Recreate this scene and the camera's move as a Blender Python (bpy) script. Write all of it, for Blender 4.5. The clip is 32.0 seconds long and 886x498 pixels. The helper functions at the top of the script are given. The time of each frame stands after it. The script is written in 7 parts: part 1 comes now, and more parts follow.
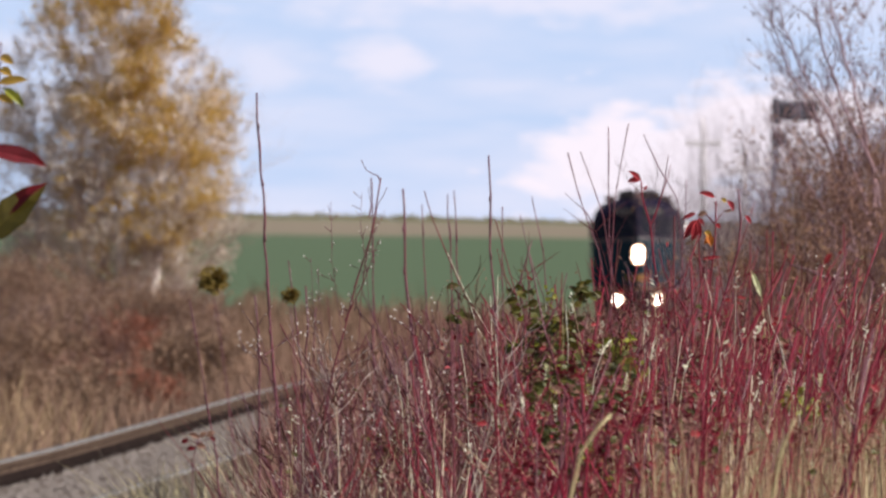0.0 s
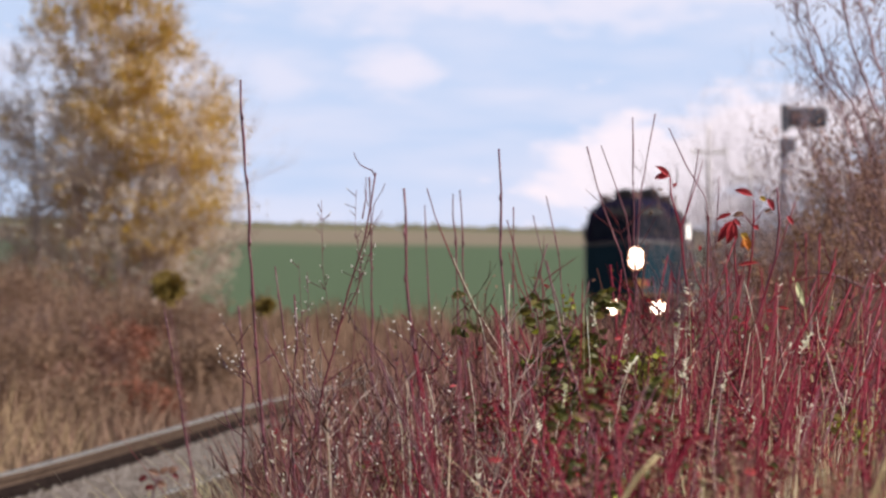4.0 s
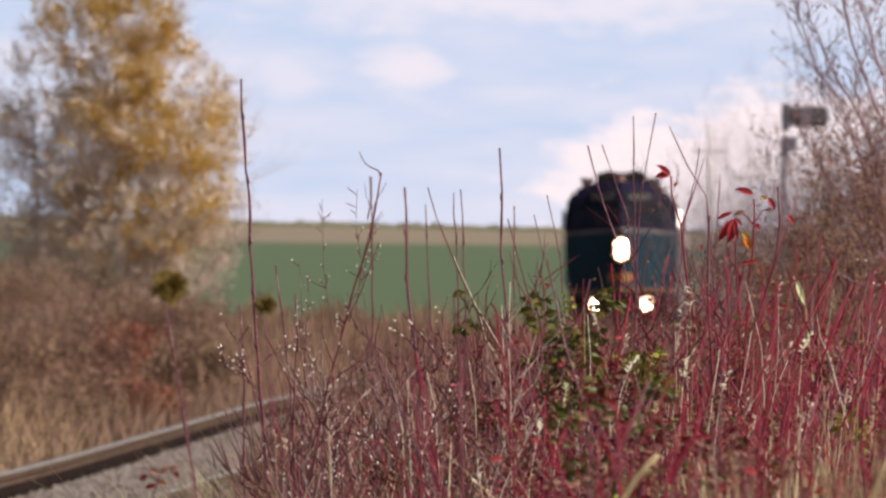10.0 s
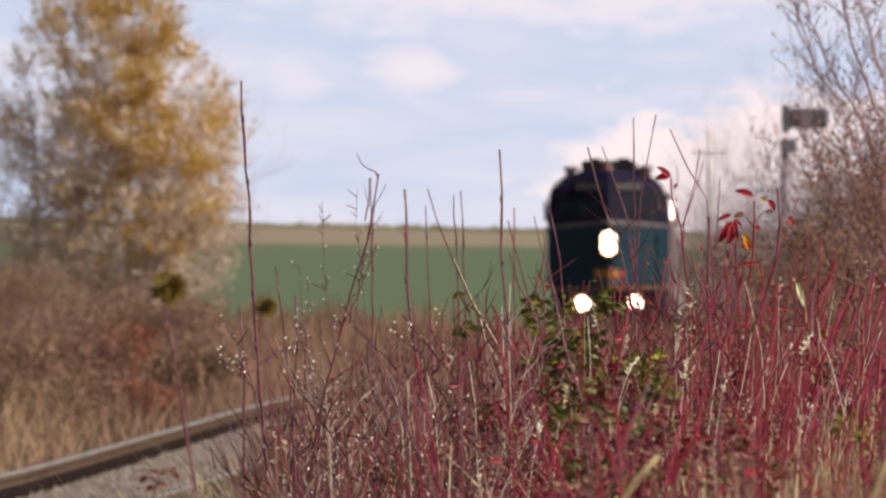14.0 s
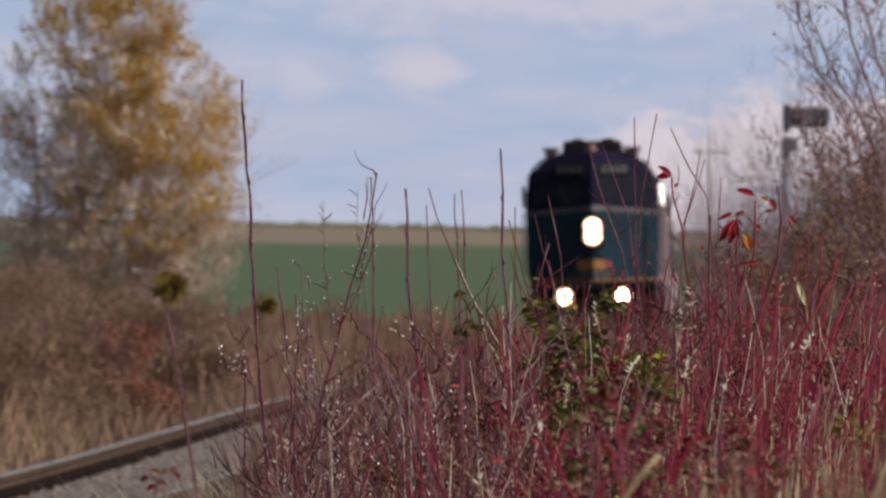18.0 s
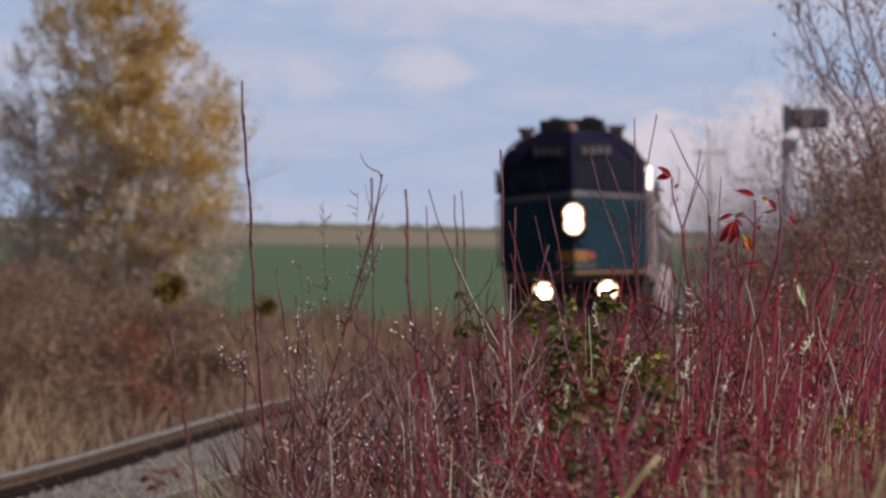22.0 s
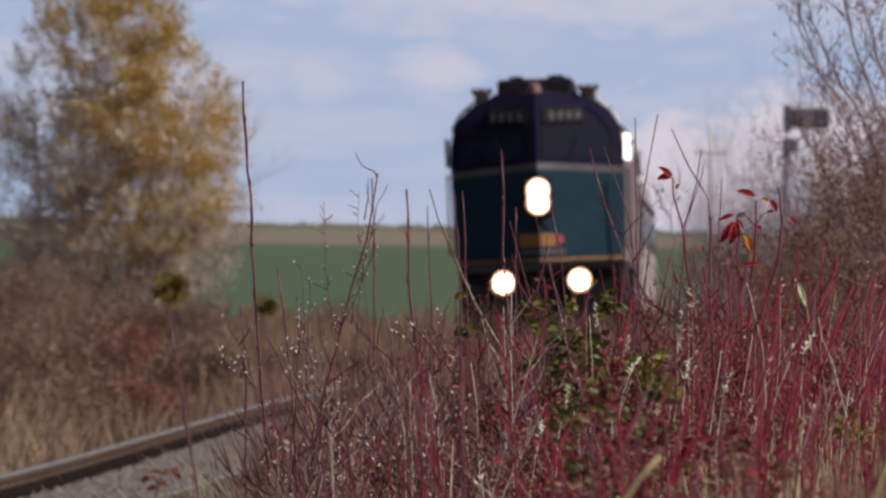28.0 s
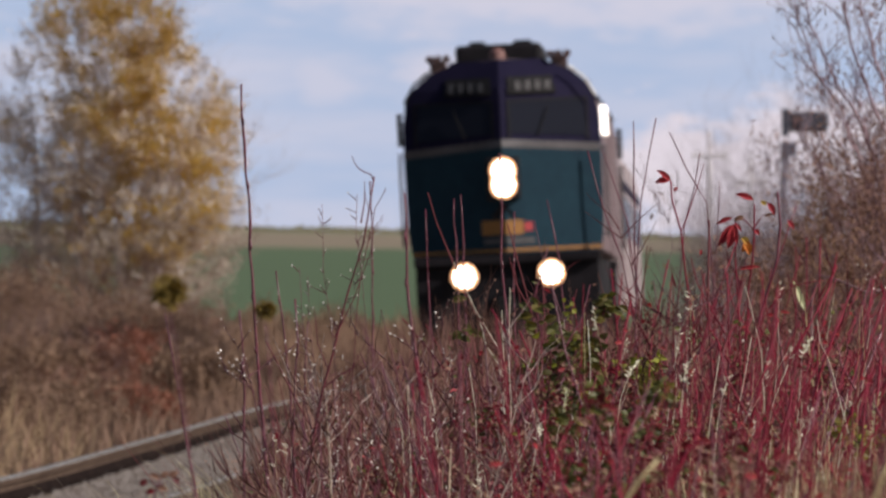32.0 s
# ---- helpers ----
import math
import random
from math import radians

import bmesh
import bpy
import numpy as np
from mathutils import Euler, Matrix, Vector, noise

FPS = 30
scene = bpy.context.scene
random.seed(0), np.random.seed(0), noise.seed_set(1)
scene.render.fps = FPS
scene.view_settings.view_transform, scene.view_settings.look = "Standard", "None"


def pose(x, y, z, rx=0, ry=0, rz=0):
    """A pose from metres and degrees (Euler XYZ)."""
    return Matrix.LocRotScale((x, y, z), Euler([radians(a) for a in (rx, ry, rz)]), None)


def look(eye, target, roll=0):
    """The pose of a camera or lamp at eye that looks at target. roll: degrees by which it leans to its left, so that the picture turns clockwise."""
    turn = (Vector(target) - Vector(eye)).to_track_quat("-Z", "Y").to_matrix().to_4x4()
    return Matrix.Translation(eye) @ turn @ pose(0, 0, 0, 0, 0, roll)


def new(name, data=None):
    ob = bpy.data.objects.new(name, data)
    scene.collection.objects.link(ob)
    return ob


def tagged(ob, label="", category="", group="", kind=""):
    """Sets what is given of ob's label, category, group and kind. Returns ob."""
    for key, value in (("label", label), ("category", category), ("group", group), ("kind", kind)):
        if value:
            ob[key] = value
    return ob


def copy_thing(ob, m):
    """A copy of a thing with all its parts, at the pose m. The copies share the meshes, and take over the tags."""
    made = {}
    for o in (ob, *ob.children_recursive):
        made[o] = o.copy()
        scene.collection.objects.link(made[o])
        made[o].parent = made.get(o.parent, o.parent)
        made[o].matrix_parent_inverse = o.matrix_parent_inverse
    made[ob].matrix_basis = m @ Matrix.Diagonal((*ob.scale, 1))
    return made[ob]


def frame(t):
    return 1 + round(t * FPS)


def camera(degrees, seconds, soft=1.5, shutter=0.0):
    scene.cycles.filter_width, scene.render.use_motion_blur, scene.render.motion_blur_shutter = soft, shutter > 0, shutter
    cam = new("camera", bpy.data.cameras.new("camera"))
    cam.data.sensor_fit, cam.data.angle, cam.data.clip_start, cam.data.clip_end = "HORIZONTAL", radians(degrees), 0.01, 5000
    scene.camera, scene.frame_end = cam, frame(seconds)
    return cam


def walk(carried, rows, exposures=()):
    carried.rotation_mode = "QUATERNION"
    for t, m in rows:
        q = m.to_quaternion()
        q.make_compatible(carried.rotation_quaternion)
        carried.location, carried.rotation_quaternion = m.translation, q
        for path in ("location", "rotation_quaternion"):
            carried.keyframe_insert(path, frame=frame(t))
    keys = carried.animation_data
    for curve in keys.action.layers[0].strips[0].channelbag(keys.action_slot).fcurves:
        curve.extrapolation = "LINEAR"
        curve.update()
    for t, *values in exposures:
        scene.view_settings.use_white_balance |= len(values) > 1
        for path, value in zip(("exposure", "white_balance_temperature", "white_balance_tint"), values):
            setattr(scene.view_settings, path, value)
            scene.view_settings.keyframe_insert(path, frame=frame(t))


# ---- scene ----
# The camera stands on the verge beside the line with a very long lens; eye 1.5 m up.
LENS = 2.5
cam = camera(LENS, 32.0, soft=2.6)
cam.data.dof.use_dof, cam.data.dof.focus_distance, cam.data.dof.aperture_fstop = True, 50.0, 47.0


def aim(right, up, back=0.0):
    """The camera's pose, turned by so many degrees; back: metres behind its stand."""
    return pose(0, -back, 1.5, 90 + up, 0, -right)


# (seconds, degrees to the right, degrees up, metres back): the small shake of the tripod
PATH = [(0, 0.01435, 0.10365, 5.9), (0.5, -0.00619, 0.15260, 1.35), (1, -0.02397, 0.16488, 0.2), (1.5, 0.02201, 0.15771, 0),
        (2, -0.00000, 0.12837, 0), (2.5, -0.00239, 0.13331, 0), (3, -0.00000, 0.13331, 0), (3.5, 0.00255, 0.12837, 0),
        (5.5, -0.00000, 0.13076, 0), (6, -0.00000, 0.12837, 0), (6.5, 0.00239, 0.12837, 0), (7, -0.00000, 0.12853, 0),
        (7.5, -0.00000, 0.12837, 0), (8, -0.00000, 0.12837, 0), (8.5, -0.00239, 0.12598, 0), (9, -0.00000, 0.12598, 0),
        (9.5, -0.00000, 0.12598, 0), (10, -0.00000, 0.12598, 0), (10.5, -0.00000, 0.12598, 0), (11, -0.00239, 0.12598, 0),
        (11.5, -0.00000, 0.12837, 0), (12, -0.00000, 0.13092, 0), (12.5, -0.00478, 0.13092, 0), (13, -0.00239, 0.13092, 0),
        (13.5, -0.00255, 0.13331, 0), (14, -0.00000, 0.13076, 0), (14.5, -0.00239, 0.13092, 0), (16.5, -0.00494, 0.12853, 0),
        (17, -0.00494, 0.13092, 0), (17.5, -0.00494, 0.13076, 0), (18, -0.00255, 0.12837, 0), (18.5, -0.00494, 0.13076, 0),
        (19, -0.00718, 0.13092, 0), (19.5, -0.00734, 0.13331, 0), (20, -0.01228, 0.13331, 0), (20.5, -0.00734, 0.13570, 0),
        (21, -0.00494, 0.13331, 0), (21.5, -0.00494, 0.13092, 0), (22, -0.00255, 0.13092, 0), (22.5, -0.00255, 0.13331, 0),
        (23, -0.00000, 0.13331, 0), (23.5, -0.00255, 0.13331, 0), (24, -0.00000, 0.13331, 0), (24.5, -0.00239, 0.13315, 0),
        (25, -0.00255, 0.13331, 0), (25.5, -0.00255, 0.13092, 0), (27.5, -0.00239, 0.13315, 0), (28, -0.00494, 0.13092, 0),
        (28.5, -0.00494, 0.12837, 0), (29, -0.00494, 0.13092, 0), (29.5, -0.00255, 0.12837, 0), (30, -0.00239, 0.12853, 0),
        (30.5, -0.00000, 0.13076, 0), (31, -0.00494, 0.13092, 0), (31.5, -0.00239, 0.13092, 0), (32, -0.00000, 0.14065, 0)]
EXPOSURES = [(0, 0.30, 6500, 14), (6, 0.30, 6700, 15), (9, 0.30, 6900, 16), (13, 0.30, 7250, 17), (14.5, 0.26, 7200, 17), (16.5, -0.22, 6950, 17), (19, -0.26, 6450, 15), (28, -0.26, 6400, 15), (30, -0.19, 6450, 15), (32, -0.10, 6550, 15)]
walk(cam, [(t, aim(r, u, b)) for t, r, u, b in PATH], exposures=EXPOSURES)

# ---- light ----
SUN_AZ, SUN_EL = radians(-22.0), radians(33.0)   # to the right of the line, a little towards the camera
world = bpy.data.worlds.new("sky")
scene.world = world
world.use_nodes = True
wn, wl = world.node_tree.nodes, world.node_tree.links
sky = wn.new("ShaderNodeTexSky")
sky.sky_type, sky.sun_disc = "NISHITA", False
sky.sun_elevation, sky.sun_rotation = SUN_EL, radians(90) - SUN_AZ
wl.new(sky.outputs[0], wn["Background"].inputs[0])
wn["Background"].inputs[1].default_value = 0.06
sun_data = bpy.data.lights.new("sun", "SUN")
sun_data.energy, sun_data.angle, sun_data.color = 5.0, radians(0.6), (1.0, 0.93, 0.84)
sun = new("sun", sun_data)
toward = Vector((math.cos(SUN_AZ) * math.cos(SUN_EL), math.sin(SUN_AZ) * math.cos(SUN_EL), math.sin(SUN_EL)))
sun.matrix_world = look(toward * 50, (0, 0, 0))


# ---- materials ----
def mat(name, a, b, size=0.3, rough=0.7, bump=0.0, metal=0.0, island=0.0, fine=6.0, trans=0.0, gloss=0.5):
    """Two colours mixed by noise at two scales (size in metres), with optional bump and a shift from piece to piece."""
    m = bpy.data.materials.new(name)
    m.use_nodes = True
    n, l = m.node_tree.nodes, m.node_tree.links
    bsdf = n["Principled BSDF"]
    co = n.new("ShaderNodeTexCoord")
    big, small = n.new("ShaderNodeTexNoise"), n.new("ShaderNodeTexNoise")
    big.inputs["Scale"].default_value, small.inputs["Scale"].default_value = 1 / size, fine / size
    big.inputs["Detail"].default_value = small.inputs["Detail"].default_value = 3
    for t in (big, small):
        l.new(co.outputs["Object"], t.inputs["Vector"])
    add = n.new("ShaderNodeMath")
    add.operation = "MULTIPLY_ADD"
    l.new(small.outputs["Fac"], add.inputs[0])
    add.inputs[1].default_value = 0.8
    l.new(big.outputs["Fac"], add.inputs[2])
    last = add
    if island:
        geo, mul = n.new("ShaderNodeNewGeometry"), n.new("ShaderNodeMath")
        mul.operation, mul.inputs[1].default_value = "MULTIPLY_ADD", island
        l.new(geo.outputs["Random Per Island"], mul.inputs[0])
        l.new(add.outputs[0], mul.inputs[2])
        last = mul
    ramp = n.new("ShaderNodeMapRange")
    ramp.inputs["From Min"].default_value, ramp.inputs["From Max"].default_value = 0.62, 1.18 + island
    l.new(last.outputs[0], ramp.inputs["Value"])
    mix = n.new("ShaderNodeMix")
    mix.data_type = "RGBA"
    mix.inputs["A"].default_value, mix.inputs["B"].default_value = (*a, 1), (*b, 1)
    l.new(ramp.outputs[0], mix.inputs["Factor"])
    l.new(mix.outputs["Result"], bsdf.inputs["Base Color"])
    bsdf.inputs["Roughness"].default_value, bsdf.inputs["Metallic"].default_value = rough, metal
    bsdf.inputs["Specular IOR Level"].default_value = gloss
    if bump:
        bp = n.new("ShaderNodeBump")
        bp.inputs["Strength"].default_value, bp.inputs["Distance"].default_value = bump, size / fine
        l.new(small.outputs["Fac"], bp.inputs["Height"])
        l.new(bp.outputs[0], bsdf.inputs["Normal"])
    if trans:
        tr, ms = n.new("ShaderNodeBsdfTranslucent"), n.new("ShaderNodeMixShader")
        l.new(mix.outputs["Result"], tr.inputs["Color"])
        ms.inputs[0].default_value = trans
        l.new(bsdf.outputs[0], ms.inputs[1])
        l.new(tr.outputs[0], ms.inputs[2])
        l.new(ms.outputs[0], n["Material Output"].inputs["Surface"])
    return m


def glow(name, colour, strength):
    m = bpy.data.materials.new(name)
    m.use_nodes = True
    b = m.node_tree.nodes["Principled BSDF"]
    b.inputs["Base Color"].default_value = (*colour, 1)
    b.inputs["Emission Color"].default_value, b.inputs["Emission Strength"].default_value = (*colour, 1), strength
    return m


RED_STEM = mat("red_stem", (0.030, 0.002, 0.007), (0.310, 0.012, 0.043), 0.12, 0.55, island=0.8, gloss=0.25)
PINK_STEM = mat("pink_stem", (0.045, 0.009, 0.014), (0.22, 0.056, 0.064), 0.2, 0.65, island=0.5, gloss=0.2)
DARK_STEM = mat("dark_stem", (0.040, 0.005, 0.016), (0.19, 0.036, 0.064), 0.09, 0.36, island=0.3, gloss=0.7, bump=0.4)
PALE_STEM = mat("pale_stem", (0.30, 0.22, 0.19), (0.55, 0.46, 0.40), 0.12, 0.6)
BUD = mat("bud", (0.42, 0.38, 0.34), (0.86, 0.84, 0.78), 0.05, 0.35, island=0.6)
STRAW = mat("straw", (0.24, 0.15, 0.11), (0.98, 0.88, 0.66), 0.3, 0.55, island=0.9, trans=0.25)
THATCH = mat("thatch", (0.034, 0.011, 0.009), (0.18, 0.066, 0.044), 0.3, 0.75, island=0.7, trans=0.1)
DUN = mat("dun_grass", (0.095, 0.046, 0.038), (0.36, 0.195, 0.145), 0.5, 0.75, island=0.9, trans=0.2)
LEAF_LIME = mat("leaf_lime", (0.10, 0.12, 0.012), (0.40, 0.42, 0.05), 0.05, 0.5, island=0.8, trans=0.4)
TWIG_PALE = mat("twig_pale", (0.40, 0.33, 0.31), (0.72, 0.63, 0.60), 0.6, 0.8, island=0.7)
LEAF_DARK = mat("leaf_dark", (0.080, 0.042, 0.028), (0.30, 0.160, 0.078), 0.4, 0.75, island=0.8, trans=0.2)
HEDGE = mat("hedge_brush", (0.11, 0.105, 0.06), (0.18, 0.165, 0.10), 4.0, 0.9, island=0.5)
# leaf_ash and twig_white are paled to offset shade on the poplar's left
LEAF_ASH = mat("leaf_ash", (0.42, 0.36, 0.30), (0.80, 0.72, 0.62), 0.6, 0.8, island=0.8, trans=0.6)
TWIG_WHITE = mat("twig_white", (0.58, 0.52, 0.49), (0.86, 0.80, 0.76), 0.6, 0.8, island=0.7)
MAUVE = mat("mauve_thatch", (0.105, 0.041, 0.037), (0.42, 0.232, 0.178), 0.4, 0.75, island=0.9, trans=0.2)
LEAF_ROSE = mat("leaf_rose", (0.13, 0.050, 0.045), (0.42, 0.22, 0.19), 0.3, 0.7, island=0.8, trans=0.3)
LEAF_WINE = mat("leaf_wine", (0.036, 0.003, 0.005), (0.25, 0.012, 0.024), 0.06, 0.55, island=0.8, trans=0.3)
LEAF_RUST = mat("leaf_rust", (0.15, 0.050, 0.034), (0.38, 0.145, 0.085), 0.6, 0.75, island=0.8, trans=0.35)
TWIG_ROSE = mat("twig_rose", (0.15, 0.085, 0.10), (0.36, 0.22, 0.235), 0.4, 0.75, island=0.5)
TWIG_LILAC = mat("twig_lilac", (0.15, 0.115, 0.13), (0.36, 0.29, 0.31), 0.6, 0.8, island=0.6)
STRAW_FAR = mat("straw_far", (0.155, 0.087, 0.065), (0.45, 0.288, 0.195), 0.9, 0.8, island=0.7, trans=0.35)
LEAF_DUN = mat("leaf_dun", (0.14, 0.085, 0.058), (0.37, 0.24, 0.158), 0.5, 0.8, island=0.8, trans=0.38)
STRAW_GREEN = mat("straw_green", (0.24, 0.19, 0.085), (0.84, 0.76, 0.44), 0.3, 0.55, island=0.9, trans=0.3)
GRASS_GREY = mat("grass_grey", (0.13, 0.112, 0.088), (0.31, 0.27, 0.215), 0.4, 0.8, island=0.8, trans=0.2)
STRAW_TAN = mat("straw_tan", (0.24, 0.15, 0.085), (0.56, 0.40, 0.24), 0.4, 0.75, island=0.8, trans=0.3)
# pale straw, raised near white so the sun's glint is in its colour
STRAW_GLINT = mat("straw_glint", (0.78, 0.78, 0.56), (0.98, 0.98, 0.84), 0.3, 0.35, island=0.5, trans=0.2)
WINE_STEM = mat("wine_stem", (0.045, 0.006, 0.014), (0.18, 0.022, 0.042), 0.12, 0.5, island=0.3)
LEAF_OLIVE = mat("leaf_olive", (0.030, 0.027, 0.004), (0.16, 0.130, 0.018), 0.08, 0.55, island=0.8, trans=0.35)
LEAF_GREEN = mat("leaf_green", (0.014, 0.018, 0.006), (0.13, 0.13, 0.022), 0.08, 0.5, island=0.8, trans=0.3)
LEAF_RED = mat("leaf_red", (0.18, 0.010, 0.022), (0.52, 0.050, 0.060), 0.08, 0.5, island=0.6, trans=0.35)
LEAF_ORANGE = mat("leaf_orange", (0.36, 0.10, 0.015), (0.72, 0.26, 0.04), 0.05, 0.5, island=0.6, trans=0.4)
LEAF_OCHRE = mat("leaf_ochre", (0.38, 0.24, 0.048), (0.73, 0.495, 0.10), 0.8, 0.6, island=0.8, trans=0.65)
LEAF_BROWN = mat("leaf_brown", (0.13, 0.064, 0.048), (0.38, 0.21, 0.145), 0.4, 0.7, island=0.8, trans=0.35)
BLADE_GREEN = mat("blade_green", (0.42, 0.46, 0.22), (0.62, 0.64, 0.38), 0.05, 0.5, trans=0.3)
HEAD_OLIVE = mat("head_olive", (0.095, 0.068, 0.011), (0.27, 0.185, 0.03), 0.02, 0.8, island=0.6)
BARK_GREY = mat("bark_grey", (0.42, 0.36, 0.33), (0.80, 0.74, 0.69), 0.35, 0.85, 0.4)
TWIG_GREY = mat("twig_grey", (0.165, 0.102, 0.088), (0.38, 0.27, 0.235), 0.6, 0.8, island=0.5)
TWIG_PURPLE = mat("twig_purple", (0.075, 0.040, 0.050), (0.24, 0.14, 0.145), 0.3, 0.75, island=0.5)
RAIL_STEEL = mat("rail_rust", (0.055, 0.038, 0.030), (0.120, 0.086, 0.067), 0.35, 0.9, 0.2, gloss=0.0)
# near-black: the shade low on the rail is put into this colour
RAIL_FOOT = mat("rail_foot_shade", (0.010, 0.008, 0.008), (0.028, 0.020, 0.018), 0.3, 0.95, gloss=0.0)
RAIL_TOP = mat("rail_head", (0.20, 0.185, 0.165), (0.34, 0.32, 0.29), 0.6, 0.5, metal=0.4)
BALLAST = mat("ballast_bed", (0.066, 0.056, 0.051), (0.155, 0.135, 0.122), 0.5, 0.95, 0.8, fine=12, gloss=0.1)
STONE = mat("ballast_stone", (0.09, 0.078, 0.073), (0.205, 0.18, 0.165), 0.1, 0.85, island=0.8)
TIE_WOOD = mat("tie_wood", (0.055, 0.042, 0.036), (0.15, 0.115, 0.095), 0.2, 0.9, 0.5)
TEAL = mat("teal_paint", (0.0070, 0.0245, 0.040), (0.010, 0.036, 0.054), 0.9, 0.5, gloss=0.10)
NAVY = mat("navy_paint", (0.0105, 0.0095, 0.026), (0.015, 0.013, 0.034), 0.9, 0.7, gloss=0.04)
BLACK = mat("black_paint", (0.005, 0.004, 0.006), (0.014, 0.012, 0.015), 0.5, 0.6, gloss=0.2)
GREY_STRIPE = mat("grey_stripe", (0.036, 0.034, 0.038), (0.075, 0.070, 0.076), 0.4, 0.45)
YELLOW = mat("yellow_paint", (0.20, 0.085, 0.012), (0.30, 0.13, 0.02), 0.3, 0.45)
RED_PAINT = mat("red_paint", (0.30, 0.02, 0.03), (0.42, 0.035, 0.04), 0.2, 0.45)
SIDE_GREY = mat("side_grey_paint", (0.11, 0.078, 0.088), (0.22, 0.165, 0.175), 0.5, 0.6, gloss=0.3)
STEEL = mat("stainless_steel", (0.30, 0.24, 0.25), (0.48, 0.41, 0.42), 0.5, 0.5, metal=0.3)
# near-white, for a grab rail with the sun painted on
SUNLIT_RAIL = mat("sunlit_rail", (0.80, 0.80, 0.78), (0.92, 0.92, 0.90), 0.4, 0.28)
POLISHED = mat("polished_mirror", (0.85, 0.85, 0.82), (0.92, 0.92, 0.90), 0.4, 0.34, metal=1.0)
BRONZE = mat("dull_brass", (0.09, 0.045, 0.045), (0.26, 0.13, 0.115), 0.1, 0.5)
HORN_METAL = mat("horn_metal", (0.035, 0.022, 0.024), (0.12, 0.068, 0.066), 0.1, 0.5)
RUBBER = mat("black_rubber", (0.006, 0.006, 0.007), (0.014, 0.014, 0.015), 0.2, 0.8, gloss=0.2)
SIGNAL_GREY = mat("signal_grey", (0.030, 0.038, 0.060), (0.065, 0.075, 0.105), 0.4, 0.6)
POST_GREY = mat("post_grey", (0.10, 0.10, 0.14), (0.20, 0.19, 0.25), 0.4, 0.6)
# pale mauve grey: the haze of the distance is mixed into the colour
POLE_HAZE = mat("pole_haze", (0.58, 0.54, 0.58), (0.80, 0.75, 0.78), 0.4, 0.85)
# orange glow of the rims stands in for the glare round the lamps
HALO_GLOW = glow("lamp_halo_glow", (1.0, 0.52, 0.26), 1.5)
LAMP = glow("lamp_lens", (1.0, 0.90, 0.74), 16.0)
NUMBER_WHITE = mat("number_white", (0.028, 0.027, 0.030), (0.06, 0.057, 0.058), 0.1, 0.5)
GLASS = bpy.data.materials.new("windscreen_glass")
GLASS.use_nodes = True
_g = GLASS.node_tree.nodes["Principled BSDF"]
_g.inputs["Specular IOR Level"].default_value = 0.1
_g.inputs["Base Color"].default_value, _g.inputs["Roughness"].default_value = (0.012, 0.014, 0.022, 1), 0.06


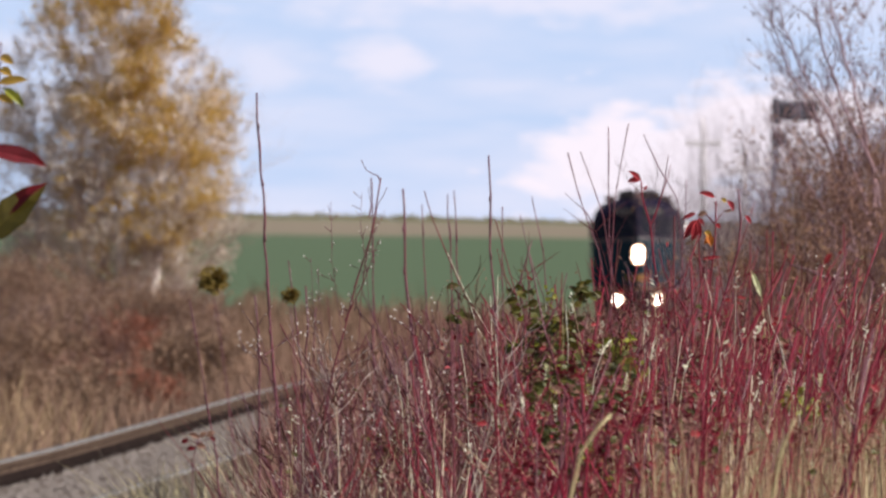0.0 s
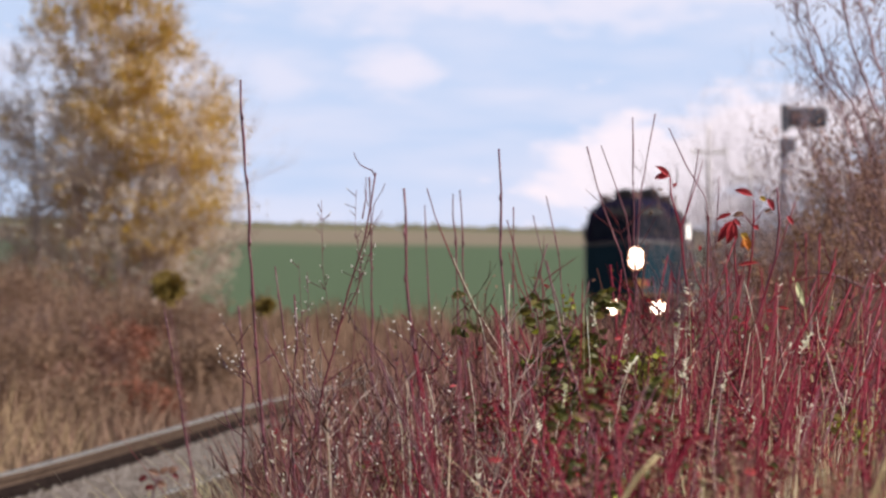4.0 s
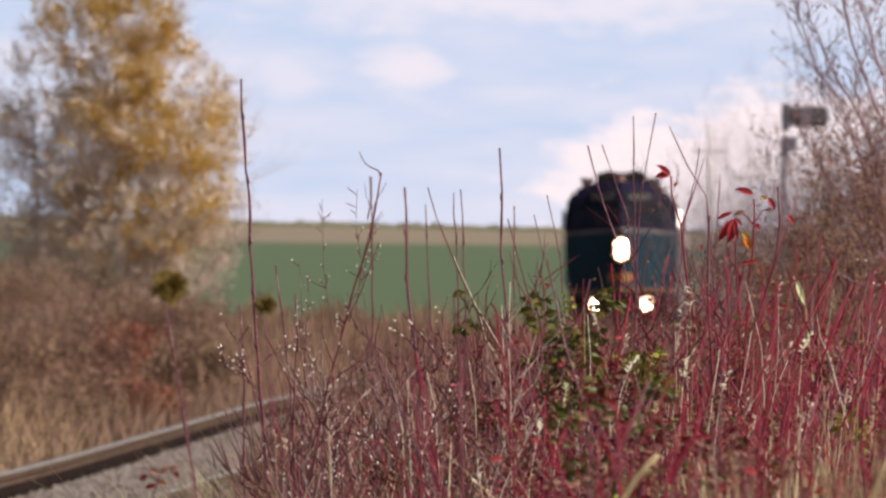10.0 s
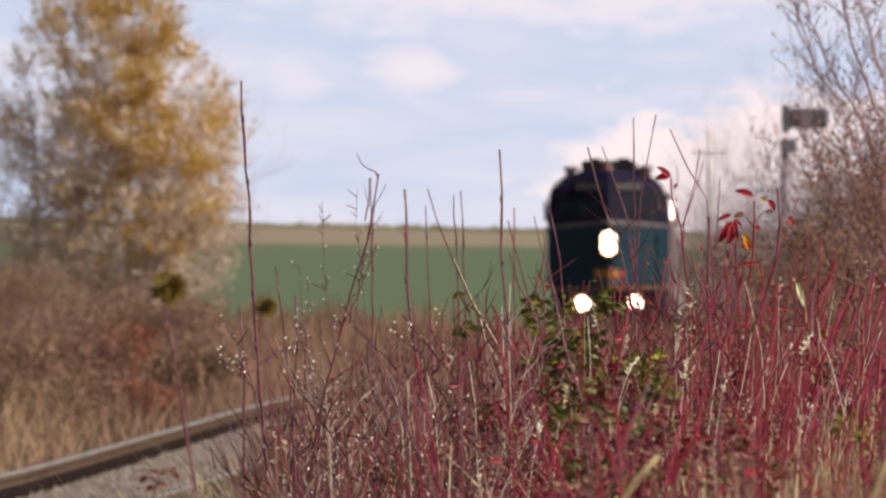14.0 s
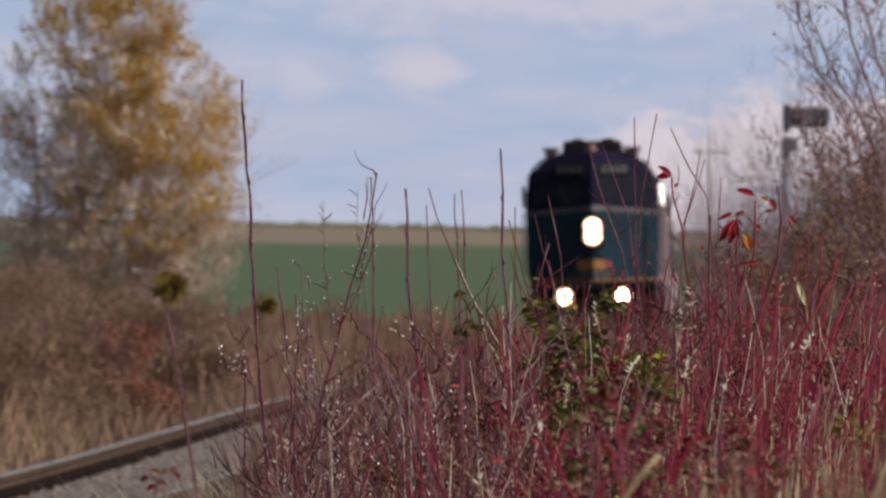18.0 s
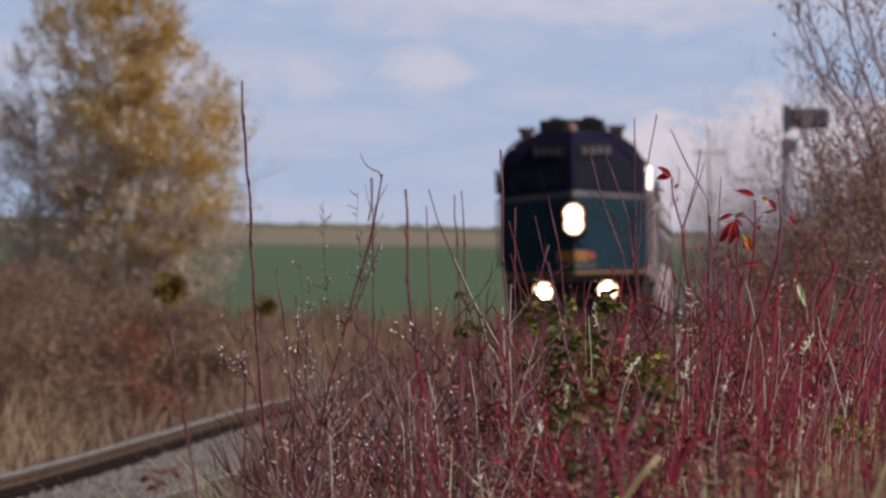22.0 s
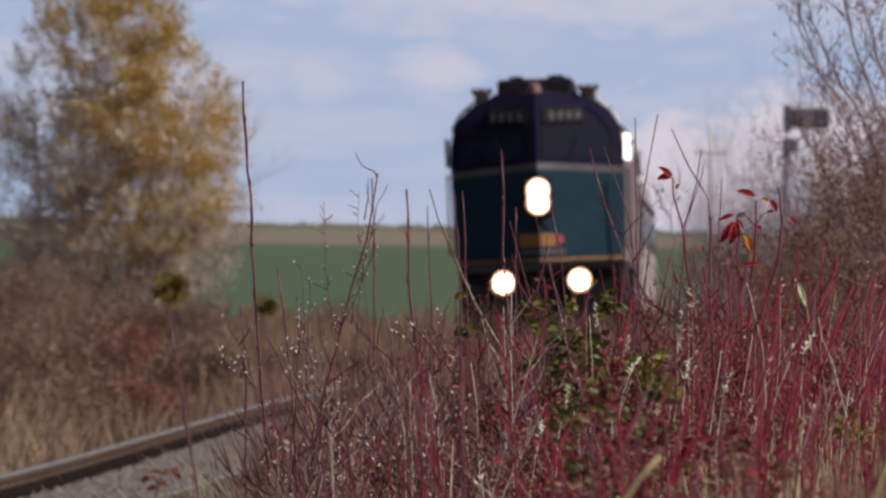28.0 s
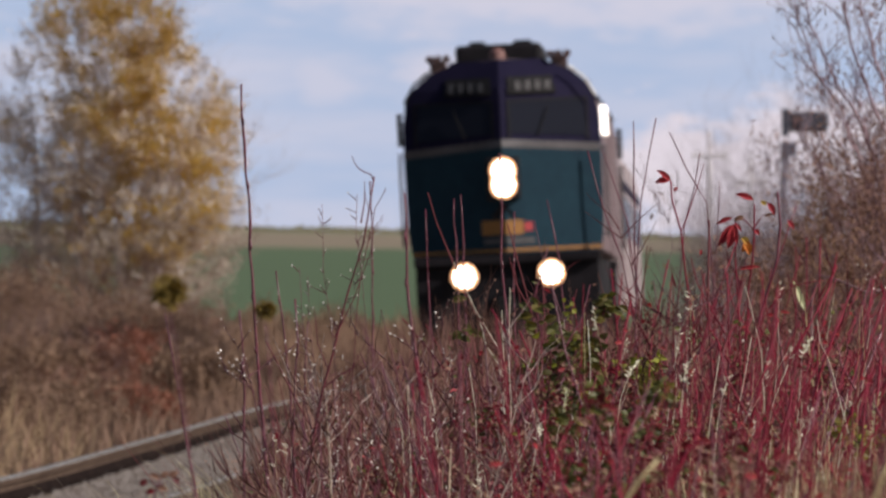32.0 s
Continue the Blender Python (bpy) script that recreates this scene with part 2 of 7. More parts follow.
# ---- mesh tools ----
class Shape:
    """Gathers vertices and faces for one mesh."""

    def __init__(self):
        self.v, self.f = [], []

    def face(self, *pts):
        k = len(self.v)
        self.v += [tuple(p) for p in pts]
        self.f.append(tuple(range(k, k + len(pts))))

    def tube(self, pts, radii, sides=5, cap=True):
        k, pts = len(self.v), [Vector(p) for p in pts]
        for i, p in enumerate(pts):
            d = (pts[min(i + 1, len(pts) - 1)] - pts[max(i - 1, 0)]).normalized()
            a = d.cross(Vector((0.13, 1, 0.07))).normalized()
            b = d.cross(a)
            r = radii[i]
            for j in range(sides):
                w = 2 * math.pi * j / sides
                self.v.append(tuple(p + (a * math.cos(w) + b * math.sin(w)) * r))
        for i in range(len(pts) - 1):
            for j in range(sides):
                q = k + i * sides
                self.f.append((q + j, q + (j + 1) % sides, q + sides + (j + 1) % sides, q + sides + j))
        if cap:
            self.f.append(tuple(range(k + sides - 1, k - 1, -1)))
            q = k + (len(pts) - 1) * sides
            self.f.append(tuple(range(q, q + sides)))

    def box(self, x0, x1, y0, y1, z0, z1, edge=0.0):
        """A box with bevelled edges."""
        bm = bmesh.new()
        bmesh.ops.create_cube(bm, size=1)
        for v in bm.verts:
            v.co = Vector(((x0 + x1) / 2 + v.co.x * (x1 - x0), (y0 + y1) / 2 + v.co.y * (y1 - y0), (z0 + z1) / 2 + v.co.z * (z1 - z0)))
        if edge:
            bmesh.ops.bevel(bm, geom=bm.edges[:], offset=edge, segments=2, affect="EDGES", profile=0.5)
        self.take(bm)

    def take(self, bm):
        k = len(self.v)
        bm.verts.index_update()
        self.v += [tuple(v.co) for v in bm.verts]
        self.f += [tuple(k + v.index for v in f.verts) for f in bm.faces]
        bm.free()

    def disc(self, c, axis, r0, r1, length, sides=20):
        """A drum or a dish from c along axis, r0 at its start and r1 at its end."""
        a = Vector(axis).normalized()
        self.tube([Vector(c), Vector(c) + a * length], [r0, r1], sides)

    def loft(self, rings, closed=True):
        k, n = len(self.v), len(rings[0])
        for r in rings:
            self.v += [tuple(p) for p in r]
        for i in range(len(rings) - 1):
            for j in range(n if closed else n - 1):
                q = k + i * n
                self.f.append((q + j, q + n + j, q + n + (j + 1) % n, q + (j + 1) % n))
        if closed:
            self.f.append(tuple(range(k, k + n)))
            q = k + (len(rings) - 1) * n
            self.f.append(tuple(range(q + n - 1, q - 1, -1)))

    def leaf(self, p, d, n, length, width, fold=0.25):
        """A pointed leaf from p along d, folded along its midrib and drooping at the tip."""
        p, d = Vector(p), Vector(d).normalized()
        s = d.cross(Vector(n)).normalized()
        u = s.cross(d)
        k = len(self.v)
        tip = p + d * length - u * length * 0.15
        mid0, mid1 = p + d * length * 0.35 + u * width * 0.08, p + d * length * 0.7
        e = [p + d * length * q + s * sg * width * w / 2 + u * width * fold * w for sg in (1, -1) for q, w in ((0.22, 0.8), (0.5, 1.0), (0.78, 0.6))]
        self.v += [tuple(q) for q in (p, mid0, mid1, tip, *e)]
        self.f += [(k, k + 1, k + 5, k + 4), (k + 1, k + 2, k + 6, k + 5), (k + 2, k + 3, k + 6), (k, k + 7, k + 8, k + 1), (k + 1, k + 8, k + 9, k + 2), (k + 2, k + 9, k + 3)]

    def chip(self, p, d, n, length, width):
        """A far leaf: a bent lozenge of two faces."""
        p, d = Vector(p), Vector(d).normalized()
        s = d.cross(Vector(n)).normalized() * width / 2
        k = len(self.v)
        self.v += [tuple(q) for q in (p, p + d * length * 0.5 + s, p + d * length, p + d * length * 0.5 - s + s.cross(d) * 0.4)]
        self.f += [(k, k + 1, k + 2), (k, k + 2, k + 3)]

    def mesh(self, name):
        me = bpy.data.meshes.new(name)
        me.from_pydata(self.v, [], self.f)
        me.update()
        return me


def part(name, shape, material, parent=None, label="", smooth=False):
    me = shape.mesh(name) if isinstance(shape, Shape) else shape
    if not me.materials:
        me.materials.append(material)
    if smooth:
        me.polygons.foreach_set("use_smooth", [True] * len(me.polygons))
    ob = new(name, me)
    if parent:
        ob.parent = parent
    return tagged(ob, label)


def thing(name, at, label, category, group="", kind=""):
    ob = new(name)
    ob.empty_display_size = 0.1
    ob.location = at
    return tagged(ob, label, category, group, kind)


def table(x, rows):
    """Smooth value at x between rows of (x, value)."""
    if x <= rows[0][0]:
        return rows[0][1] + (x - rows[0][0]) * (rows[1][1] - rows[0][1]) / (rows[1][0] - rows[0][0])
    if x >= rows[-1][0]:
        return rows[-1][1] + (x - rows[-1][0]) * (rows[-1][1] - rows[-2][1]) / (rows[-1][0] - rows[-2][0])
    for i in range(len(rows) - 1):
        (x0, a), (x1, b) = rows[i], rows[i + 1]
        if x <= x1:
            s0 = (b - rows[i - 1][1]) / (x1 - rows[i - 1][0]) if i else (b - a) / (x1 - x0)
            s1 = (rows[i + 2][1] - a) / (rows[i + 2][0] - x0) if i + 2 < len(rows) else (b - a) / (x1 - x0)
            u, h = (x - x0) / (x1 - x0), x1 - x0
            return a * (1 + 2 * u) * (1 - u) ** 2 + h * s0 * u * (1 - u) ** 2 + b * u * u * (3 - 2 * u) + h * s1 * u * u * (u - 1)


# ---- plan: the line runs away from the camera, y metres off ----
TRACK_X = [(20, -4.42), (135, -2.28), (170, -1.63), (200, -1.07), (250, -0.15), (308, 1.055), (350, 1.715), (404, 2.56), (447, 3.235), (511, 4.285), (585, 5.44), (650, 6.48), (900, 10.2)]
RAIL_Z = [(20, 0.28), (135, 0.285), (170, 0.35), (200, 0.425), (250, 0.45), (308, 0.475), (350, 0.35), (404, 0.225), (447, 0.095), (511, -0.11), (585, -0.24), (650, -0.36), (900, -0.6)]


# degrees by which the line leans to the left of the picture, where it enters its curve
CANT = [(262, 0.0), (300, 2.8), (330, 2.6), (352, 2.3), (404, 1.8), (468, 1.0), (530, 0.4), (620, 0.0), (640, 0.0)]


def cant(y):
    return max(0.0, table(min(y, 640), CANT)) if y > 262 else 0.0


def track(y):
    return table(y, TRACK_X), y, table(y, RAIL_Z)


HILL = [(600, -0.35), (750, -0.1), (1000, 1.45), (1500, 3.55), (2000, 5.9), (2600, 9.3), (3000, 11.08), (3300, 11.6), (5000, 9.0)]


def ground_z(x, y):
    if y > 600:
        z = table(y, HILL) - min(max((y - 900) / 2000, 0), 1) * 0.021 * max(-120, min(120, x))
    else:
        if y < 250:
            z = -0.12 * max(0, y - 110) / 140
        else:
            z = -0.12 + (table(y, RAIL_Z) - table(250, RAIL_Z))
        z = max(z, -0.75)
    if 560 < y < 900:   # the line lies in a shallow cutting here
        w = min(max((12 - abs(x - table(y, TRACK_X))) / 8, 0), 1) * min(1, (y - 560) / 20)
        z = z * (1 - w) + min(z, table(y, RAIL_Z) - 0.4) * w
    return z + 0.05 * noise.noise(Vector((x * 0.21, y * 0.05, 3.7))) * min(1, y / 40)


def build_ground():
    ys = [-400, -150, -60, -20, 0] + [20 + 10 * i for i in range(60)] + [620 + 30 * i for i in range(20)] + [1240 + 90 * i for i in range(24)] + [3500, 4000, 4500, 4950]
    xs = [-1200, -600, -300, -150, -90] + [-60 + 4 * i for i in range(31)] + [90, 150, 300, 600, 1200]
    s = Shape()
    for y in ys:
        for x in xs:
            s.v.append((x, y, ground_z(x, y)))
    n = len(xs)
    for j in range(len(ys) - 1):
        for i in range(n - 1):
            s.f.append((j * n + i, j * n + i + 1, (j + 1) * n + i + 1, (j + 1) * n + i))
    m = bpy.data.materials.new("ground_soil_and_fields")
    m.use_nodes = True
    nd, l = m.node_tree.nodes, m.node_tree.links
    co, sep = nd.new("ShaderNodeTexCoord"), nd.new("ShaderNodeSeparateXYZ")
    l.new(co.outputs["Object"], sep.inputs[0])
    ns = nd.new("ShaderNodeTexNoise")
    ns.inputs["Scale"].default_value, ns.inputs["Detail"].default_value = 0.02, 6
    l.new(co.outputs["Object"], ns.inputs["Vector"])
    wob = nd.new("ShaderNodeMath")
    wob.operation, wob.inputs[1].default_value = "MULTIPLY_ADD", 160
    l.new(ns.outputs["Fac"], wob.inputs[0])
    l.new(sep.outputs["Y"], wob.inputs[2])
    fine = nd.new("ShaderNodeTexNoise")
    fine.inputs["Scale"].default_value, fine.inputs["Detail"].default_value = 0.35, 8
    l.new(co.outputs["Object"], fine.inputs["Vector"])

    def two(a, b):
        mx = nd.new("ShaderNodeMix")
        mx.data_type = "RGBA"
        mx.inputs["A"].default_value, mx.inputs["B"].default_value = (*a, 1), (*b, 1)
        l.new(fine.outputs["Fac"], mx.inputs["Factor"])
        return mx.outputs["Result"]

    def edge(lo, hi, below, above):
        r = nd.new("ShaderNodeMapRange")
        r.inputs["From Min"].default_value, r.inputs["From Max"].default_value = lo, hi
        l.new(wob.outputs[0], r.inputs["Value"])
        mx = nd.new("ShaderNodeMix")
        mx.data_type = "RGBA"
        l.new(r.outputs[0], mx.inputs["Factor"])
        l.new(below, mx.inputs["A"])
        l.new(above, mx.inputs["B"])
        return mx.outputs["Result"]

    soil = two((0.13, 0.085, 0.06), (0.30, 0.20, 0.14))
    crop = two((0.050, 0.092, 0.036), (0.078, 0.128, 0.050))
    stubble = two((0.18, 0.145, 0.095), (0.265, 0.212, 0.14))
    pasture = two((0.14, 0.138, 0.070), (0.21, 0.200, 0.105))
    out = edge(2700, 2860, edge(2150, 2310, edge(830, 900, soil, crop), stubble), pasture)
    b = nd["Principled BSDF"]
    b.inputs["Roughness"].default_value = 0.95
    l.new(out, b.inputs["Base Color"])
    bp = nd.new("ShaderNodeBump")
    bp.inputs["Strength"].default_value, bp.inputs["Distance"].default_value = 0.5, 0.15
    l.new(fine.outputs["Fac"], bp.inputs["Height"])
    l.new(bp.outputs[0], b.inputs["Normal"])
    ob = part("ground", s, m, smooth=True)
    tagged(ob, "dry grassy verge, green crop field and tan stubble hill", "ground", kind="structure")


def build_sky_sheet():
    """Far sheet of sky with soft, drifting clouds, 4.7 km off."""
    s = Shape()
    s.face((-700, 0, -160), (700, 0, -160), (700, 0, 700), (-700, 0, 700))
    m = bpy.data.materials.new("cloudy_sky")
    m.use_nodes = True
    nd, l = m.node_tree.nodes, m.node_tree.links
    nd.remove(nd["Principled BSDF"])
    em = nd.new("ShaderNodeEmission")
    l.new(em.outputs[0], nd["Material Output"].inputs["Surface"])
    co = nd.new("ShaderNodeTexCoord")
    sep = nd.new("ShaderNodeSeparateXYZ")
    l.new(co.outputs["Object"], sep.inputs[0])

    def noise_at(size, stretch, detail, seed):
        mp = nd.new("ShaderNodeMapping")
        mp.inputs["Scale"].default_value = (1 / (size * stretch), 1, 1 / size)
        mp.inputs["Location"].default_value = (seed, seed * 0.7, seed * 1.3)
        l.new(co.outputs["Object"], mp.inputs["Vector"])
        t = nd.new("ShaderNodeTexNoise")
        t.inputs["Scale"].default_value, t.inputs["Detail"].default_value, t.inputs["Roughness"].default_value = 1, detail, 0.5
        l.new(mp.outputs[0], t.inputs["Vector"])
        return t.outputs["Fac"]

    def math_node(op, a, b=None, c=None):
        k = nd.new("ShaderNodeMath")
        k.operation = op
        for i, q in enumerate((a, b, c)):
            if q is None:
                continue
            if isinstance(q, (int, float)):
                k.inputs[i].default_value = q
            else:
                l.new(q, k.inputs[i])
        return k.outputs[0]

    def blob(x, z, rx, rz, soft, warp):
        """1 inside a ragged ellipse round (x, z), falling to 0."""
        dx = math_node("MULTIPLY", math_node("SUBTRACT", sep.outputs["X"], x), 1 / rx)
        dz = math_node("MULTIPLY", math_node("SUBTRACT", sep.outputs["Z"], z), 1 / rz)
        r = math_node("SQRT", math_node("ADD", math_node("MULTIPLY", dx, dx), math_node("MULTIPLY", dz, dz)))
        r = math_node("MULTIPLY_ADD", math_node("SUBTRACT", warp, 0.5), 2.6, r)
        mr = nd.new("ShaderNodeMapRange")
        mr.interpolation_type = "SMOOTHSTEP"
        mr.inputs["From Min"].default_value, mr.inputs["From Max"].default_value = 1 - soft, 1 + soft
        mr.inputs["To Min"].default_value, mr.inputs["To Max"].default_value = 1, 0
        l.new(r, mr.inputs["Value"])
        return mr.outputs[0]

    warp, streak = noise_at(6, 2.6, 6, 3.1), noise_at(11, 5.5, 4, 7.7)
    mr = nd.new("ShaderNodeMapRange")
    mr.inputs["From Min"].default_value, mr.inputs["From Max"].default_value = 0.40, 0.72
    l.new(streak, mr.inputs["Value"])
    cover = math_node("MULTIPLY", mr.outputs[0], 0.5)
    for x, z, rx, rz, soft, w in [(48, 28.5, 31, 13, 0.35, 1.0), (75, 36, 28, 14, 0.35, 1.0), (30, 27, 14, 11, 0.5, 0.9), (-12.3, 53, 9, 5, 0.8, 0.65), (-39.8, 52.5, 9, 5, 0.8, 0.45), (15, 74, 70, 9, 0.7, 0.6)]:
        cover = math_node("MAXIMUM", cover, math_node("MULTIPLY", blob(x, z, rx, rz, soft, warp), w))
    mix = nd.new("ShaderNodeMix")
    mix.data_type = "RGBA"
    mix.inputs["A"].default_value, mix.inputs["B"].default_value = (*(0.525, 0.66, 0.885), 1), (*(0.92, 0.86, 0.93), 1)
    l.new(cover, mix.inputs["Factor"])
    l.new(mix.outputs["Result"], em.inputs["Color"])
    em.inputs["Strength"].default_value = 0.86
    ob = part("sky_backdrop", s, m)
    ob.location = (0, 4700, 0)
    return tagged(ob, "pale blue sky with soft pinkish white clouds", "sky", kind="structure")


def ribbon(section, y0, y1, step):
    """Sweeps a cross-section of (x, z) offsets along the line."""
    rings, y = [], y0
    while y <= y1 + 0.01:
        cx, _, cz = track(y)
        lean = math.tan(radians(cant(y)))
        rings.append([(cx + a, y, cz + b + a * lean) for a, b in section])
        y += step
    return rings


def build_track():
    bed = Shape()
    bed.loft(ribbon([(-4.2, -0.95), (-1.75, -0.36), (-1.15, -0.20), (1.6, -0.195), (2.1, -0.22), (4.2, -0.62)], 20, 900, 5), closed=False)
    for f in range(len(bed.f)):
        bed.f[f] = bed.f[f][::-1]
    tagged(part("ballast", bed, BALLAST, smooth=True), "grey crushed stone ballast bed under the rails", "ballast", kind="structure")
    line = thing("railway_track", (0, 0, 0), "single railway track with rusty rails on ballast", "track", kind="structure")
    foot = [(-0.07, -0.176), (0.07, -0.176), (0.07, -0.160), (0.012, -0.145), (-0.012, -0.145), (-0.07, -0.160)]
    web = [(-0.012, -0.146), (0.012, -0.146), (0.010, -0.045), (-0.010, -0.045)]
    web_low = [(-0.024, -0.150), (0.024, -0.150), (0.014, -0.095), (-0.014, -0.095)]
    head = [(-0.034, -0.046), (0.034, -0.046), (0.036, -0.010), (-0.036, -0.010)]
    top = [(-0.034, -0.0098), (0.034, -0.0098), (0.028, 0.0), (-0.028, 0.0)]
    for side in (-0.7525, 0.7525):
        rail = Shape()
        for sec in (web, head):
            rail.loft(ribbon([(side + a, b) for a, b in sec][::-1], 20, 900, 4))
        r = part("rail", rail, RAIL_STEEL, line, "rusty brown steel rail")
        # foot and lower part of the web, both in the painted shade
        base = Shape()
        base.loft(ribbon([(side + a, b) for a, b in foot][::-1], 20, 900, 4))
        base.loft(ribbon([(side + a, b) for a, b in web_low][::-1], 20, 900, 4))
        part("rail_foot", base, RAIL_FOOT, r, "foot of the rail, darkened with painted shade")
        shine = Shape()
        shine.loft(ribbon([(side + a, b) for a, b in top][::-1], 20, 900, 4))
        part("rail_head", shine, RAIL_TOP, r, "worn bright running surface")
    one = Shape()
    one.box(-1.3, 1.3, -0.11, 0.11, -0.14, 0.0, 0.012)
    tie_mesh = one.mesh("tie")
    y = 110.0
    while y < 280:
        if y < 275:
            t = part("tie", tie_mesh, TIE_WOOD, line)
            cx, _, cz = track(y)
            t.location = (cx, y, cz - 0.176)
            t.rotation_euler = (random.uniform(-0.01, 0.01), -radians(cant(y)), random.uniform(-0.015, 0.015))
        y += 0.6
    stones = Shape()
    rnd = random.Random(5)
    for i in range(26000):
        y = rnd.uniform(112, 260)
        cx, _, cz = track(y)
        a = rnd.uniform(-1.1, 2.2)
        z = cz - (0.192 if abs(a) < 1.6 else 0.192 + (abs(a) - 1.6) * 0.1)
        c, r = Vector((cx + a, y, z)), rnd.uniform(0.02, 0.045)
        k = len(stones.v)
        stones.v += [tuple(c + Vector((math.cos(w), math.sin(w), 0)) * r * rnd.uniform(0.7, 1.2)) for w in (0, 2.1, 4.2)] + [tuple(c + Vector((rnd.uniform(-.4, .4) * r, rnd.uniform(-.4, .4) * r, r * rnd.uniform(0.6, 1.1))))]
        stones.f += [(k, k + 1, k + 3), (k + 1, k + 2, k + 3), (k + 2, k, k + 3)]
    tagged(part("ballast_stones", stones, STONE), "loose grey crushed ballast stones between the ties", "ballast", kind="stuff")


# ---- the train ----
PROFILE = [(1.44, 1.72), (1.49, 2.1), (1.50, 3.72), (1.45, 4.0), (1.33, 4.24), (1.08, 4.47), (0.75, 4.60), (0.35, 4.66), (0.0, 4.67)]


def nose_y(x, z):
    """How far back the front lies: a shallow V in plan, leaning back above the grey band."""
    return 0.49 * abs(x) + max(0, z - 3.40) * 0.32 + max(0, z - 4.2) * 0.5


def front_band(z0, z1, proud=0.0, sag_low=0.0, sag_high=0.0, side=0):
    """The piece of the front between two heights (both halves, or one); its edges may fall away towards the sides."""
    s = Shape()
    zs = sorted({z0, z1, *[z for _, z in PROFILE if z0 < z < z1]})
    half = [(table(z, [(b, a) for a, b in PROFILE]) if z < 4.6 else [w for w, q in PROFILE if abs(q - z) < 0.08][0], z) for z in zs]
    for sg in ((-1, 1) if not side else (side,)):
        cols = [0.0, 0.33, 0.66, 1.0]
        for (w0, a), (w1, b) in zip(half, half[1:]):
            for c0, c1 in zip(cols, cols[1:]):
                q = [(sg * c0 * w0, a), (sg * c1 * w0, a), (sg * c1 * w1, b), (sg * c0 * w1, b)]
                q = [(x, z - abs(x) * (sag_low if z == z0 else sag_high if z == z1 else 0)) for x, z in q]
                if sg < 0:
                    q = q[::-1]
                s.face(*[(x, nose_y(x, z) - proud, z) for x, z in q])
    return s


def plate(x0, x1, z0, z1, proud, thick=0.03, cut=0.0, sag=0.0):
    """A panel on the front, following its slope; cut: how much narrower it is on top at its outer side."""
    s = Shape()
    pts = [(x0, z0 - sag * abs(x0)), (x1, z0 - sag * abs(x1)), (x1 - (cut if x1 > 0 else 0), z1), (x0 + (cut if x0 < 0 else 0), z1)]
    outer = [(x, nose_y(x, z) - proud, z) for x, z in pts]
    inner = [(x, nose_y(x, z) - proud + thick, z) for x, z in pts]
    s.loft([inner, outer])
    return s


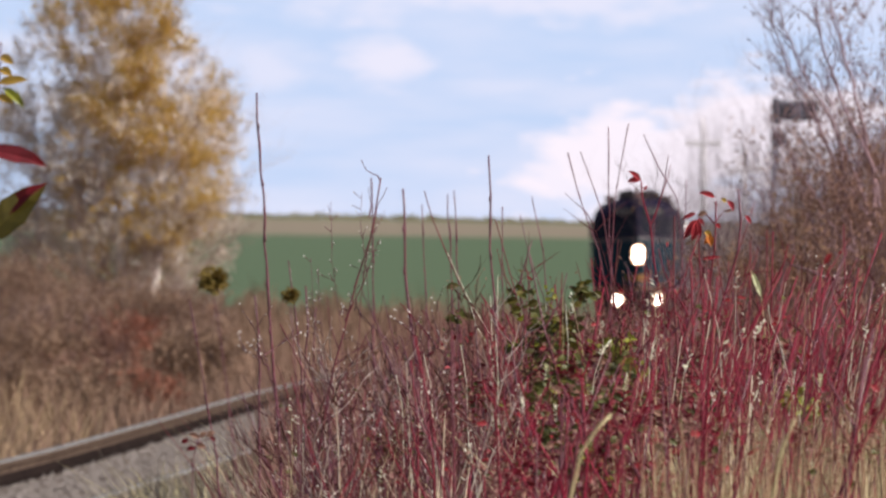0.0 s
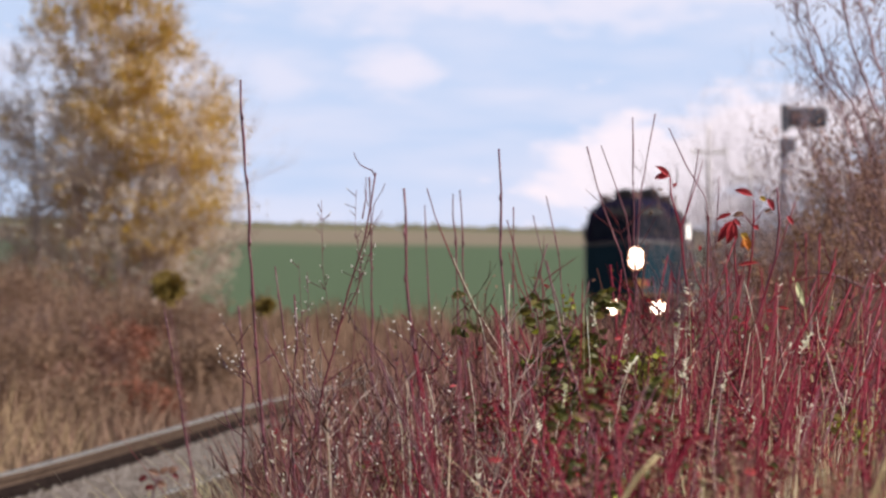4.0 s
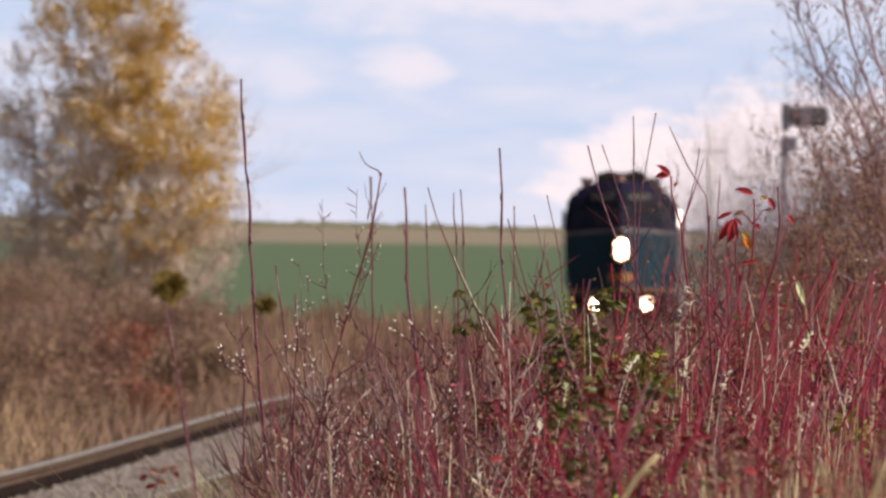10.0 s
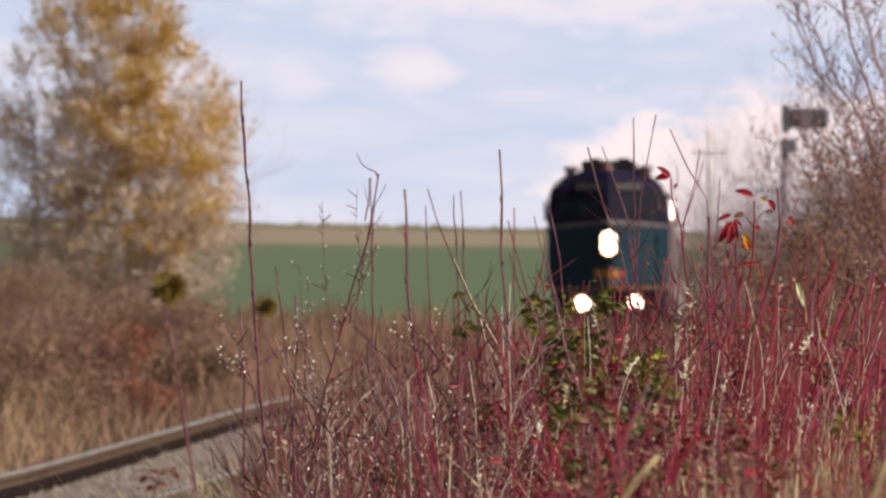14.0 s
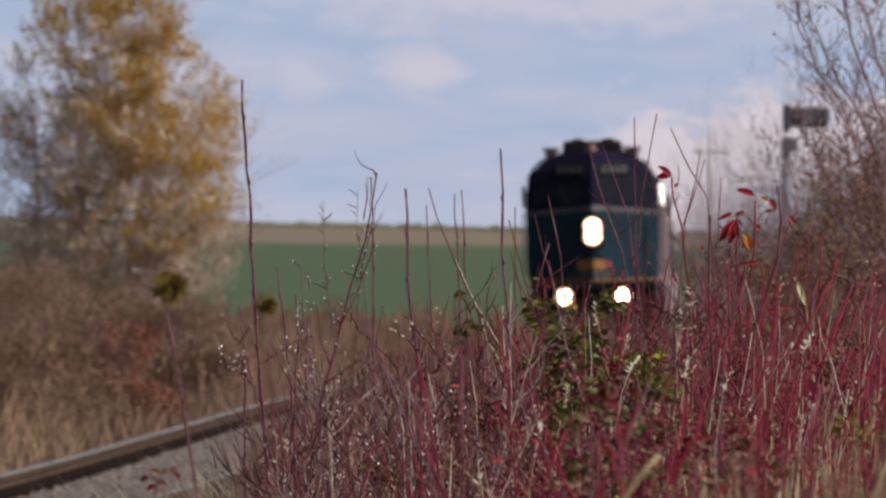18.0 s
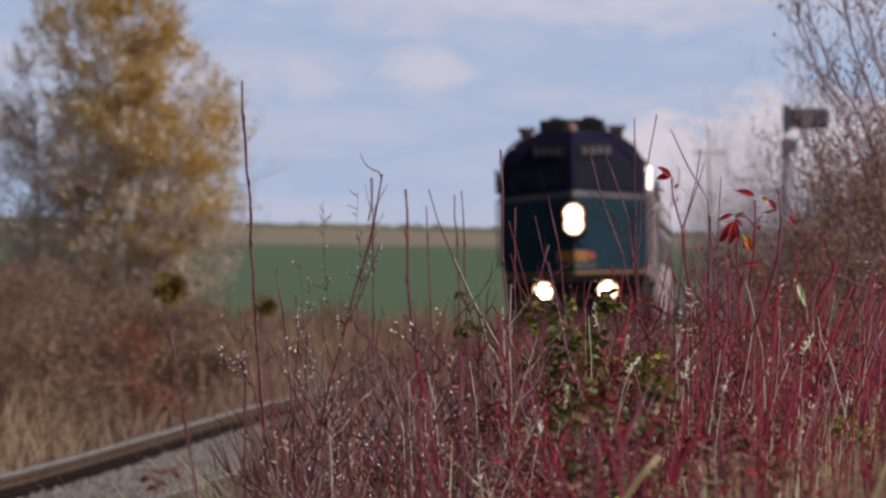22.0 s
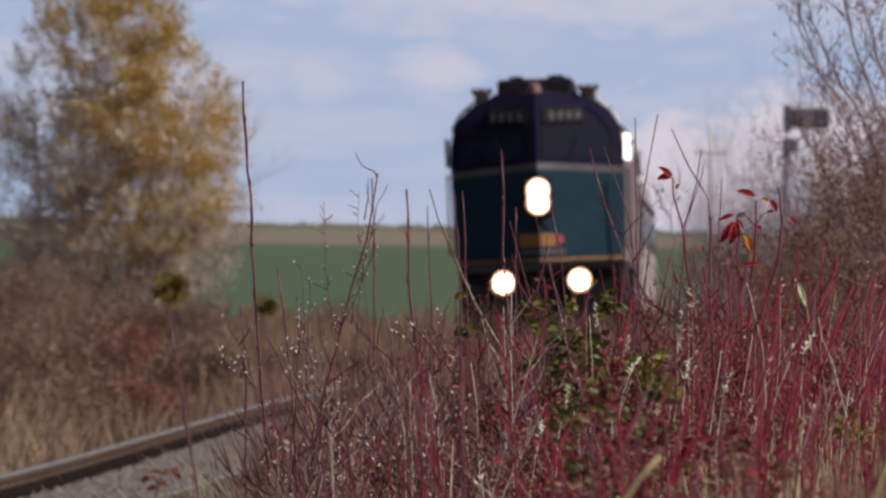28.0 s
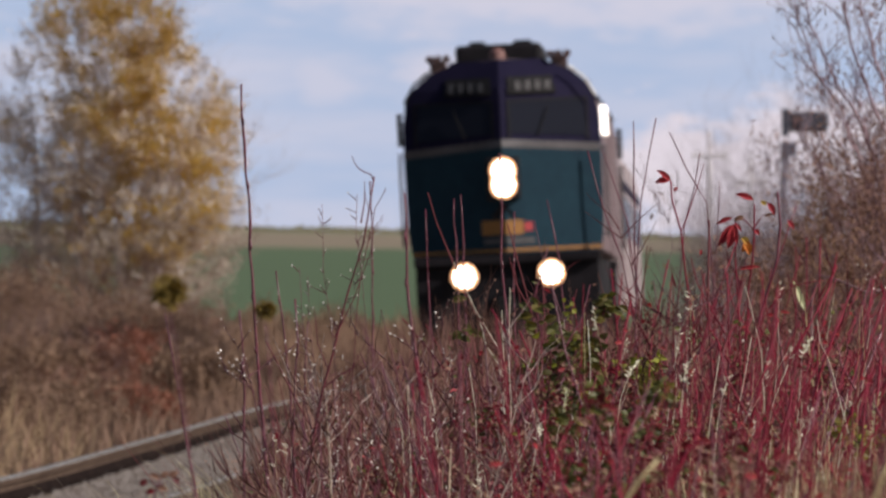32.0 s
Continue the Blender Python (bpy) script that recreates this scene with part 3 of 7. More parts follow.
def build_locomotive():
    loco = thing("locomotive", (0, 0, 0), "teal and dark blue diesel passenger locomotive with lit headlights", "locomotive")
    ring = [(x, z) for x, z in PROFILE] + [(-x, z) for x, z in PROFILE[-2::-1]]
    body = Shape()
    body.loft([[(x, nose_y(x, z) + 0.01, z) for x, z in ring], [(x, 1.6, z) for x, z in ring], [(x, 17.0, z) for x, z in ring]])
    part("body", body, SIDE_GREY, loco, "weathered grey painted carbody side")
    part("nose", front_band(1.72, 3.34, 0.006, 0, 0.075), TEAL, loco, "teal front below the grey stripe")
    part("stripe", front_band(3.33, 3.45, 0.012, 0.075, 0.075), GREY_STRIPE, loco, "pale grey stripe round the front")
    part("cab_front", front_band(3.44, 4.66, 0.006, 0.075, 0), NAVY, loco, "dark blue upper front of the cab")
    roof = Shape()
    top = [(x * 1.01, z + 0.012) for x, z in ring if z > 3.95]
    roof.loft([[(x, nose_y(x, z) + 0.05, z) for x, z in top], [(x, 17.0, z) for x, z in top]])
    part("roof", roof, BLACK, loco, "sooty black roof")
    hatch = Shape()
    hatch.box(-0.66, 0.66, 1.6, 9.0, 4.6, 4.92, 0.07)
    hatch.box(-0.45, -0.2, 1.7, 2.3, 4.9, 4.97, 0.02)
    hatch.box(0.22, 0.5, 2.4, 3.0, 4.9, 4.98, 0.02)
    part("roof_hatch", hatch, BLACK, loco)
    for sg in (-1, 1):
        x0, x1 = sorted((sg * 0.14, sg * 1.30))
        screen = part("windscreen", plate(x0, x1, 3.54, 4.02, 0.02, cut=0.05, sag=0.06), GLASS, loco, "dark windscreen pane")
        gasket = Shape()
        for a, b, c, d in ((x0, x1, 4.02, 4.05), (x0 - 0.03, x0, 3.47, 4.05), (x1, x1 + 0.03, 3.47, 4.05)):
            k = plate(a, b, c, d, 0.03, sag=0.06 if d - c > 0.1 else 0)
            n = len(gasket.v)
            gasket.v += k.v
            gasket.f += [tuple(n + i for i in f) for f in k.f]
        part("gasket", gasket, RUBBER, screen)
        wiper = Shape()
        wiper.tube([(sg * 0.55, nose_y(0.55, 3.5) - 0.05, 3.48), (sg * 0.72, nose_y(0.72, 3.9) - 0.05, 3.92)], [0.012, 0.010], 5)
        part("wiper", wiper, RUBBER, screen)
        x0, x1 = sorted((sg * 0.13, sg * 0.86))
        board = part("number_board", plate(x0, x1, 4.13, 4.40, 0.06, 0.12, 0.06), RUBBER, loco, "black number board with pale digits")
        for i in range(4):
            xa = sg * (0.24 + 0.15 * i)
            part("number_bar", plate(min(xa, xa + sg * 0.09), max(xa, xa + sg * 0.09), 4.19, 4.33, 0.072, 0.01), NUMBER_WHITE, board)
        horn = Shape()
        horn.box(sg * 0.92 - 0.13, sg * 0.92 + 0.13, 1.15, 1.25, 4.5, 4.70, 0.02)
        horn_ob = part("horn", horn, HORN_METAL, loco, "dull metal air horn cluster")
        for dx, ln in ((0.0, 0.42), (0.13, 0.32), (-0.12, 0.36)):
            bell = Shape()
            bell.tube([(sg * 0.92 + dx, 1.25, 4.72), (sg * 0.92 + dx, 1.25 - ln * 0.7, 4.72), (sg * 0.92 + dx, 1.25 - ln, 4.72)], [0.022, 0.03, 0.062], 10)
            part("trumpet", bell, HORN_METAL, horn_ob)
        ditch = Shape()
        ditch.tube([(sg * 0.66, 0.02, 1.39), (sg * 0.66, -0.16, 1.39), (sg * 0.66, -0.20, 1.39)], [0.13, 0.18, 0.195], 18)
        d_ob = part("ditch_light", ditch, BLACK, loco)
        # glowing rim behind the lens, added as its halo
        dish = Shape()
        dish.disc((sg * 0.66, -0.198, 1.39), (0, -1, 0), 0.205, 0.185, 0.012)
        part("glare_ring", dish, HALO_GLOW, d_ob)
        lens = Shape()
        lens.disc((sg * 0.66, -0.212, 1.39), (0, -1, 0), 0.155, 0.12, 0.02)
        part("lens", lens, LAMP, d_ob, "glowing lamp lens")
        rail = Shape()
        xr = sg * 1.56
        rail.tube([(xr, 0.45, 1.9), (xr, 0.42, 2.6), (xr, 0.42, 3.3)], [0.022] * 3, 6)
        for z in (1.95, 3.25):
            rail.tube([(xr, 0.43, z), (sg * 1.47, 0.43, z)], [0.015] * 2, 5)
        part("handrail", rail, GREY_STRIPE, loco)
        mir = Shape()
        wide = 0.075 if sg > 0 else 0.04
        mir.box(-wide, wide, -0.02, 0.02, -0.25, 0.25, 0.012)
        m_ob = part("side_mirror", mir, POLISHED if sg > 0 else GREY_STRIPE, loco, "tall polished cab side mirror" if sg > 0 else "tall grey cab side mirror")
        m_ob.location = (sg * 1.55, 1.03, 3.67)
        if sg > 0:   # turned out and up, so that it throws the sun down the line
            m_ob.matrix_basis = pose(sg * 1.55, 1.03, 3.67, -20) @ pose(0, 0, 0, 0, 0, 40)
        arm = Shape()
        arm.tube([(sg * 1.44, 1.05, 3.60), (sg * 1.55, 1.05, 3.62)], [0.018] * 2, 6)
        part("mirror_arm", arm, BLACK, loco)
        grab = Shape()
        grab.tube([(sg * 1.06, 0.75, 4.53), (sg * 1.30, 0.72, 4.34), (sg * 1.46, 0.70, 4.06)], [0.021] * 3, 6)
        # sunny side coloured near-white, the other side black
        part("roof_grab_rail", grab, SUNLIT_RAIL if sg > 0 else BLACK, loco)
        plow = Shape()
        plow.loft([[(sg * 0.02, -0.25, 0.14), (sg * 1.38, 0.25, 0.14), (sg * 1.38, 0.35, 0.14), (sg * 0.02, 0.1, 0.14)],
                   [(sg * 0.02, -0.02, 0.75), (sg * 1.38, 0.18, 0.75), (sg * 1.38, 0.35, 0.75), (sg * 0.02, 0.1, 0.75)]])
        part("pilot_plow", plow, BLACK, loco, "black snow plough blade")
        for z in (0.45, 0.8, 1.15):
            step = Shape()
            step.box(sg * 1.2 - 0.2, sg * 1.2 + 0.2, 0.2, 0.45, z, z + 0.035, 0.006)
            part("step", step, BLACK, loco)
        hose = Shape()
        hose.tube([(sg * 0.4, -0.05, 1.0), (sg * 0.42, -0.22, 0.75), (sg * 0.36, -0.2, 0.45), (sg * 0.24, -0.15, 0.5)], [0.03] * 4, 7)
        part("air_hose", hose, RUBBER, loco)
    anti = Shape()
    anti.box(-1.42, 1.42, -0.02, 0.5, 1.56, 1.70, 0.02)
    part("anticlimber", anti, BLACK, loco)
    part("yellow_stripe", front_band(1.74, 1.79, 0.012), YELLOW, loco, "thin yellow stripe")
    pilot = Shape()
    pilot.box(-1.40, 1.40, 0.12, 0.5, 0.72, 1.56, 0.03)
    part("pilot", pilot, BLACK, loco, "black pilot plate above the rails")
    under = Shape()
    under.box(-1.3, 1.3, 0.5, 16.8, 0.95, 1.72, 0.05)
    part("underframe", under, BLACK, loco)
    coupler = Shape()
    coupler.box(-0.13, 0.13, -0.30, 0.12, 0.82, 1.02, 0.03)
    coupler.box(-0.20, 0.06, -0.48, -0.28, 0.76, 1.06, 0.04)
    part("coupler", coupler, RUBBER, loco)
    case = Shape()
    case.box(-0.26, 0.26, -0.10, 0.15, 2.52, 3.18, 0.05)
    h_ob = part("headlight", case, BLACK, loco, "twin headlight housing")
    for z in (2.75, 2.97):
        # same added halo rim behind each headlight lens
        dish = Shape()
        dish.disc((0, -0.100, z), (0, -1, 0), 0.205, 0.185, 0.012)
        part("glare_ring", dish, HALO_GLOW, h_ob)
        lens = Shape()
        lens.disc((0, -0.115, z), (0, -1, 0), 0.155, 0.12, 0.02)
        part("lens", lens, LAMP, h_ob, "glowing lamp lens")
    emblem = part("emblem", plate(-0.36, -0.01, 2.00, 2.22, 0.02, 0.02), YELLOW, loco, "yellow emblem bar")
    part("emblem", plate(0.01, 0.27, 2.00, 2.22, 0.02, 0.02), YELLOW, loco, "yellow emblem bar")
    part("emblem_dot", plate(0.29, 0.41, 2.05, 2.18, 0.02, 0.02), RED_PAINT, emblem)
    wedge = Shape()
    wedge.loft([[(-0.22, nose_y(0.2, 2.3) - 0.0, 2.26), (0.18, nose_y(0.2, 2.3), 2.26), (0.02, 0.0, 2.46), (-0.06, 0.0, 2.46)],
                [(-0.22, nose_y(0.2, 2.3) - 0.05, 2.26), (0.18, nose_y(0.2, 2.3) - 0.05, 2.26), (0.02, -0.04, 2.46), (-0.06, -0.04, 2.46)]])
    part("nose_badge", wedge, BLACK, loco)
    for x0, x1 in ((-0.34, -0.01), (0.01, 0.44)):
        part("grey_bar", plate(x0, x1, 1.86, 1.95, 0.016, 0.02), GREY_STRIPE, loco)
    beacon = Shape()
    beacon.tube([(-0.02, 1.35, 4.62), (-0.02, 1.35, 4.70), (-0.02, 1.35, 4.80), (-0.02, 1.35, 4.86)], [0.13, 0.13, 0.12, 0.05], 12)
    part("beacon", beacon, BRONZE, loco, "orange roof beacon")
    win = Shape()
    win.box(-1.505, 1.505, 1.15, 2.0, 3.1, 3.8, 0.01)
    part("cab_window", win, GLASS, loco)
    for y in (3.4, 13.2):
        bogie(loco, y)
    return loco


def bogie(parent, y):
    s = Shape()
    for x in (-1.1, 1.1):
        s.box(x - 0.1, x + 0.1, y - 0.4, y + 3.1, 0.42, 0.85, 0.04)
    s.box(-1.05, 1.05, y + 1.1, y + 1.6, 0.5, 0.75, 0.04)
    b = part("bogie", s, BLACK, parent)
    for k in (0.0, 2.7):
        for x in (-0.82, 0.72):
            w = Shape()
            w.tube([(x, y + k, 0.51), (x + 0.10, y + k, 0.51)], [0.51, 0.51], 24)
            part("wheel", w, RAIL_STEEL, b)
        w = Shape()
        w.tube([(-0.8, y + k, 0.51), (0.8, y + k, 0.51)], [0.09, 0.09], 10)
        part("axle", w, RAIL_STEEL, b)


def build_coach():
    car = thing("passenger_coach", (0, 0, 0), "stainless steel passenger coach with a fluted side", "coach", "coaches of the train")
    prof = [(1.46, 0.95), (1.52, 1.2), (1.52, 3.1), (1.42, 3.6), (1.1, 3.95), (0.6, 4.1), (0.0, 4.13)]
    ring = prof + [(-x, z) for x, z in prof[-2::-1]]
    body = Shape()
    body.loft([[(x, 0.3, z) for x, z in ring], [(x, 25.6, z) for x, z in ring]])
    part("body", body, STEEL, car)
    for sg in (-1, 1):
        for i in range(7):
            fl, z = Shape(), 1.25 + i * 0.11
            fl.box(sg * 1.52 - 0.018, sg * 1.52 + 0.018, 0.5, 25.4, z, z + 0.05, 0.008)
            part("flute", fl, STEEL, car)
        band = Shape()
        band.box(sg * 1.522 - 0.006, sg * 1.522 + 0.006, 0.4, 25.5, 2.95, 3.12)
        part("side_stripe", band, NAVY, car)
        for i in range(11):
            w = Shape()
            w.box(sg * 1.525 - 0.012, sg * 1.525 + 0.012, 2.6 + i * 1.95, 3.9 + i * 1.95, 2.15, 2.85, 0.01)
            part("window", w, GLASS, car)
    door = Shape()
    door.box(-0.45, 0.45, 0.22, 0.32, 1.15, 3.3, 0.03)
    part("end_door", door, RUBBER, car)
    for y in (1.6, 21.5):
        bogie(car, y)
    return car


# ---- plants ----
def twigs(s, start, d, length, r, depth, rnd, spread=0.5, droop=0.0, tips=None, seg=4, kids=(3, 5), sub=(0.4, 0.68)):
    """A branch with bends that forks again; its ends go into tips."""
    p, pts, rad = Vector(start), [Vector(start)], [r]
    d = Vector(d).normalized()
    bend = 0.08 if depth >= 3 else 0.19
    for i in range(seg):
        d = (d + Vector((rnd.gauss(0, bend), rnd.gauss(0, bend), rnd.gauss(0, 0.10) + 0.06 - droop))).normalized()
        p = p + d * length / seg
        pts.append(p.copy())
        rad.append(r * (1 - 0.75 * (i + 1) / seg))
    s.tube(pts, rad, 5 if depth > 1 else 3, cap=False)
    if tips is not None:
        tips.append((pts[-1], d))
        if depth <= 1:
            tips.append((pts[len(pts) // 2], d))
    if depth > 0:
        for _ in range(rnd.randint(*kids)):
            u = rnd.uniform(0.25, 0.95)
            i = min(int(u * seg), seg - 1)
            q = pts[i].lerp(pts[i + 1], u * seg - i)
            dd = (d + Vector((rnd.gauss(0, spread), rnd.gauss(0, spread), rnd.uniform(0, spread)))).normalized()
            twigs(s, q, dd, length * rnd.uniform(*sub), max(rad[i] * 0.6, 0.002), depth - 1, rnd, spread, droop, tips, max(2, seg - 1), kids, sub)


def leaf_cloud(s, tips, each, size, reach, rnd, keep=1.0, slim=1.0):
    for p, d in tips:
        if rnd.random() > keep:
            continue
        for _ in range(each):
            q = p + Vector((rnd.gauss(0, reach), rnd.gauss(0, reach), rnd.gauss(0, reach)))
            w = Vector((rnd.gauss(0, 1), rnd.gauss(0, 1), rnd.gauss(0, 1) - 0.4))
            s.chip(q, w, (rnd.gauss(0, 1), rnd.gauss(0, 1), rnd.gauss(0, 1)), size * rnd.uniform(0.6, 1.3) / slim ** 0.7, size * rnd.uniform(0.5, 0.9) * slim)


def poplar(at, height, seed, label, width=1.0, yellow=1.0):
    rnd = random.Random(seed)
    tree = thing("poplar_tree", at, label, "tree")
    tips = []
    for k, (dx, lean, h) in enumerate(((-0.62, -0.02, 0.95), (0.10, 0.01, 1.0), (0.75, 0.03, 0.92), (-1.35, -0.05, 0.74), (1.2, 0.03, 0.66))):
        h = height * h
        trunk, pts, n = Shape(), [], 9
        for i in range(n + 1):
            u = i / n
            pts.append(Vector((dx * (1 + 0.1 * u) * width + lean * h * u + rnd.gauss(0, 0.03), rnd.gauss(0, 0.05) + (0.5, -2.3, -2.5, 0.5, 0.0)[k] * (1 - 0.75 * u), h * u)))
        trunk.tube(pts, [(0.10, 0.13, 0.12, 0.09, 0.09)[k] * (1 - 0.92 * i / n) + 0.006 for i in range(n + 1)], 8)
        part("trunk", trunk, BARK_GREY, tree, "pale grey trunk", smooth=True)
        for i in range((58, 58, 58, 34, 52)[k]):
            u = rnd.uniform(0.09, 0.97)
            j = min(int(u * n), n - 1)
            q = pts[j].lerp(pts[j + 1], u * n - j)
            a = rnd.uniform(0, 2 * math.pi)
            reach = height * 0.24 * width * (1.12 - 0.5 * u) * rnd.uniform(0.6, 1.15)
            limb = Shape()
            twigs(limb, q, (math.cos(a), math.sin(a), rnd.uniform(0.25, 0.85)), reach, 0.022 * (1 - u) + 0.007, 2, rnd, 0.5, 0.0, tips, 4, (5, 7))
            # limbs of the two left trunks whitened to offset the crown's shade
            part("limb", limb, TWIG_WHITE if k in (0, 3) else TWIG_PALE if u > 0.48 else TWIG_GREY, tree)
    leaves = Shape()
    # the gold keeps to the top and the sunny side; its bounds to either side by height
    west = [(2.0, 0.7), (3.0, 0.3), (4.0, -0.1), (5.3, -0.7), (6.4, -1.4), (8.4, -1.6)]
    east = [(1.5, 1.2), (2.9, 2.0), (4.5, 2.65), (5.8, 2.5), (6.5, 2.1), (7.1, 1.5), (8.4, 1.1)]
    for p, d in tips:
        h = p.z
        inside = min(p.x - table(h, west), table(h, east) - p.x)
        clump = noise.noise(Vector((p.x * 1.5, p.y * 0.5, p.z * 1.5 + 9.0)))
        chance = 0.36 * min(max(0.4 + inside * 1.3, 0.0), 1) * min(max((h - 1.9) / 3.0, 0.07), 1)
        chance *= min(max(0.75 + 1.9 * clump, 0.06), 1.7)
        if table(h, east) - p.x < -0.1 or p.x < -2.3:
            chance = 0
        elif inside < -0.25:
            chance = 0.05
        if rnd.random() < chance * yellow:
            leaf_cloud(leaves, [(p, d)], rnd.randint(9, 15), 0.078, 0.085, rnd)
    part("crown", leaves, LEAF_OCHRE, tree, "thinning ochre yellow autumn leaves")
    dull = Shape()
    for p, d in tips:
        clump = noise.noise(Vector((p.x * 1.3 + 4.0, p.y * 0.5, p.z * 1.3)))
        lower = p.z < 4.2 and p.x < table(p.z, east) + 0.7
        if (lower or -2.75 < p.x < 1.2) and 1.2 < p.z < 6.6 - 0.5 * abs(p.x + 0.6) and rnd.random() < (0.13 + 0.36 * max(0, clump)) * (1.0 if lower or p.x < table(p.z, west) + 0.5 else 0.45):
            leaf_cloud(dull, [(p, d)], rnd.randint(7, 11), 0.072, 0.085, rnd)
    part("withered_leaves", dull, LEAF_ASH, tree, "greyish brown withered leaves on the shaded side")
    haze = Shape()
    for p, d in tips:
        if p.z > height * 0.9 or (p.z < height * 0.44 and rnd.random() < 0.85):
            continue
        if rnd.random() < 0.8 and -2.5 < p.x < table(p.z, east) + 0.15:
            e = (d + Vector((rnd.gauss(0, 0.5), rnd.gauss(0, 0.5), rnd.gauss(0, 0.4)))).normalized()
            haze.chip(p, e, (rnd.gauss(0, 1), rnd.gauss(0, 1), 0.3), rnd.uniform(0.15, 0.42), 0.017)
    tagged(part("twig_haze", haze, TWIG_WHITE, tree, "haze of pale fine twigs"), kind="stuff")
    return tree


def bare_shrub(at, height, spread, seed, label, stems=9, leaf=0.25, mat_twig=None, mat_leaf=None, name="shrub", size=0.05, depth=3, lean=0.0, thick=0.018, leaf_top=1.0, fork=0.42, sub=(0.4, 0.68), kids=(3, 5), slim=1.0):
    rnd = random.Random(seed)
    bush = thing(name, at, label, "shrub", "bare shrubs along the line")
    tips = []
    for i in range(stems):
        s = Shape()
        d = Vector((rnd.gauss(lean, 0.33) * spread, rnd.gauss(0, 0.3) * spread, 1))
        twigs(s, (rnd.gauss(0, 0.12), rnd.gauss(0, 0.12), -0.05), d, height * rnd.uniform(0.6, 1.0), thick * rnd.uniform(0.7, 1.2), depth, rnd, fork, 0.0, tips, 5, kids, sub)
        part("stem", s, mat_twig or TWIG_PURPLE, bush)
    if leaf:
        lv = Shape()
        leaf_cloud(lv, [q for q in tips if q[0].z < height * leaf_top], 3 if leaf < 0.95 else 6, size, size * 1.6, rnd, leaf, slim)
        part("leaves", lv, mat_leaf or LEAF_BROWN, bush, "withered brown leaves")
    return bush


def blades(name, count, where, tall, wide, material, label, seed, curl=0.25, heads=0.0):
    """A sheet of dry grass: count bent blades, each of three faces, on the spots that where(rnd) gives."""
    rnd = random.Random(seed)
    s = Shape()
    for _ in range(count):
        x, y, z, h = where(rnd)
        h *= tall(rnd)
        w = wide * rnd.uniform(0.6, 1.4)
        a = rnd.gauss(0, 0.5)
        dx, dy = math.cos(a) * w / 2, math.sin(a) * w / 2
        bx, by = rnd.gauss(0, curl) * h, rnd.gauss(0, curl) * h
        k = len(s.v)
        for u, ww in ((0, 1), (0.45, 0.85), (0.8, 0.6)):
            cx, cy, cz = x + bx * u * u, y + by * u * u, z + h * u
            s.v += [(cx - dx * ww, cy - dy * ww, cz), (cx + dx * ww, cy + dy * ww, cz)]
        s.v.append((x + bx, y + by, z + h))
        s.f += [(k, k + 1, k + 3, k + 2), (k + 2, k + 3, k + 5, k + 4), (k + 4, k + 5, k + 6)]
        if heads and rnd.random() < heads:
            tip = Vector((x + bx, y + by, z + h))
            for i in range(9):
                q = tip - Vector((bx, by, h)).normalized() * (0.012 * i)
                e = Vector((rnd.gauss(0.3, 1), rnd.gauss(0, 1), 1.4))
                s.leaf(q, e, (0, 1, 0.2), 0.022, 0.007)
    return tagged(part(name, s, material), label, "grass", kind="stuff")


# height of the weed thicket 50 m off, by the distance to the side there
THICKET = [(-1.3, 0.93), (-0.95, 0.95), (-0.7, 1.00), (-0.5, 1.13), (-0.35, 1.26), (-0.2, 1.33), (-0.1, 1.37), (0.1, 1.44), (0.25, 1.49), (0.4, 1.525), (0.55, 1.52), (0.8, 1.55), (1.1, 1.59), (1.6, 1.6)]


def crown_z(x, y):
    return 1.5 + (table(x * 50 / y, THICKET) - 1.5) * y / 50


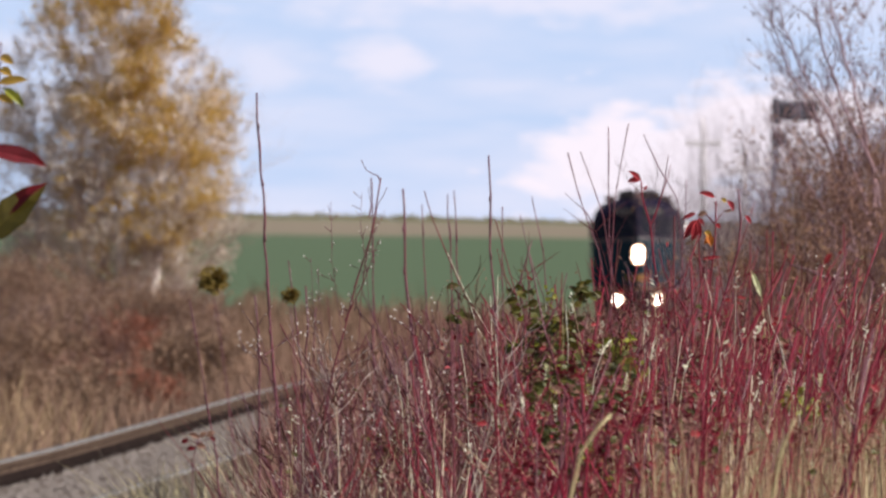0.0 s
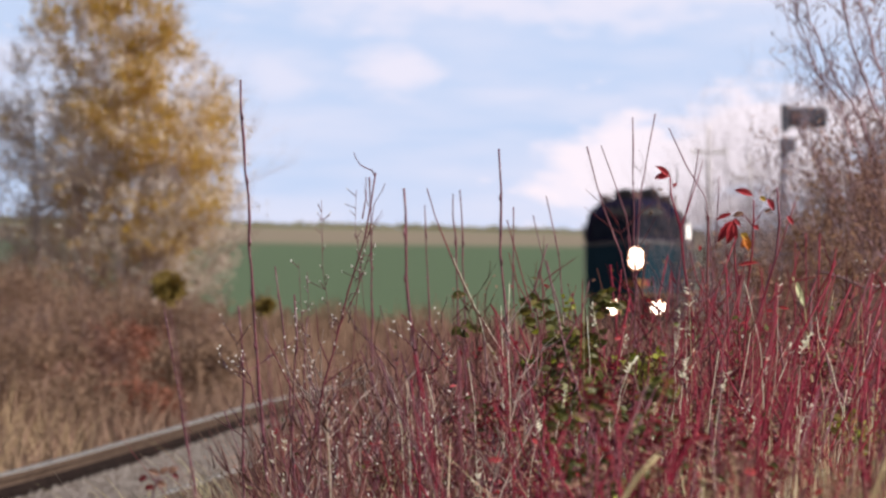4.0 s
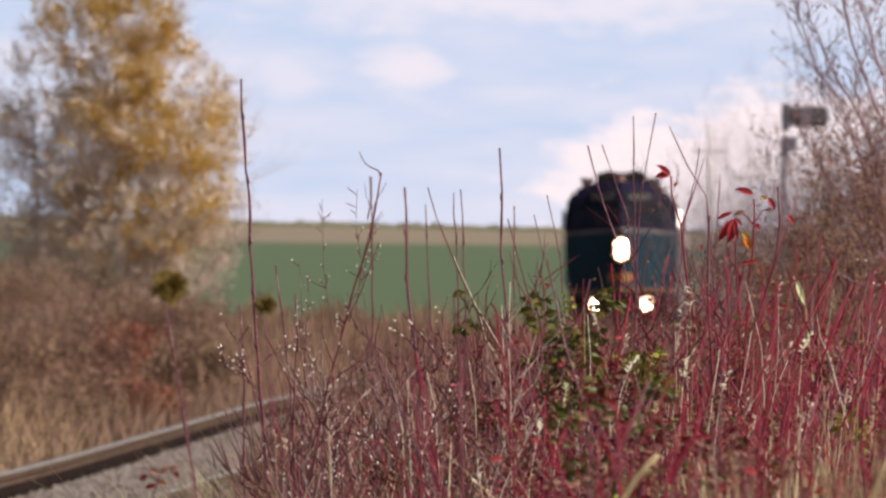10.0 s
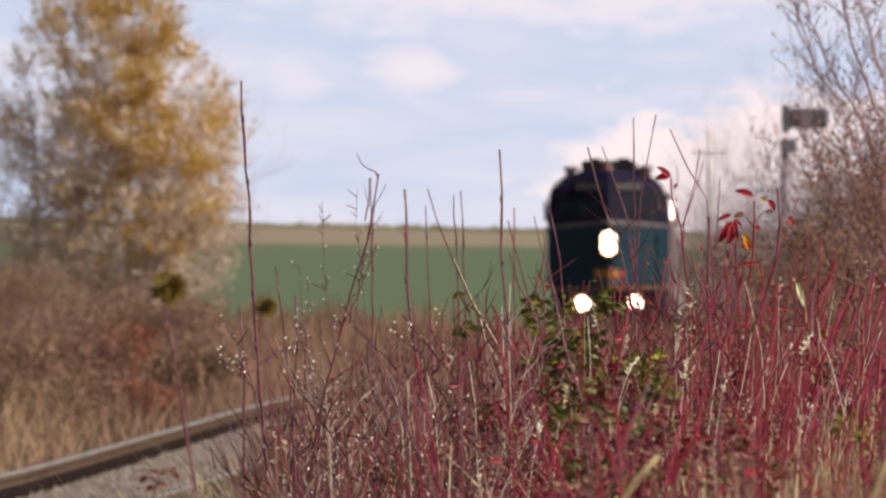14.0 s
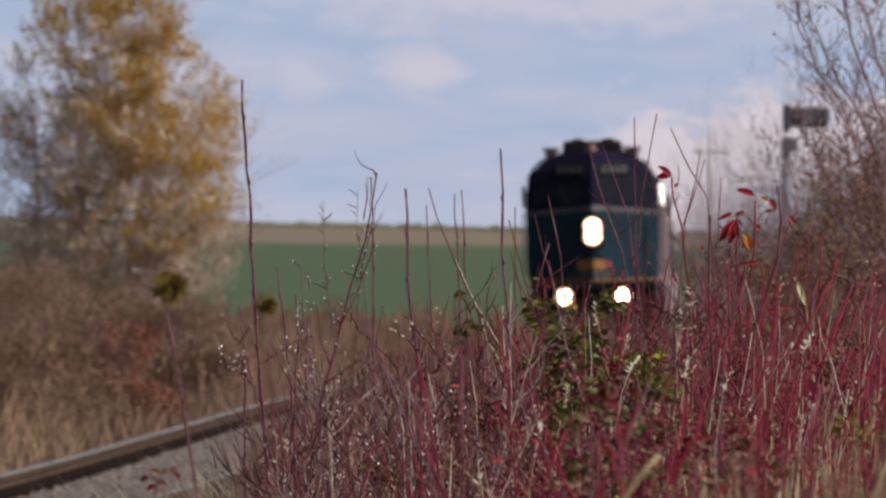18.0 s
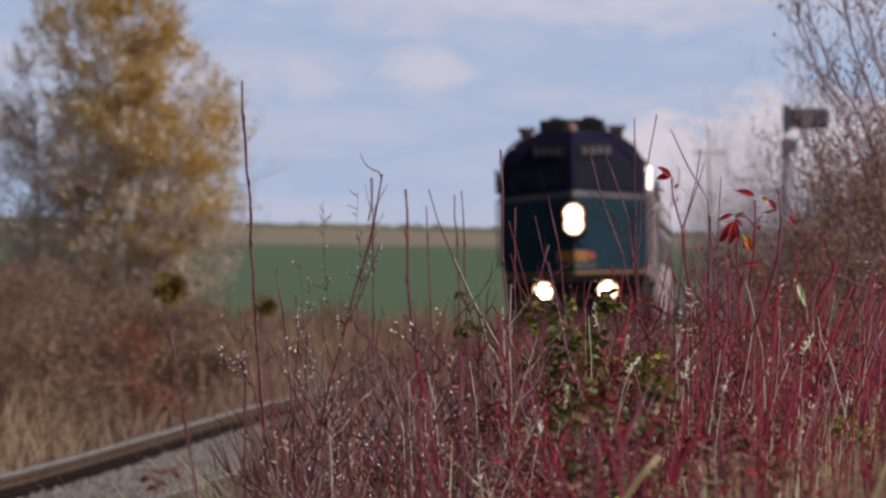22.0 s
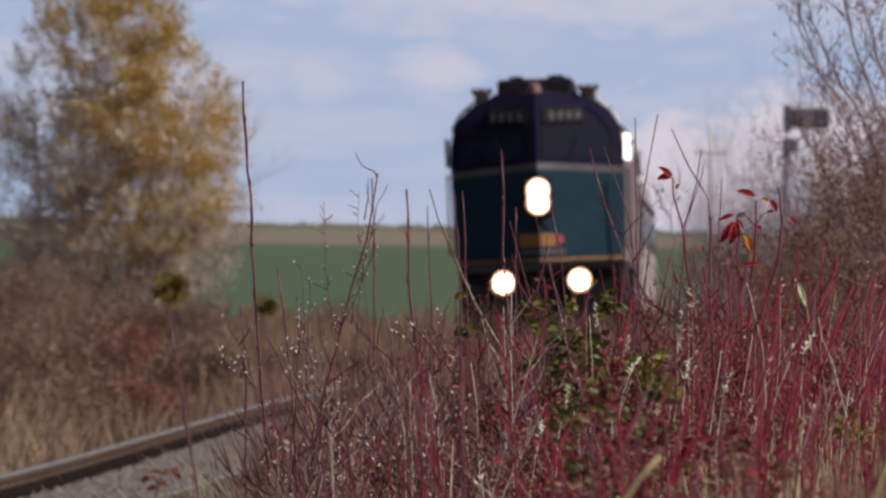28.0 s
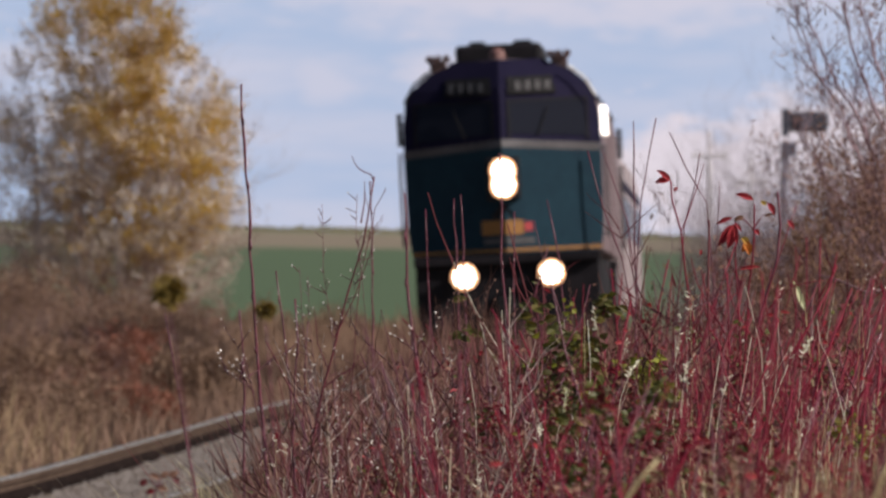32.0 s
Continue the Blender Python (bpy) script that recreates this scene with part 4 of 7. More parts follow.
def stalk(pts, r, material=None, name="weed_stalk", label="tall dry leafless weed stalk standing among the thicket", nodes=0, bud=0.0, twig_list=()):
    """One dry stalk through pts (tip first); its foot goes down to the ground. twig_list: side shoots."""
    pts = [Vector(p) for p in pts]
    low, before = pts[-1], pts[-2]
    slope = (low - before) / max(before.z - low.z, 0.05)
    base = low + slope * low.z * 0.6
    base.z = -0.03
    plant = thing(name, base, label, "weed", "tall weed stalks")
    path = [base + (low - base) * u - base for u in (0, 0.5)] + [p - base for p in reversed(pts)]
    fine = []
    for a, b in zip(path, path[1:]):
        m = max(1, int((b - a).length / 0.06))
        fine += [a.lerp(b, i / m) for i in range(m)]
    fine.append(path[-1])
    rnd = random.Random(int(abs(base.x) * 1e4) + int(base.y * 10))
    n = len(fine) - 1
    rad = []
    for i, p in enumerate(fine):
        u = i / n
        swell = 1.35 if nodes and i % 3 == 0 else 1.0
        rad.append(r * 0.74 * (1.15 - 0.65 * u) * swell * rnd.uniform(0.92, 1.08))
        if 0 < i < n:
            p += Vector((rnd.gauss(0, r * 0.35), rnd.gauss(0, r * 0.35), 0))
    s = Shape()
    s.tube(fine, rad, 6)
    if nodes:
        for i in range(3, n, 2):
            d = (fine[i] - fine[i - 1]).normalized()
            q = fine[i].lerp(fine[i - 1], rnd.random()) + Vector((rnd.choice((-1, 1)) * rad[i] * 0.9, -rad[i] * 0.3, 0))
            s.tube([q - d * r * 1.2, q + d * r * 0.3, q + d * r * 2.2], [r * 0.25, r * 0.55, r * 0.1], 5)
    part("stem", s, material or DARK_STEM, plant, smooth=True)
    if bud:
        b = Shape()
        t = fine[-1]
        b.tube([t - Vector((0, 0, bud)), t, t + Vector((0, 0, bud * 1.4)), t + Vector((0, 0, bud * 2))], [r * 0.7, r * 1.5, r * 1.2, r * 0.2], 7)
        part("bud", b, material or DARK_STEM, plant)
    for shoot in twig_list:
        sh = Shape()
        q = [Vector(p) - base for p in shoot]
        sh.tube(q, [min(r * 0.46, 0.0019) * (1 - 0.6 * i / max(len(q) - 1, 1)) for i in range(len(q))], 5)
        part("side_shoot", sh, material or DARK_STEM, plant)
    return plant


def add_buds(plant, lines, per, size, seed, material=None, name="seed_cluster"):
    """Small pale seed heads strung along lines (in the world), each on a short twig."""
    rnd, s, b = random.Random(seed), Shape(), Shape()
    o = Vector(plant.location)
    for line in lines:
        q = [Vector(p) - o for p in line]
        for a, c in zip(q, q[1:]):
            m = max(1, int((c - a).length * per))
            for i in range(m):
                p = a.lerp(c, rnd.random())
                e = p + Vector((rnd.gauss(0, 0.014), rnd.gauss(0, 0.014), rnd.uniform(0.004, 0.022)))
                s.tube([p, e], [0.0012, 0.0009], 3, cap=False)
                g = size * rnd.uniform(0.5, 1.3)
                b.tube([e - Vector((0, 0, g * 0.5)), e, e + Vector((0, 0, g * 0.8))], [g * 0.2, g * 0.5, g * 0.1], 5)
    tagged(part("twig", s, DARK_STEM, plant), kind="stuff")
    tagged(part(name, b, material or BUD, plant, "tiny pale seed heads"), kind="stuff")


def add_leaves(plant, spots, length, width, material, seed, hang=0.5, name="leaf", label="curled red autumn leaf"):
    rnd = random.Random(seed)
    o = Vector(plant.location)
    for p in spots:
        s = Shape()
        d = Vector((rnd.choice((-1, 1)) * rnd.uniform(0.5, 1), rnd.gauss(0, 0.3), rnd.uniform(-hang, 0.25)))
        s.leaf(Vector(p) - o, d, (0.2, -0.9, 0.5), length * rnd.uniform(0.8, 1.2), width * rnd.uniform(0.8, 1.2), 0.35)
        part(name, s, material, plant, label)


def leaf_between(plant, base, tip, width, material, label="curled red autumn leaf"):
    o, s = Vector(plant.location), Shape()
    s.leaf(Vector(base) - o, Vector(tip) - Vector(base), (0.25, -0.9, 0.35), (Vector(tip) - Vector(base)).length, width, 0.4)
    part("leaf", s, material, plant, label)


def dogwood(x, y, seed, label, material=None, stems=8, leaf=0.0, green=0.0, tall=1.0):
    """A clump of upright stems that fork near their tops."""
    rnd = random.Random(seed)
    clump = thing("dogwood_shrub", (x, y, -0.03), label, "shrub", "red stemmed shrubs in the thicket")
    tips = []
    for _ in range(stems):
        s = Shape()
        bx, by = rnd.gauss(0, 0.05), rnd.gauss(0, 0.3)
        top = (crown_z(x + bx, y) - rnd.triangular(-0.16, 0.45, 0.04)) * tall
        lean = rnd.gauss(0.10, 0.30) if x / y < 0.012 else rnd.gauss(0.26, 0.16)
        lean *= min(1, y / 50)
        n, pts, rad = 9, [], []
        r = rnd.triangular(0.0022, 0.0058, 0.003)
        jx = 0
        for i in range(n + 1):
            u = i / n
            jx += rnd.gauss(0, 0.012)
            pts.append(Vector((bx + lean * u * u * top * 0.6 + jx, by + rnd.gauss(0, 0.004), u * top)))
            rad.append(r * (1.1 - 0.65 * u))
        s.tube(pts, rad, 5)
        tips.append((pts[-1], Vector((lean, 0, 1))))
        for _k in range(rnd.randint(3, 6)):
            u = rnd.uniform(0.45, 0.92)
            j = int(u * n)
            q = pts[j].lerp(pts[j + 1], u * n - j)
            sg = rnd.choice((-1, 1))
            ln = rnd.uniform(0.08, 0.26) * (1.3 - u)* 1.6
            e1 = q + Vector((sg * ln * 0.28, rnd.gauss(0, 0.02), ln * 0.5))
            e2 = q + Vector((sg * ln * 0.40, rnd.gauss(0, 0.03), ln))
            s.tube([q, e1, e2], [r * 0.5, r * 0.4, r * 0.25], 4, cap=False)
            tips.append((e2, e2 - q))
        stem = material or RED_STEM
        if stem == RED_STEM and rnd.random() < 0.28:
            stem = rnd.choice((WINE_STEM, WINE_STEM, DARK_STEM))
        part("stem", s, stem, clump, smooth=True)
    for chance, m, nm in ((leaf, LEAF_RED, "red_leaves"), (green, LEAF_GREEN, "green_leaves")):
        if chance:
            lv = Shape()
            for p, d in tips:
                for _k in range(3):
                    if rnd.random() < chance:
                        q = p - Vector((rnd.gauss(0, 0.02), rnd.gauss(0, 0.05), rnd.uniform(0, 0.22)))
                        lv.leaf(q, (rnd.gauss(0, 1), rnd.gauss(0, 0.6), rnd.uniform(-0.7, 0.4)), (rnd.gauss(0, 0.4), -1, rnd.gauss(0.3, 0.4)), rnd.uniform(0.010, 0.026), rnd.uniform(0.006, 0.013))
            part(nm, lv, m, clump)
    return clump


# ---- build: setting, then things ----
build_ground()
sky_sheet = build_sky_sheet()
build_track()
loco = build_locomotive()
coach = build_coach()
# a second unit runs behind the first, turned round
pusher = copy_thing(loco, pose(0, 0, 0))
tagged(pusher, "second teal diesel locomotive coupled behind the first")
coaches = [coach] + [copy_thing(coach, pose(0, 0, 0)) for _ in range(1)]


def build_signal():
    x, y, z = (7.6148, 450.00, 5.0694)
    g = ground_z(x, y)
    mast = thing("signal_mast", (x - 0.12, y, g), "grey trackside signal mast with a hooded head", "signal")
    h = z - g
    s = Shape()
    s.tube([(-0.12, 0, -0.1), (0.0, 0, 2.0), (0.10, 0, h - 0.1)], [0.11, 0.095, 0.085], 12)
    part("mast", s, POST_GREY, mast, smooth=True)
    p = Shape()
    p.box(0.02, 0.17, -0.35, 0.35, h + 0.04, h + 0.64, 0.03)
    part("backing_plate", p, SIGNAL_GREY, mast)
    c = Shape()
    c.box(0.15, 1.04, -0.18, 0.18, h + 0.14, h + 0.58, 0.08)
    part("signal_head", c, SIGNAL_GREY, mast, "dark signal housing")
    v = Shape()
    v.box(0.42, 0.66, -0.24, -0.16, h + 0.18, h + 0.48, 0.03)
    part("door", v, POST_GREY, mast)
    b = Shape()
    b.box(-0.02, 0.34, -0.15, 0.15, h - 0.42, h - 0.10, 0.04)
    part("junction_box", b, POST_GREY, mast)
    k = Shape()
    k.tube([(-0.1, 0, h - 0.55), (0.1, -0.1, h - 0.45), (0.35, -0.1, h - 0.25)], [0.02] * 3, 6)
    part("conduit", k, RUBBER, mast)


build_signal()

# trees and brush beyond the line
poplar((-6.756, 420, ground_z(-6.6, 420) - 0.05), 8.4, 11, "young poplar clump with thinning yellow leaves behind the line")


def far_brush():
    """Mixed brush beyond the line: tall at the back, low and mottled towards the rails."""
    rnd = random.Random(21)
    tints = (LEAF_DUN, STRAW_FAR, LEAF_RUST, LEAF_DUN, LEAF_BROWN, LEAF_DUN)
    words = ("dun", "straw coloured", "rust brown", "dun", "brown", "dun")
    for i in range(44):
        back = i < 16
        d = rnd.uniform(385, 412) if back else rnd.uniform(205, 350)
        x = rnd.uniform(-0.0235, -0.0100 if back else -0.0112) * d
        h = rnd.uniform(1.6, 2.6) * (1.0 if x / d < -0.015 else 0.95) if back else rnd.uniform(0.45, 1.0) * (d / 250)
        if d < 300 and x > track(d)[0] - 2.4:
            continue
        k = rnd.randrange(6)
        if back and -0.0188 < x / d < -0.0118:   # lower in front of the tree, whose trunks stay clear
            h *= 0.75
        bare_shrub((x, d, ground_z(x, d) - 0.05), h, 1.1, 100 + i, "%s leafless brush with a few withered leaves" % words[k], 8, rnd.uniform(0.3, 0.94), TWIG_PURPLE if k == 4 else TWIG_GREY, tints[k], "brush", 0.075, 3, 0, 0.014, slim=0.6)


far_brush()
for i, (x, y, h, lf, top, lean) in enumerate(((2.30, 102, 2.5, 0.5, 1.0, -0.06), (2.05, 104, 2.0, 0.9, 1.0, -0.02), (2.25, 92, 2.1, 0.9, 1.0, -0.04), (2.45, 90, 2.3, 0.9, 1.0, -0.06), (2.0, 110, 1.75, 0.8, 1.0, 0.0), (2.95, 96, 3.0, 0.5, 1.0, -0.1), (1.85, 115, 1.45, 0.7, 1.0, 0.0), (2.05, 88, 1.7, 0.9, 1.0, 0.0), (2.2, 112, 2.3, 0.9, 1.0, 0.0), (1.95, 98, 1.75, 0.9, 1.0, 0.0), (2.62, 132, 1.9, 1.0, 1.0, 0.0), (2.85, 128, 2.5, 1.0, 1.0, 0.0), (3.1, 130, 2.9, 1.0, 1.0, 0.0), (2.7, 120, 2.2, 1.0, 1.0, 0.0))):
    bare_shrub((x, y, ground_z(x, y) - 0.05), h, 0.2, 200 + i, "leafless purplish brown bush with dry leaves near the line", 12, lf, TWIG_PURPLE, LEAF_BROWN if i % 3 == 0 else LEAF_DARK, "bush", 0.024, 3, lean / 0.2, 0.0046 if h > 2.9 else 0.0095, top, 0.5 if h > 2.9 else 0.36, (0.17, 0.31) if h > 2.9 else (0.18, 0.36), (5, 8) if h > 2.9 else (4, 6), 0.42)


def limb_bush():
    """A tall bush whose limbs rise from its foot, sweep over the line and turn up."""
    rnd = random.Random(330)
    foot = Vector((2.263, 95, ground_z(2.263, 95) - 0.05))
    bush = thing("bush", foot, "tall bare mauve bush with limbs arching towards the line", "shrub", "bare shrubs along the line")
    limbs = (((2.0650, 95.00, 1.7380), (1.9777, 95.00, 2.0817), (1.8455, 95.00, 2.4201), (1.7345, 95.00, 2.6158), (1.6657, 95.00, 2.8088), (1.6419, 95.00, 3.0335)),
             ((2.1311, 95.00, 1.9230), (1.9566, 95.00, 2.3329), (1.8138, 95.00, 2.5788), (1.7133, 95.00, 2.7823), (1.6816, 95.00, 2.9806)),
             ((2.1575, 95.00, 2.0817), (1.9883, 95.00, 2.5047), (1.9037, 95.00, 2.7004), (1.8720, 95.00, 2.9278), (1.8667, 95.00, 3.0864)),
             ((2.0518, 95.00, 1.8173), (1.9196, 95.00, 2.1822), (1.8561, 95.00, 2.3514), (1.7926, 95.00, 2.4783)),
             ((2.1840, 95.00, 2.0024), (2.0676, 95.00, 2.4518), (2.0121, 95.00, 2.6898), (1.9513, 95.00, 2.8749), (1.9328, 95.00, 3.0600)),
             ((2.0782, 95.00, 1.6322), (1.8931, 95.00, 1.9230), (1.7662, 95.00, 2.1213), (1.6816, 95.00, 2.2535)),
             ((2.1575, 95.00, 1.7644), (2.0385, 95.00, 2.0024), (1.9724, 95.00, 2.2403), (1.9460, 95.00, 2.4783)))
    tips = []
    for pts in limbs:
        s = Shape()
        path = [Vector((rnd.gauss(0, 0.08), rnd.gauss(0, 0.08), 0))] + [Vector(p) - foot + Vector((0, rnd.gauss(0, 0.2), 0)) for p in pts]
        fine = []
        for a, b in zip(path, path[1:]):
            fine += [a.lerp(b, q / 3) + Vector((rnd.gauss(0, 0.008), 0, rnd.gauss(0, 0.006))) for q in range(3)]
        fine.append(path[-1])
        n = len(fine) - 1
        s.tube(fine, [0.009 * (1 - 0.75 * i / n) for i in range(n + 1)], 6)
        for i in range(4, n + 1):
            for _ in range(rnd.choice((1, 1, 2))):
                d = (fine[i] - fine[i - 1]).normalized() + Vector((rnd.gauss(0, 0.7), rnd.gauss(0, 0.5), rnd.uniform(-0.1, 0.7)))
                twigs(s, fine[i], d, rnd.uniform(0.12, 0.34), 0.0030, 1, rnd, 0.6, 0.0, tips, 3, (2, 4))
        part("limb", s, TWIG_ROSE, bush)
    buds = Shape()
    leaf_cloud(buds, tips, 1, 0.016, 0.012, rnd, 0.5, 0.6)
    tagged(part("bud", buds, LEAF_DARK, bush, "small withered brown buds"), kind="stuff")


limb_bush()
for i, (x, y, h) in enumerate(((1.44, 80, 1.75), (1.56, 84, 2.0), (1.66, 78, 1.9), (1.36, 76, 1.6), (1.74, 82, 2.2))):
    bare_shrub((x, y, ground_z(x, y) - 0.05), h, 0.45, 360 + i, "dark purplish bush with crooked bare twigs", 6, 0.25, TWIG_PURPLE, LEAF_DARK, "bush", 0.022, 3, 0.1, 0.006, 1.0, 0.5, (0.22, 0.42), (3, 5), 0.6)
for i, (x, y, h) in enumerate(((2.20, 97, 3.3), (2.17, 101, 2.7))):
    bare_shrub((x, y, ground_z(x, y) - 0.05), h, 0.16, 340 + i, "tall bush with fine rosy brown twigs and small dry leaves", 9, 0.35, TWIG_ROSE, LEAF_BROWN, "bush", 0.020, 3, -0.12, 0.0050, 1.0, 0.45, (0.18, 0.34), (4, 7), 0.5)
for i, (x, d, h, sp) in enumerate(((6.75, 520, 4.6, 0.3), (7.2, 500, 3.3, 0.8), (7.45, 480, 4.2, 0.6), (6.4, 540, 1.7, 0.8), (7.0, 430, 4.6, 0.6), (7.6, 425, 5.2, 0.6), (8.2, 430, 4.8, 0.6), (5.0, 300, 2.2, 0.8), (8.0, 480, 4.4, 0.6), (5.4, 310, 2.4, 0.8), (5.95, 470, 2.0, 0.6), (6.4, 500, 2.3, 0.5), (6.9, 460, 3.6, 0.5), (7.4, 520, 4.4, 0.5), (7.9, 520, 4.8, 0.6))):
    bare_shrub((x, d, ground_z(x, d) - 0.05), h, sp, 300 + i, "thin bare grey bush beside the line", 13, 0.04, TWIG_LILAC, LEAF_BROWN, "bush", 0.06, 3, 0, 0.016, 1.0, 0.5)


def verge_spot(side, y0, y1, x_far, h):
    def where(rnd):
        y = y0 + (y1 - y0) * rnd.random() ** 1.2
        cx, _, cz = track(y)
        x = cx + side * ((1.35 if side < 0 else 2.3) + x_far * rnd.random())
        patch = 0.75 + 0.6 * noise.noise(Vector((x * 0.35, y * 0.06, 1.3)))
        return x, y, ground_z(x, y) - 0.02, max(0.25, patch) * h
    return where


blades("dry_grass", 60000, verge_spot(-1, 130, 720, 13, 0.8), lambda r: r.triangular(0.3, 1.25, 0.6), 0.015, STRAW_FAR, "tall brown dry grass on the far side of the line", 31)
blades("dry_grass", 16000, verge_spot(1, 130, 720, 12, 0.9), lambda r: r.triangular(0.4, 1.3, 0.8), 0.02, STRAW_FAR, "tall brown dry grass beside the line", 32)


def straw_bank(rnd):
    """A patch of pale straw beside the far rail."""
    y, x = rnd.uniform(146, 190), rnd.gauss(-3.75, 0.28)
    patch = 0.75 + 0.7 * noise.noise(Vector((x * 1.3, y * 0.09, 2.3)))
    return x, y, ground_z(x, y) - 0.02, max(0.2, patch) * 0.8


blades("dry_grass", 420, straw_bank, lambda r: r.triangular(0.5, 1.15, 0.85), 0.016, STRAW_TAN, "pale ochre straw beside the far rail", 65, 0.35)


def near_spot(y0, y1, x0, x1, low):
    def where(rnd):
        y = rnd.uniform(y0, y1)
        x = rnd.uniform(x0, x1) * y / 50
        return x, y, -0.02, max(0.25, crown_z(x, y) - low)
    return where


def open_verge(rnd):
    y = rnd.uniform(2, 106)
    x = rnd.uniform(-14, 14)
    if y > 60 and abs(x - track(y)[0]) < 3.0:
        x += 8.0
    return x, y, ground_z(x, y) - 0.02, 0.30 + 0.12 * noise.noise(Vector((x * 0.4, y * 0.1, 8.0)))


blades("verge_grass", 20000, open_verge, lambda r: r.triangular(0.5, 1.2, 0.8), 0.008, STRAW_FAR, "short dry grass on the open verge", 38, 0.3)


def patchy(y0, y1, x0, x1, low, keep):
    """Like near_spot, but only in patches, and seldom where the bramble grows."""
    def where(rnd):
        while True:
            y = rnd.uniform(y0, y1)
            u = rnd.uniform(x0, x1)
            n = noise.noise(Vector((u * 4.2, y * 0.09, 5.5)))
            if (0.2 < u < 0.68 and rnd.random() < 0.8) or n * keep < -0.05:
                continue
            x = u * y / 50
            return x, y, -0.02, max(0.25, crown_z(x, y) - low)
    return where


blades("thicket_grass", 450, patchy(44, 60, -0.75, 1.45, 0.10, 1), lambda r: r.triangular(0.6, 1.06, 0.93), 0.0023, STRAW, "pale straw coloured grass standing among the weeds", 33, 0.24)
blades("thicket_grass", 500, near_spot(54, 68, 0.6, 1.45, 0.20), lambda r: r.triangular(0.7, 1.1, 0.95), 0.009, STRAW_FAR, "brownish dry grass in the thicket's gaps", 39, 0.22)
blades("thicket_grass", 340, patchy(33, 45, 0.50, 1.45, 0.25, 1), lambda r: r.triangular(0.7, 1.1, 0.95), 0.0036, STRAW_GREEN, "yellowish green dry grass at the thicket's near edge", 36, 0.30)
blades("thicket_grass", 300, near_spot(28, 31, 0.60, 1.45, 0.19), lambda r: r.triangular(0.88, 1.0, 0.96), 0.0048, STRAW_TAN, "tan dry grass low at the thicket's near edge", 67, 0.05)
blades("thicket_grass", 170, near_spot(28, 34, 0.64, 1.45, 0.19), lambda r: r.triangular(0.88, 1.0, 0.96), 0.0040, STRAW_GREEN, "yellowish dry grass low at the thicket's near edge", 68, 0.05)
blades("thatch", 1300, near_spot(50, 66, 0.7, 1.45, 0.14), lambda r: r.triangular(0.55, 1.02, 0.85), 0.005, THATCH, "dark reddish brown dead stems and grass in the thicket", 53, 0.2)
blades("thatch", 1300, patchy(50, 66, -0.60, 1.30, 0.08, 1), lambda r: r.triangular(0.6, 1.02, 0.88), 0.0040, MAUVE, "dusty mauve dead stems and grass", 59, 0.2)
blades("thatch", 950, patchy(48, 66, -0.72, 0.85, 0.12, -1), lambda r: r.triangular(0.55, 1.02, 0.85), 0.0045, THATCH, "dense dark reddish brown dead stems", 37, 0.18)
blades("thicket_grass", 1900, near_spot(70, 108, -0.42, 0.05, 0.07), lambda r: r.triangular(0.6, 1.03, 0.9), 0.011, DUN, "dun dry grass behind the weeds", 34, 0.14)
blades("thicket_grass", 3100, near_spot(70, 108, 0.0, 0.72, 0.07), lambda r: r.triangular(0.6, 1.03, 0.9), 0.011, MAUVE, "dusty mauve grass behind the weeds", 57, 0.14)
blades("thicket_grass", 2000, near_spot(70, 108, 0.62, 1.45, 0.07), lambda r: r.triangular(0.6, 1.03, 0.9), 0.011, DUN, "dun dry grass behind the shrubs", 58, 0.14)
blades("thicket_grass", 1700, near_spot(70, 108, 0.62, 1.45, 0.07), lambda r: r.triangular(0.6, 1.03, 0.9), 0.011, THATCH, "dark reddish brown grass behind the shrubs", 62, 0.14)
blades("thicket_weeds", 800, patchy(46, 66, -0.60, 0.95, 0.05, -1), lambda r: r.triangular(0.6, 1.05, 0.9), 0.0036, PINK_STEM, "thin pinkish brown weed stems", 35, 0.20)


def fuzz_spot(rnd):
    """Ragged weeds along the foot of the field, between the line and the thicket."""
    y, u = rnd.uniform(100, 150), rnd.uniform(-0.0030, 0.0150)
    ragged = noise.noise(Vector((u * 700, y * 0.05, 3.0)))
    top = -0.0003 - 0.0014 * ragged + 0.8 * max(0, -0.0012 - u) + 0.25 * max(0, u - 0.0100)
    return u * y, y, ground_z(u * y, y) - 0.02, max(0.3, 1.5 - top * y - ground_z(u * y, y))


def verge_edge(rnd):
    """Thin weeds that hide the rail where it comes up to the thicket."""
    y, u = rnd.uniform(70, 104), rnd.uniform(-0.0088, -0.0024)
    ragged = noise.noise(Vector((u * 900, y * 0.06, 7.0)))
    top = 0.0020 + 0.42 * (-0.0030 - u) - 0.0016 * ragged
    return u * y, y, ground_z(u * y, y) - 0.02, max(0.3, 1.5 - top * y - ground_z(u * y, y))


def field_edge(rnd):
    """Ragged weeds where the field begins."""
    while True:
        y, u = rnd.uniform(560, 830), rnd.uniform(-0.0115, 0.0150)
        if abs(u * y - track(y)[0]) > 3.2:
            break
    patch = 0.75 + 0.9 * noise.noise(Vector((u * 500, y * 0.02, 6.0)))
    return u * y, y, ground_z(u * y, y) - 0.05, max(0.15, patch)


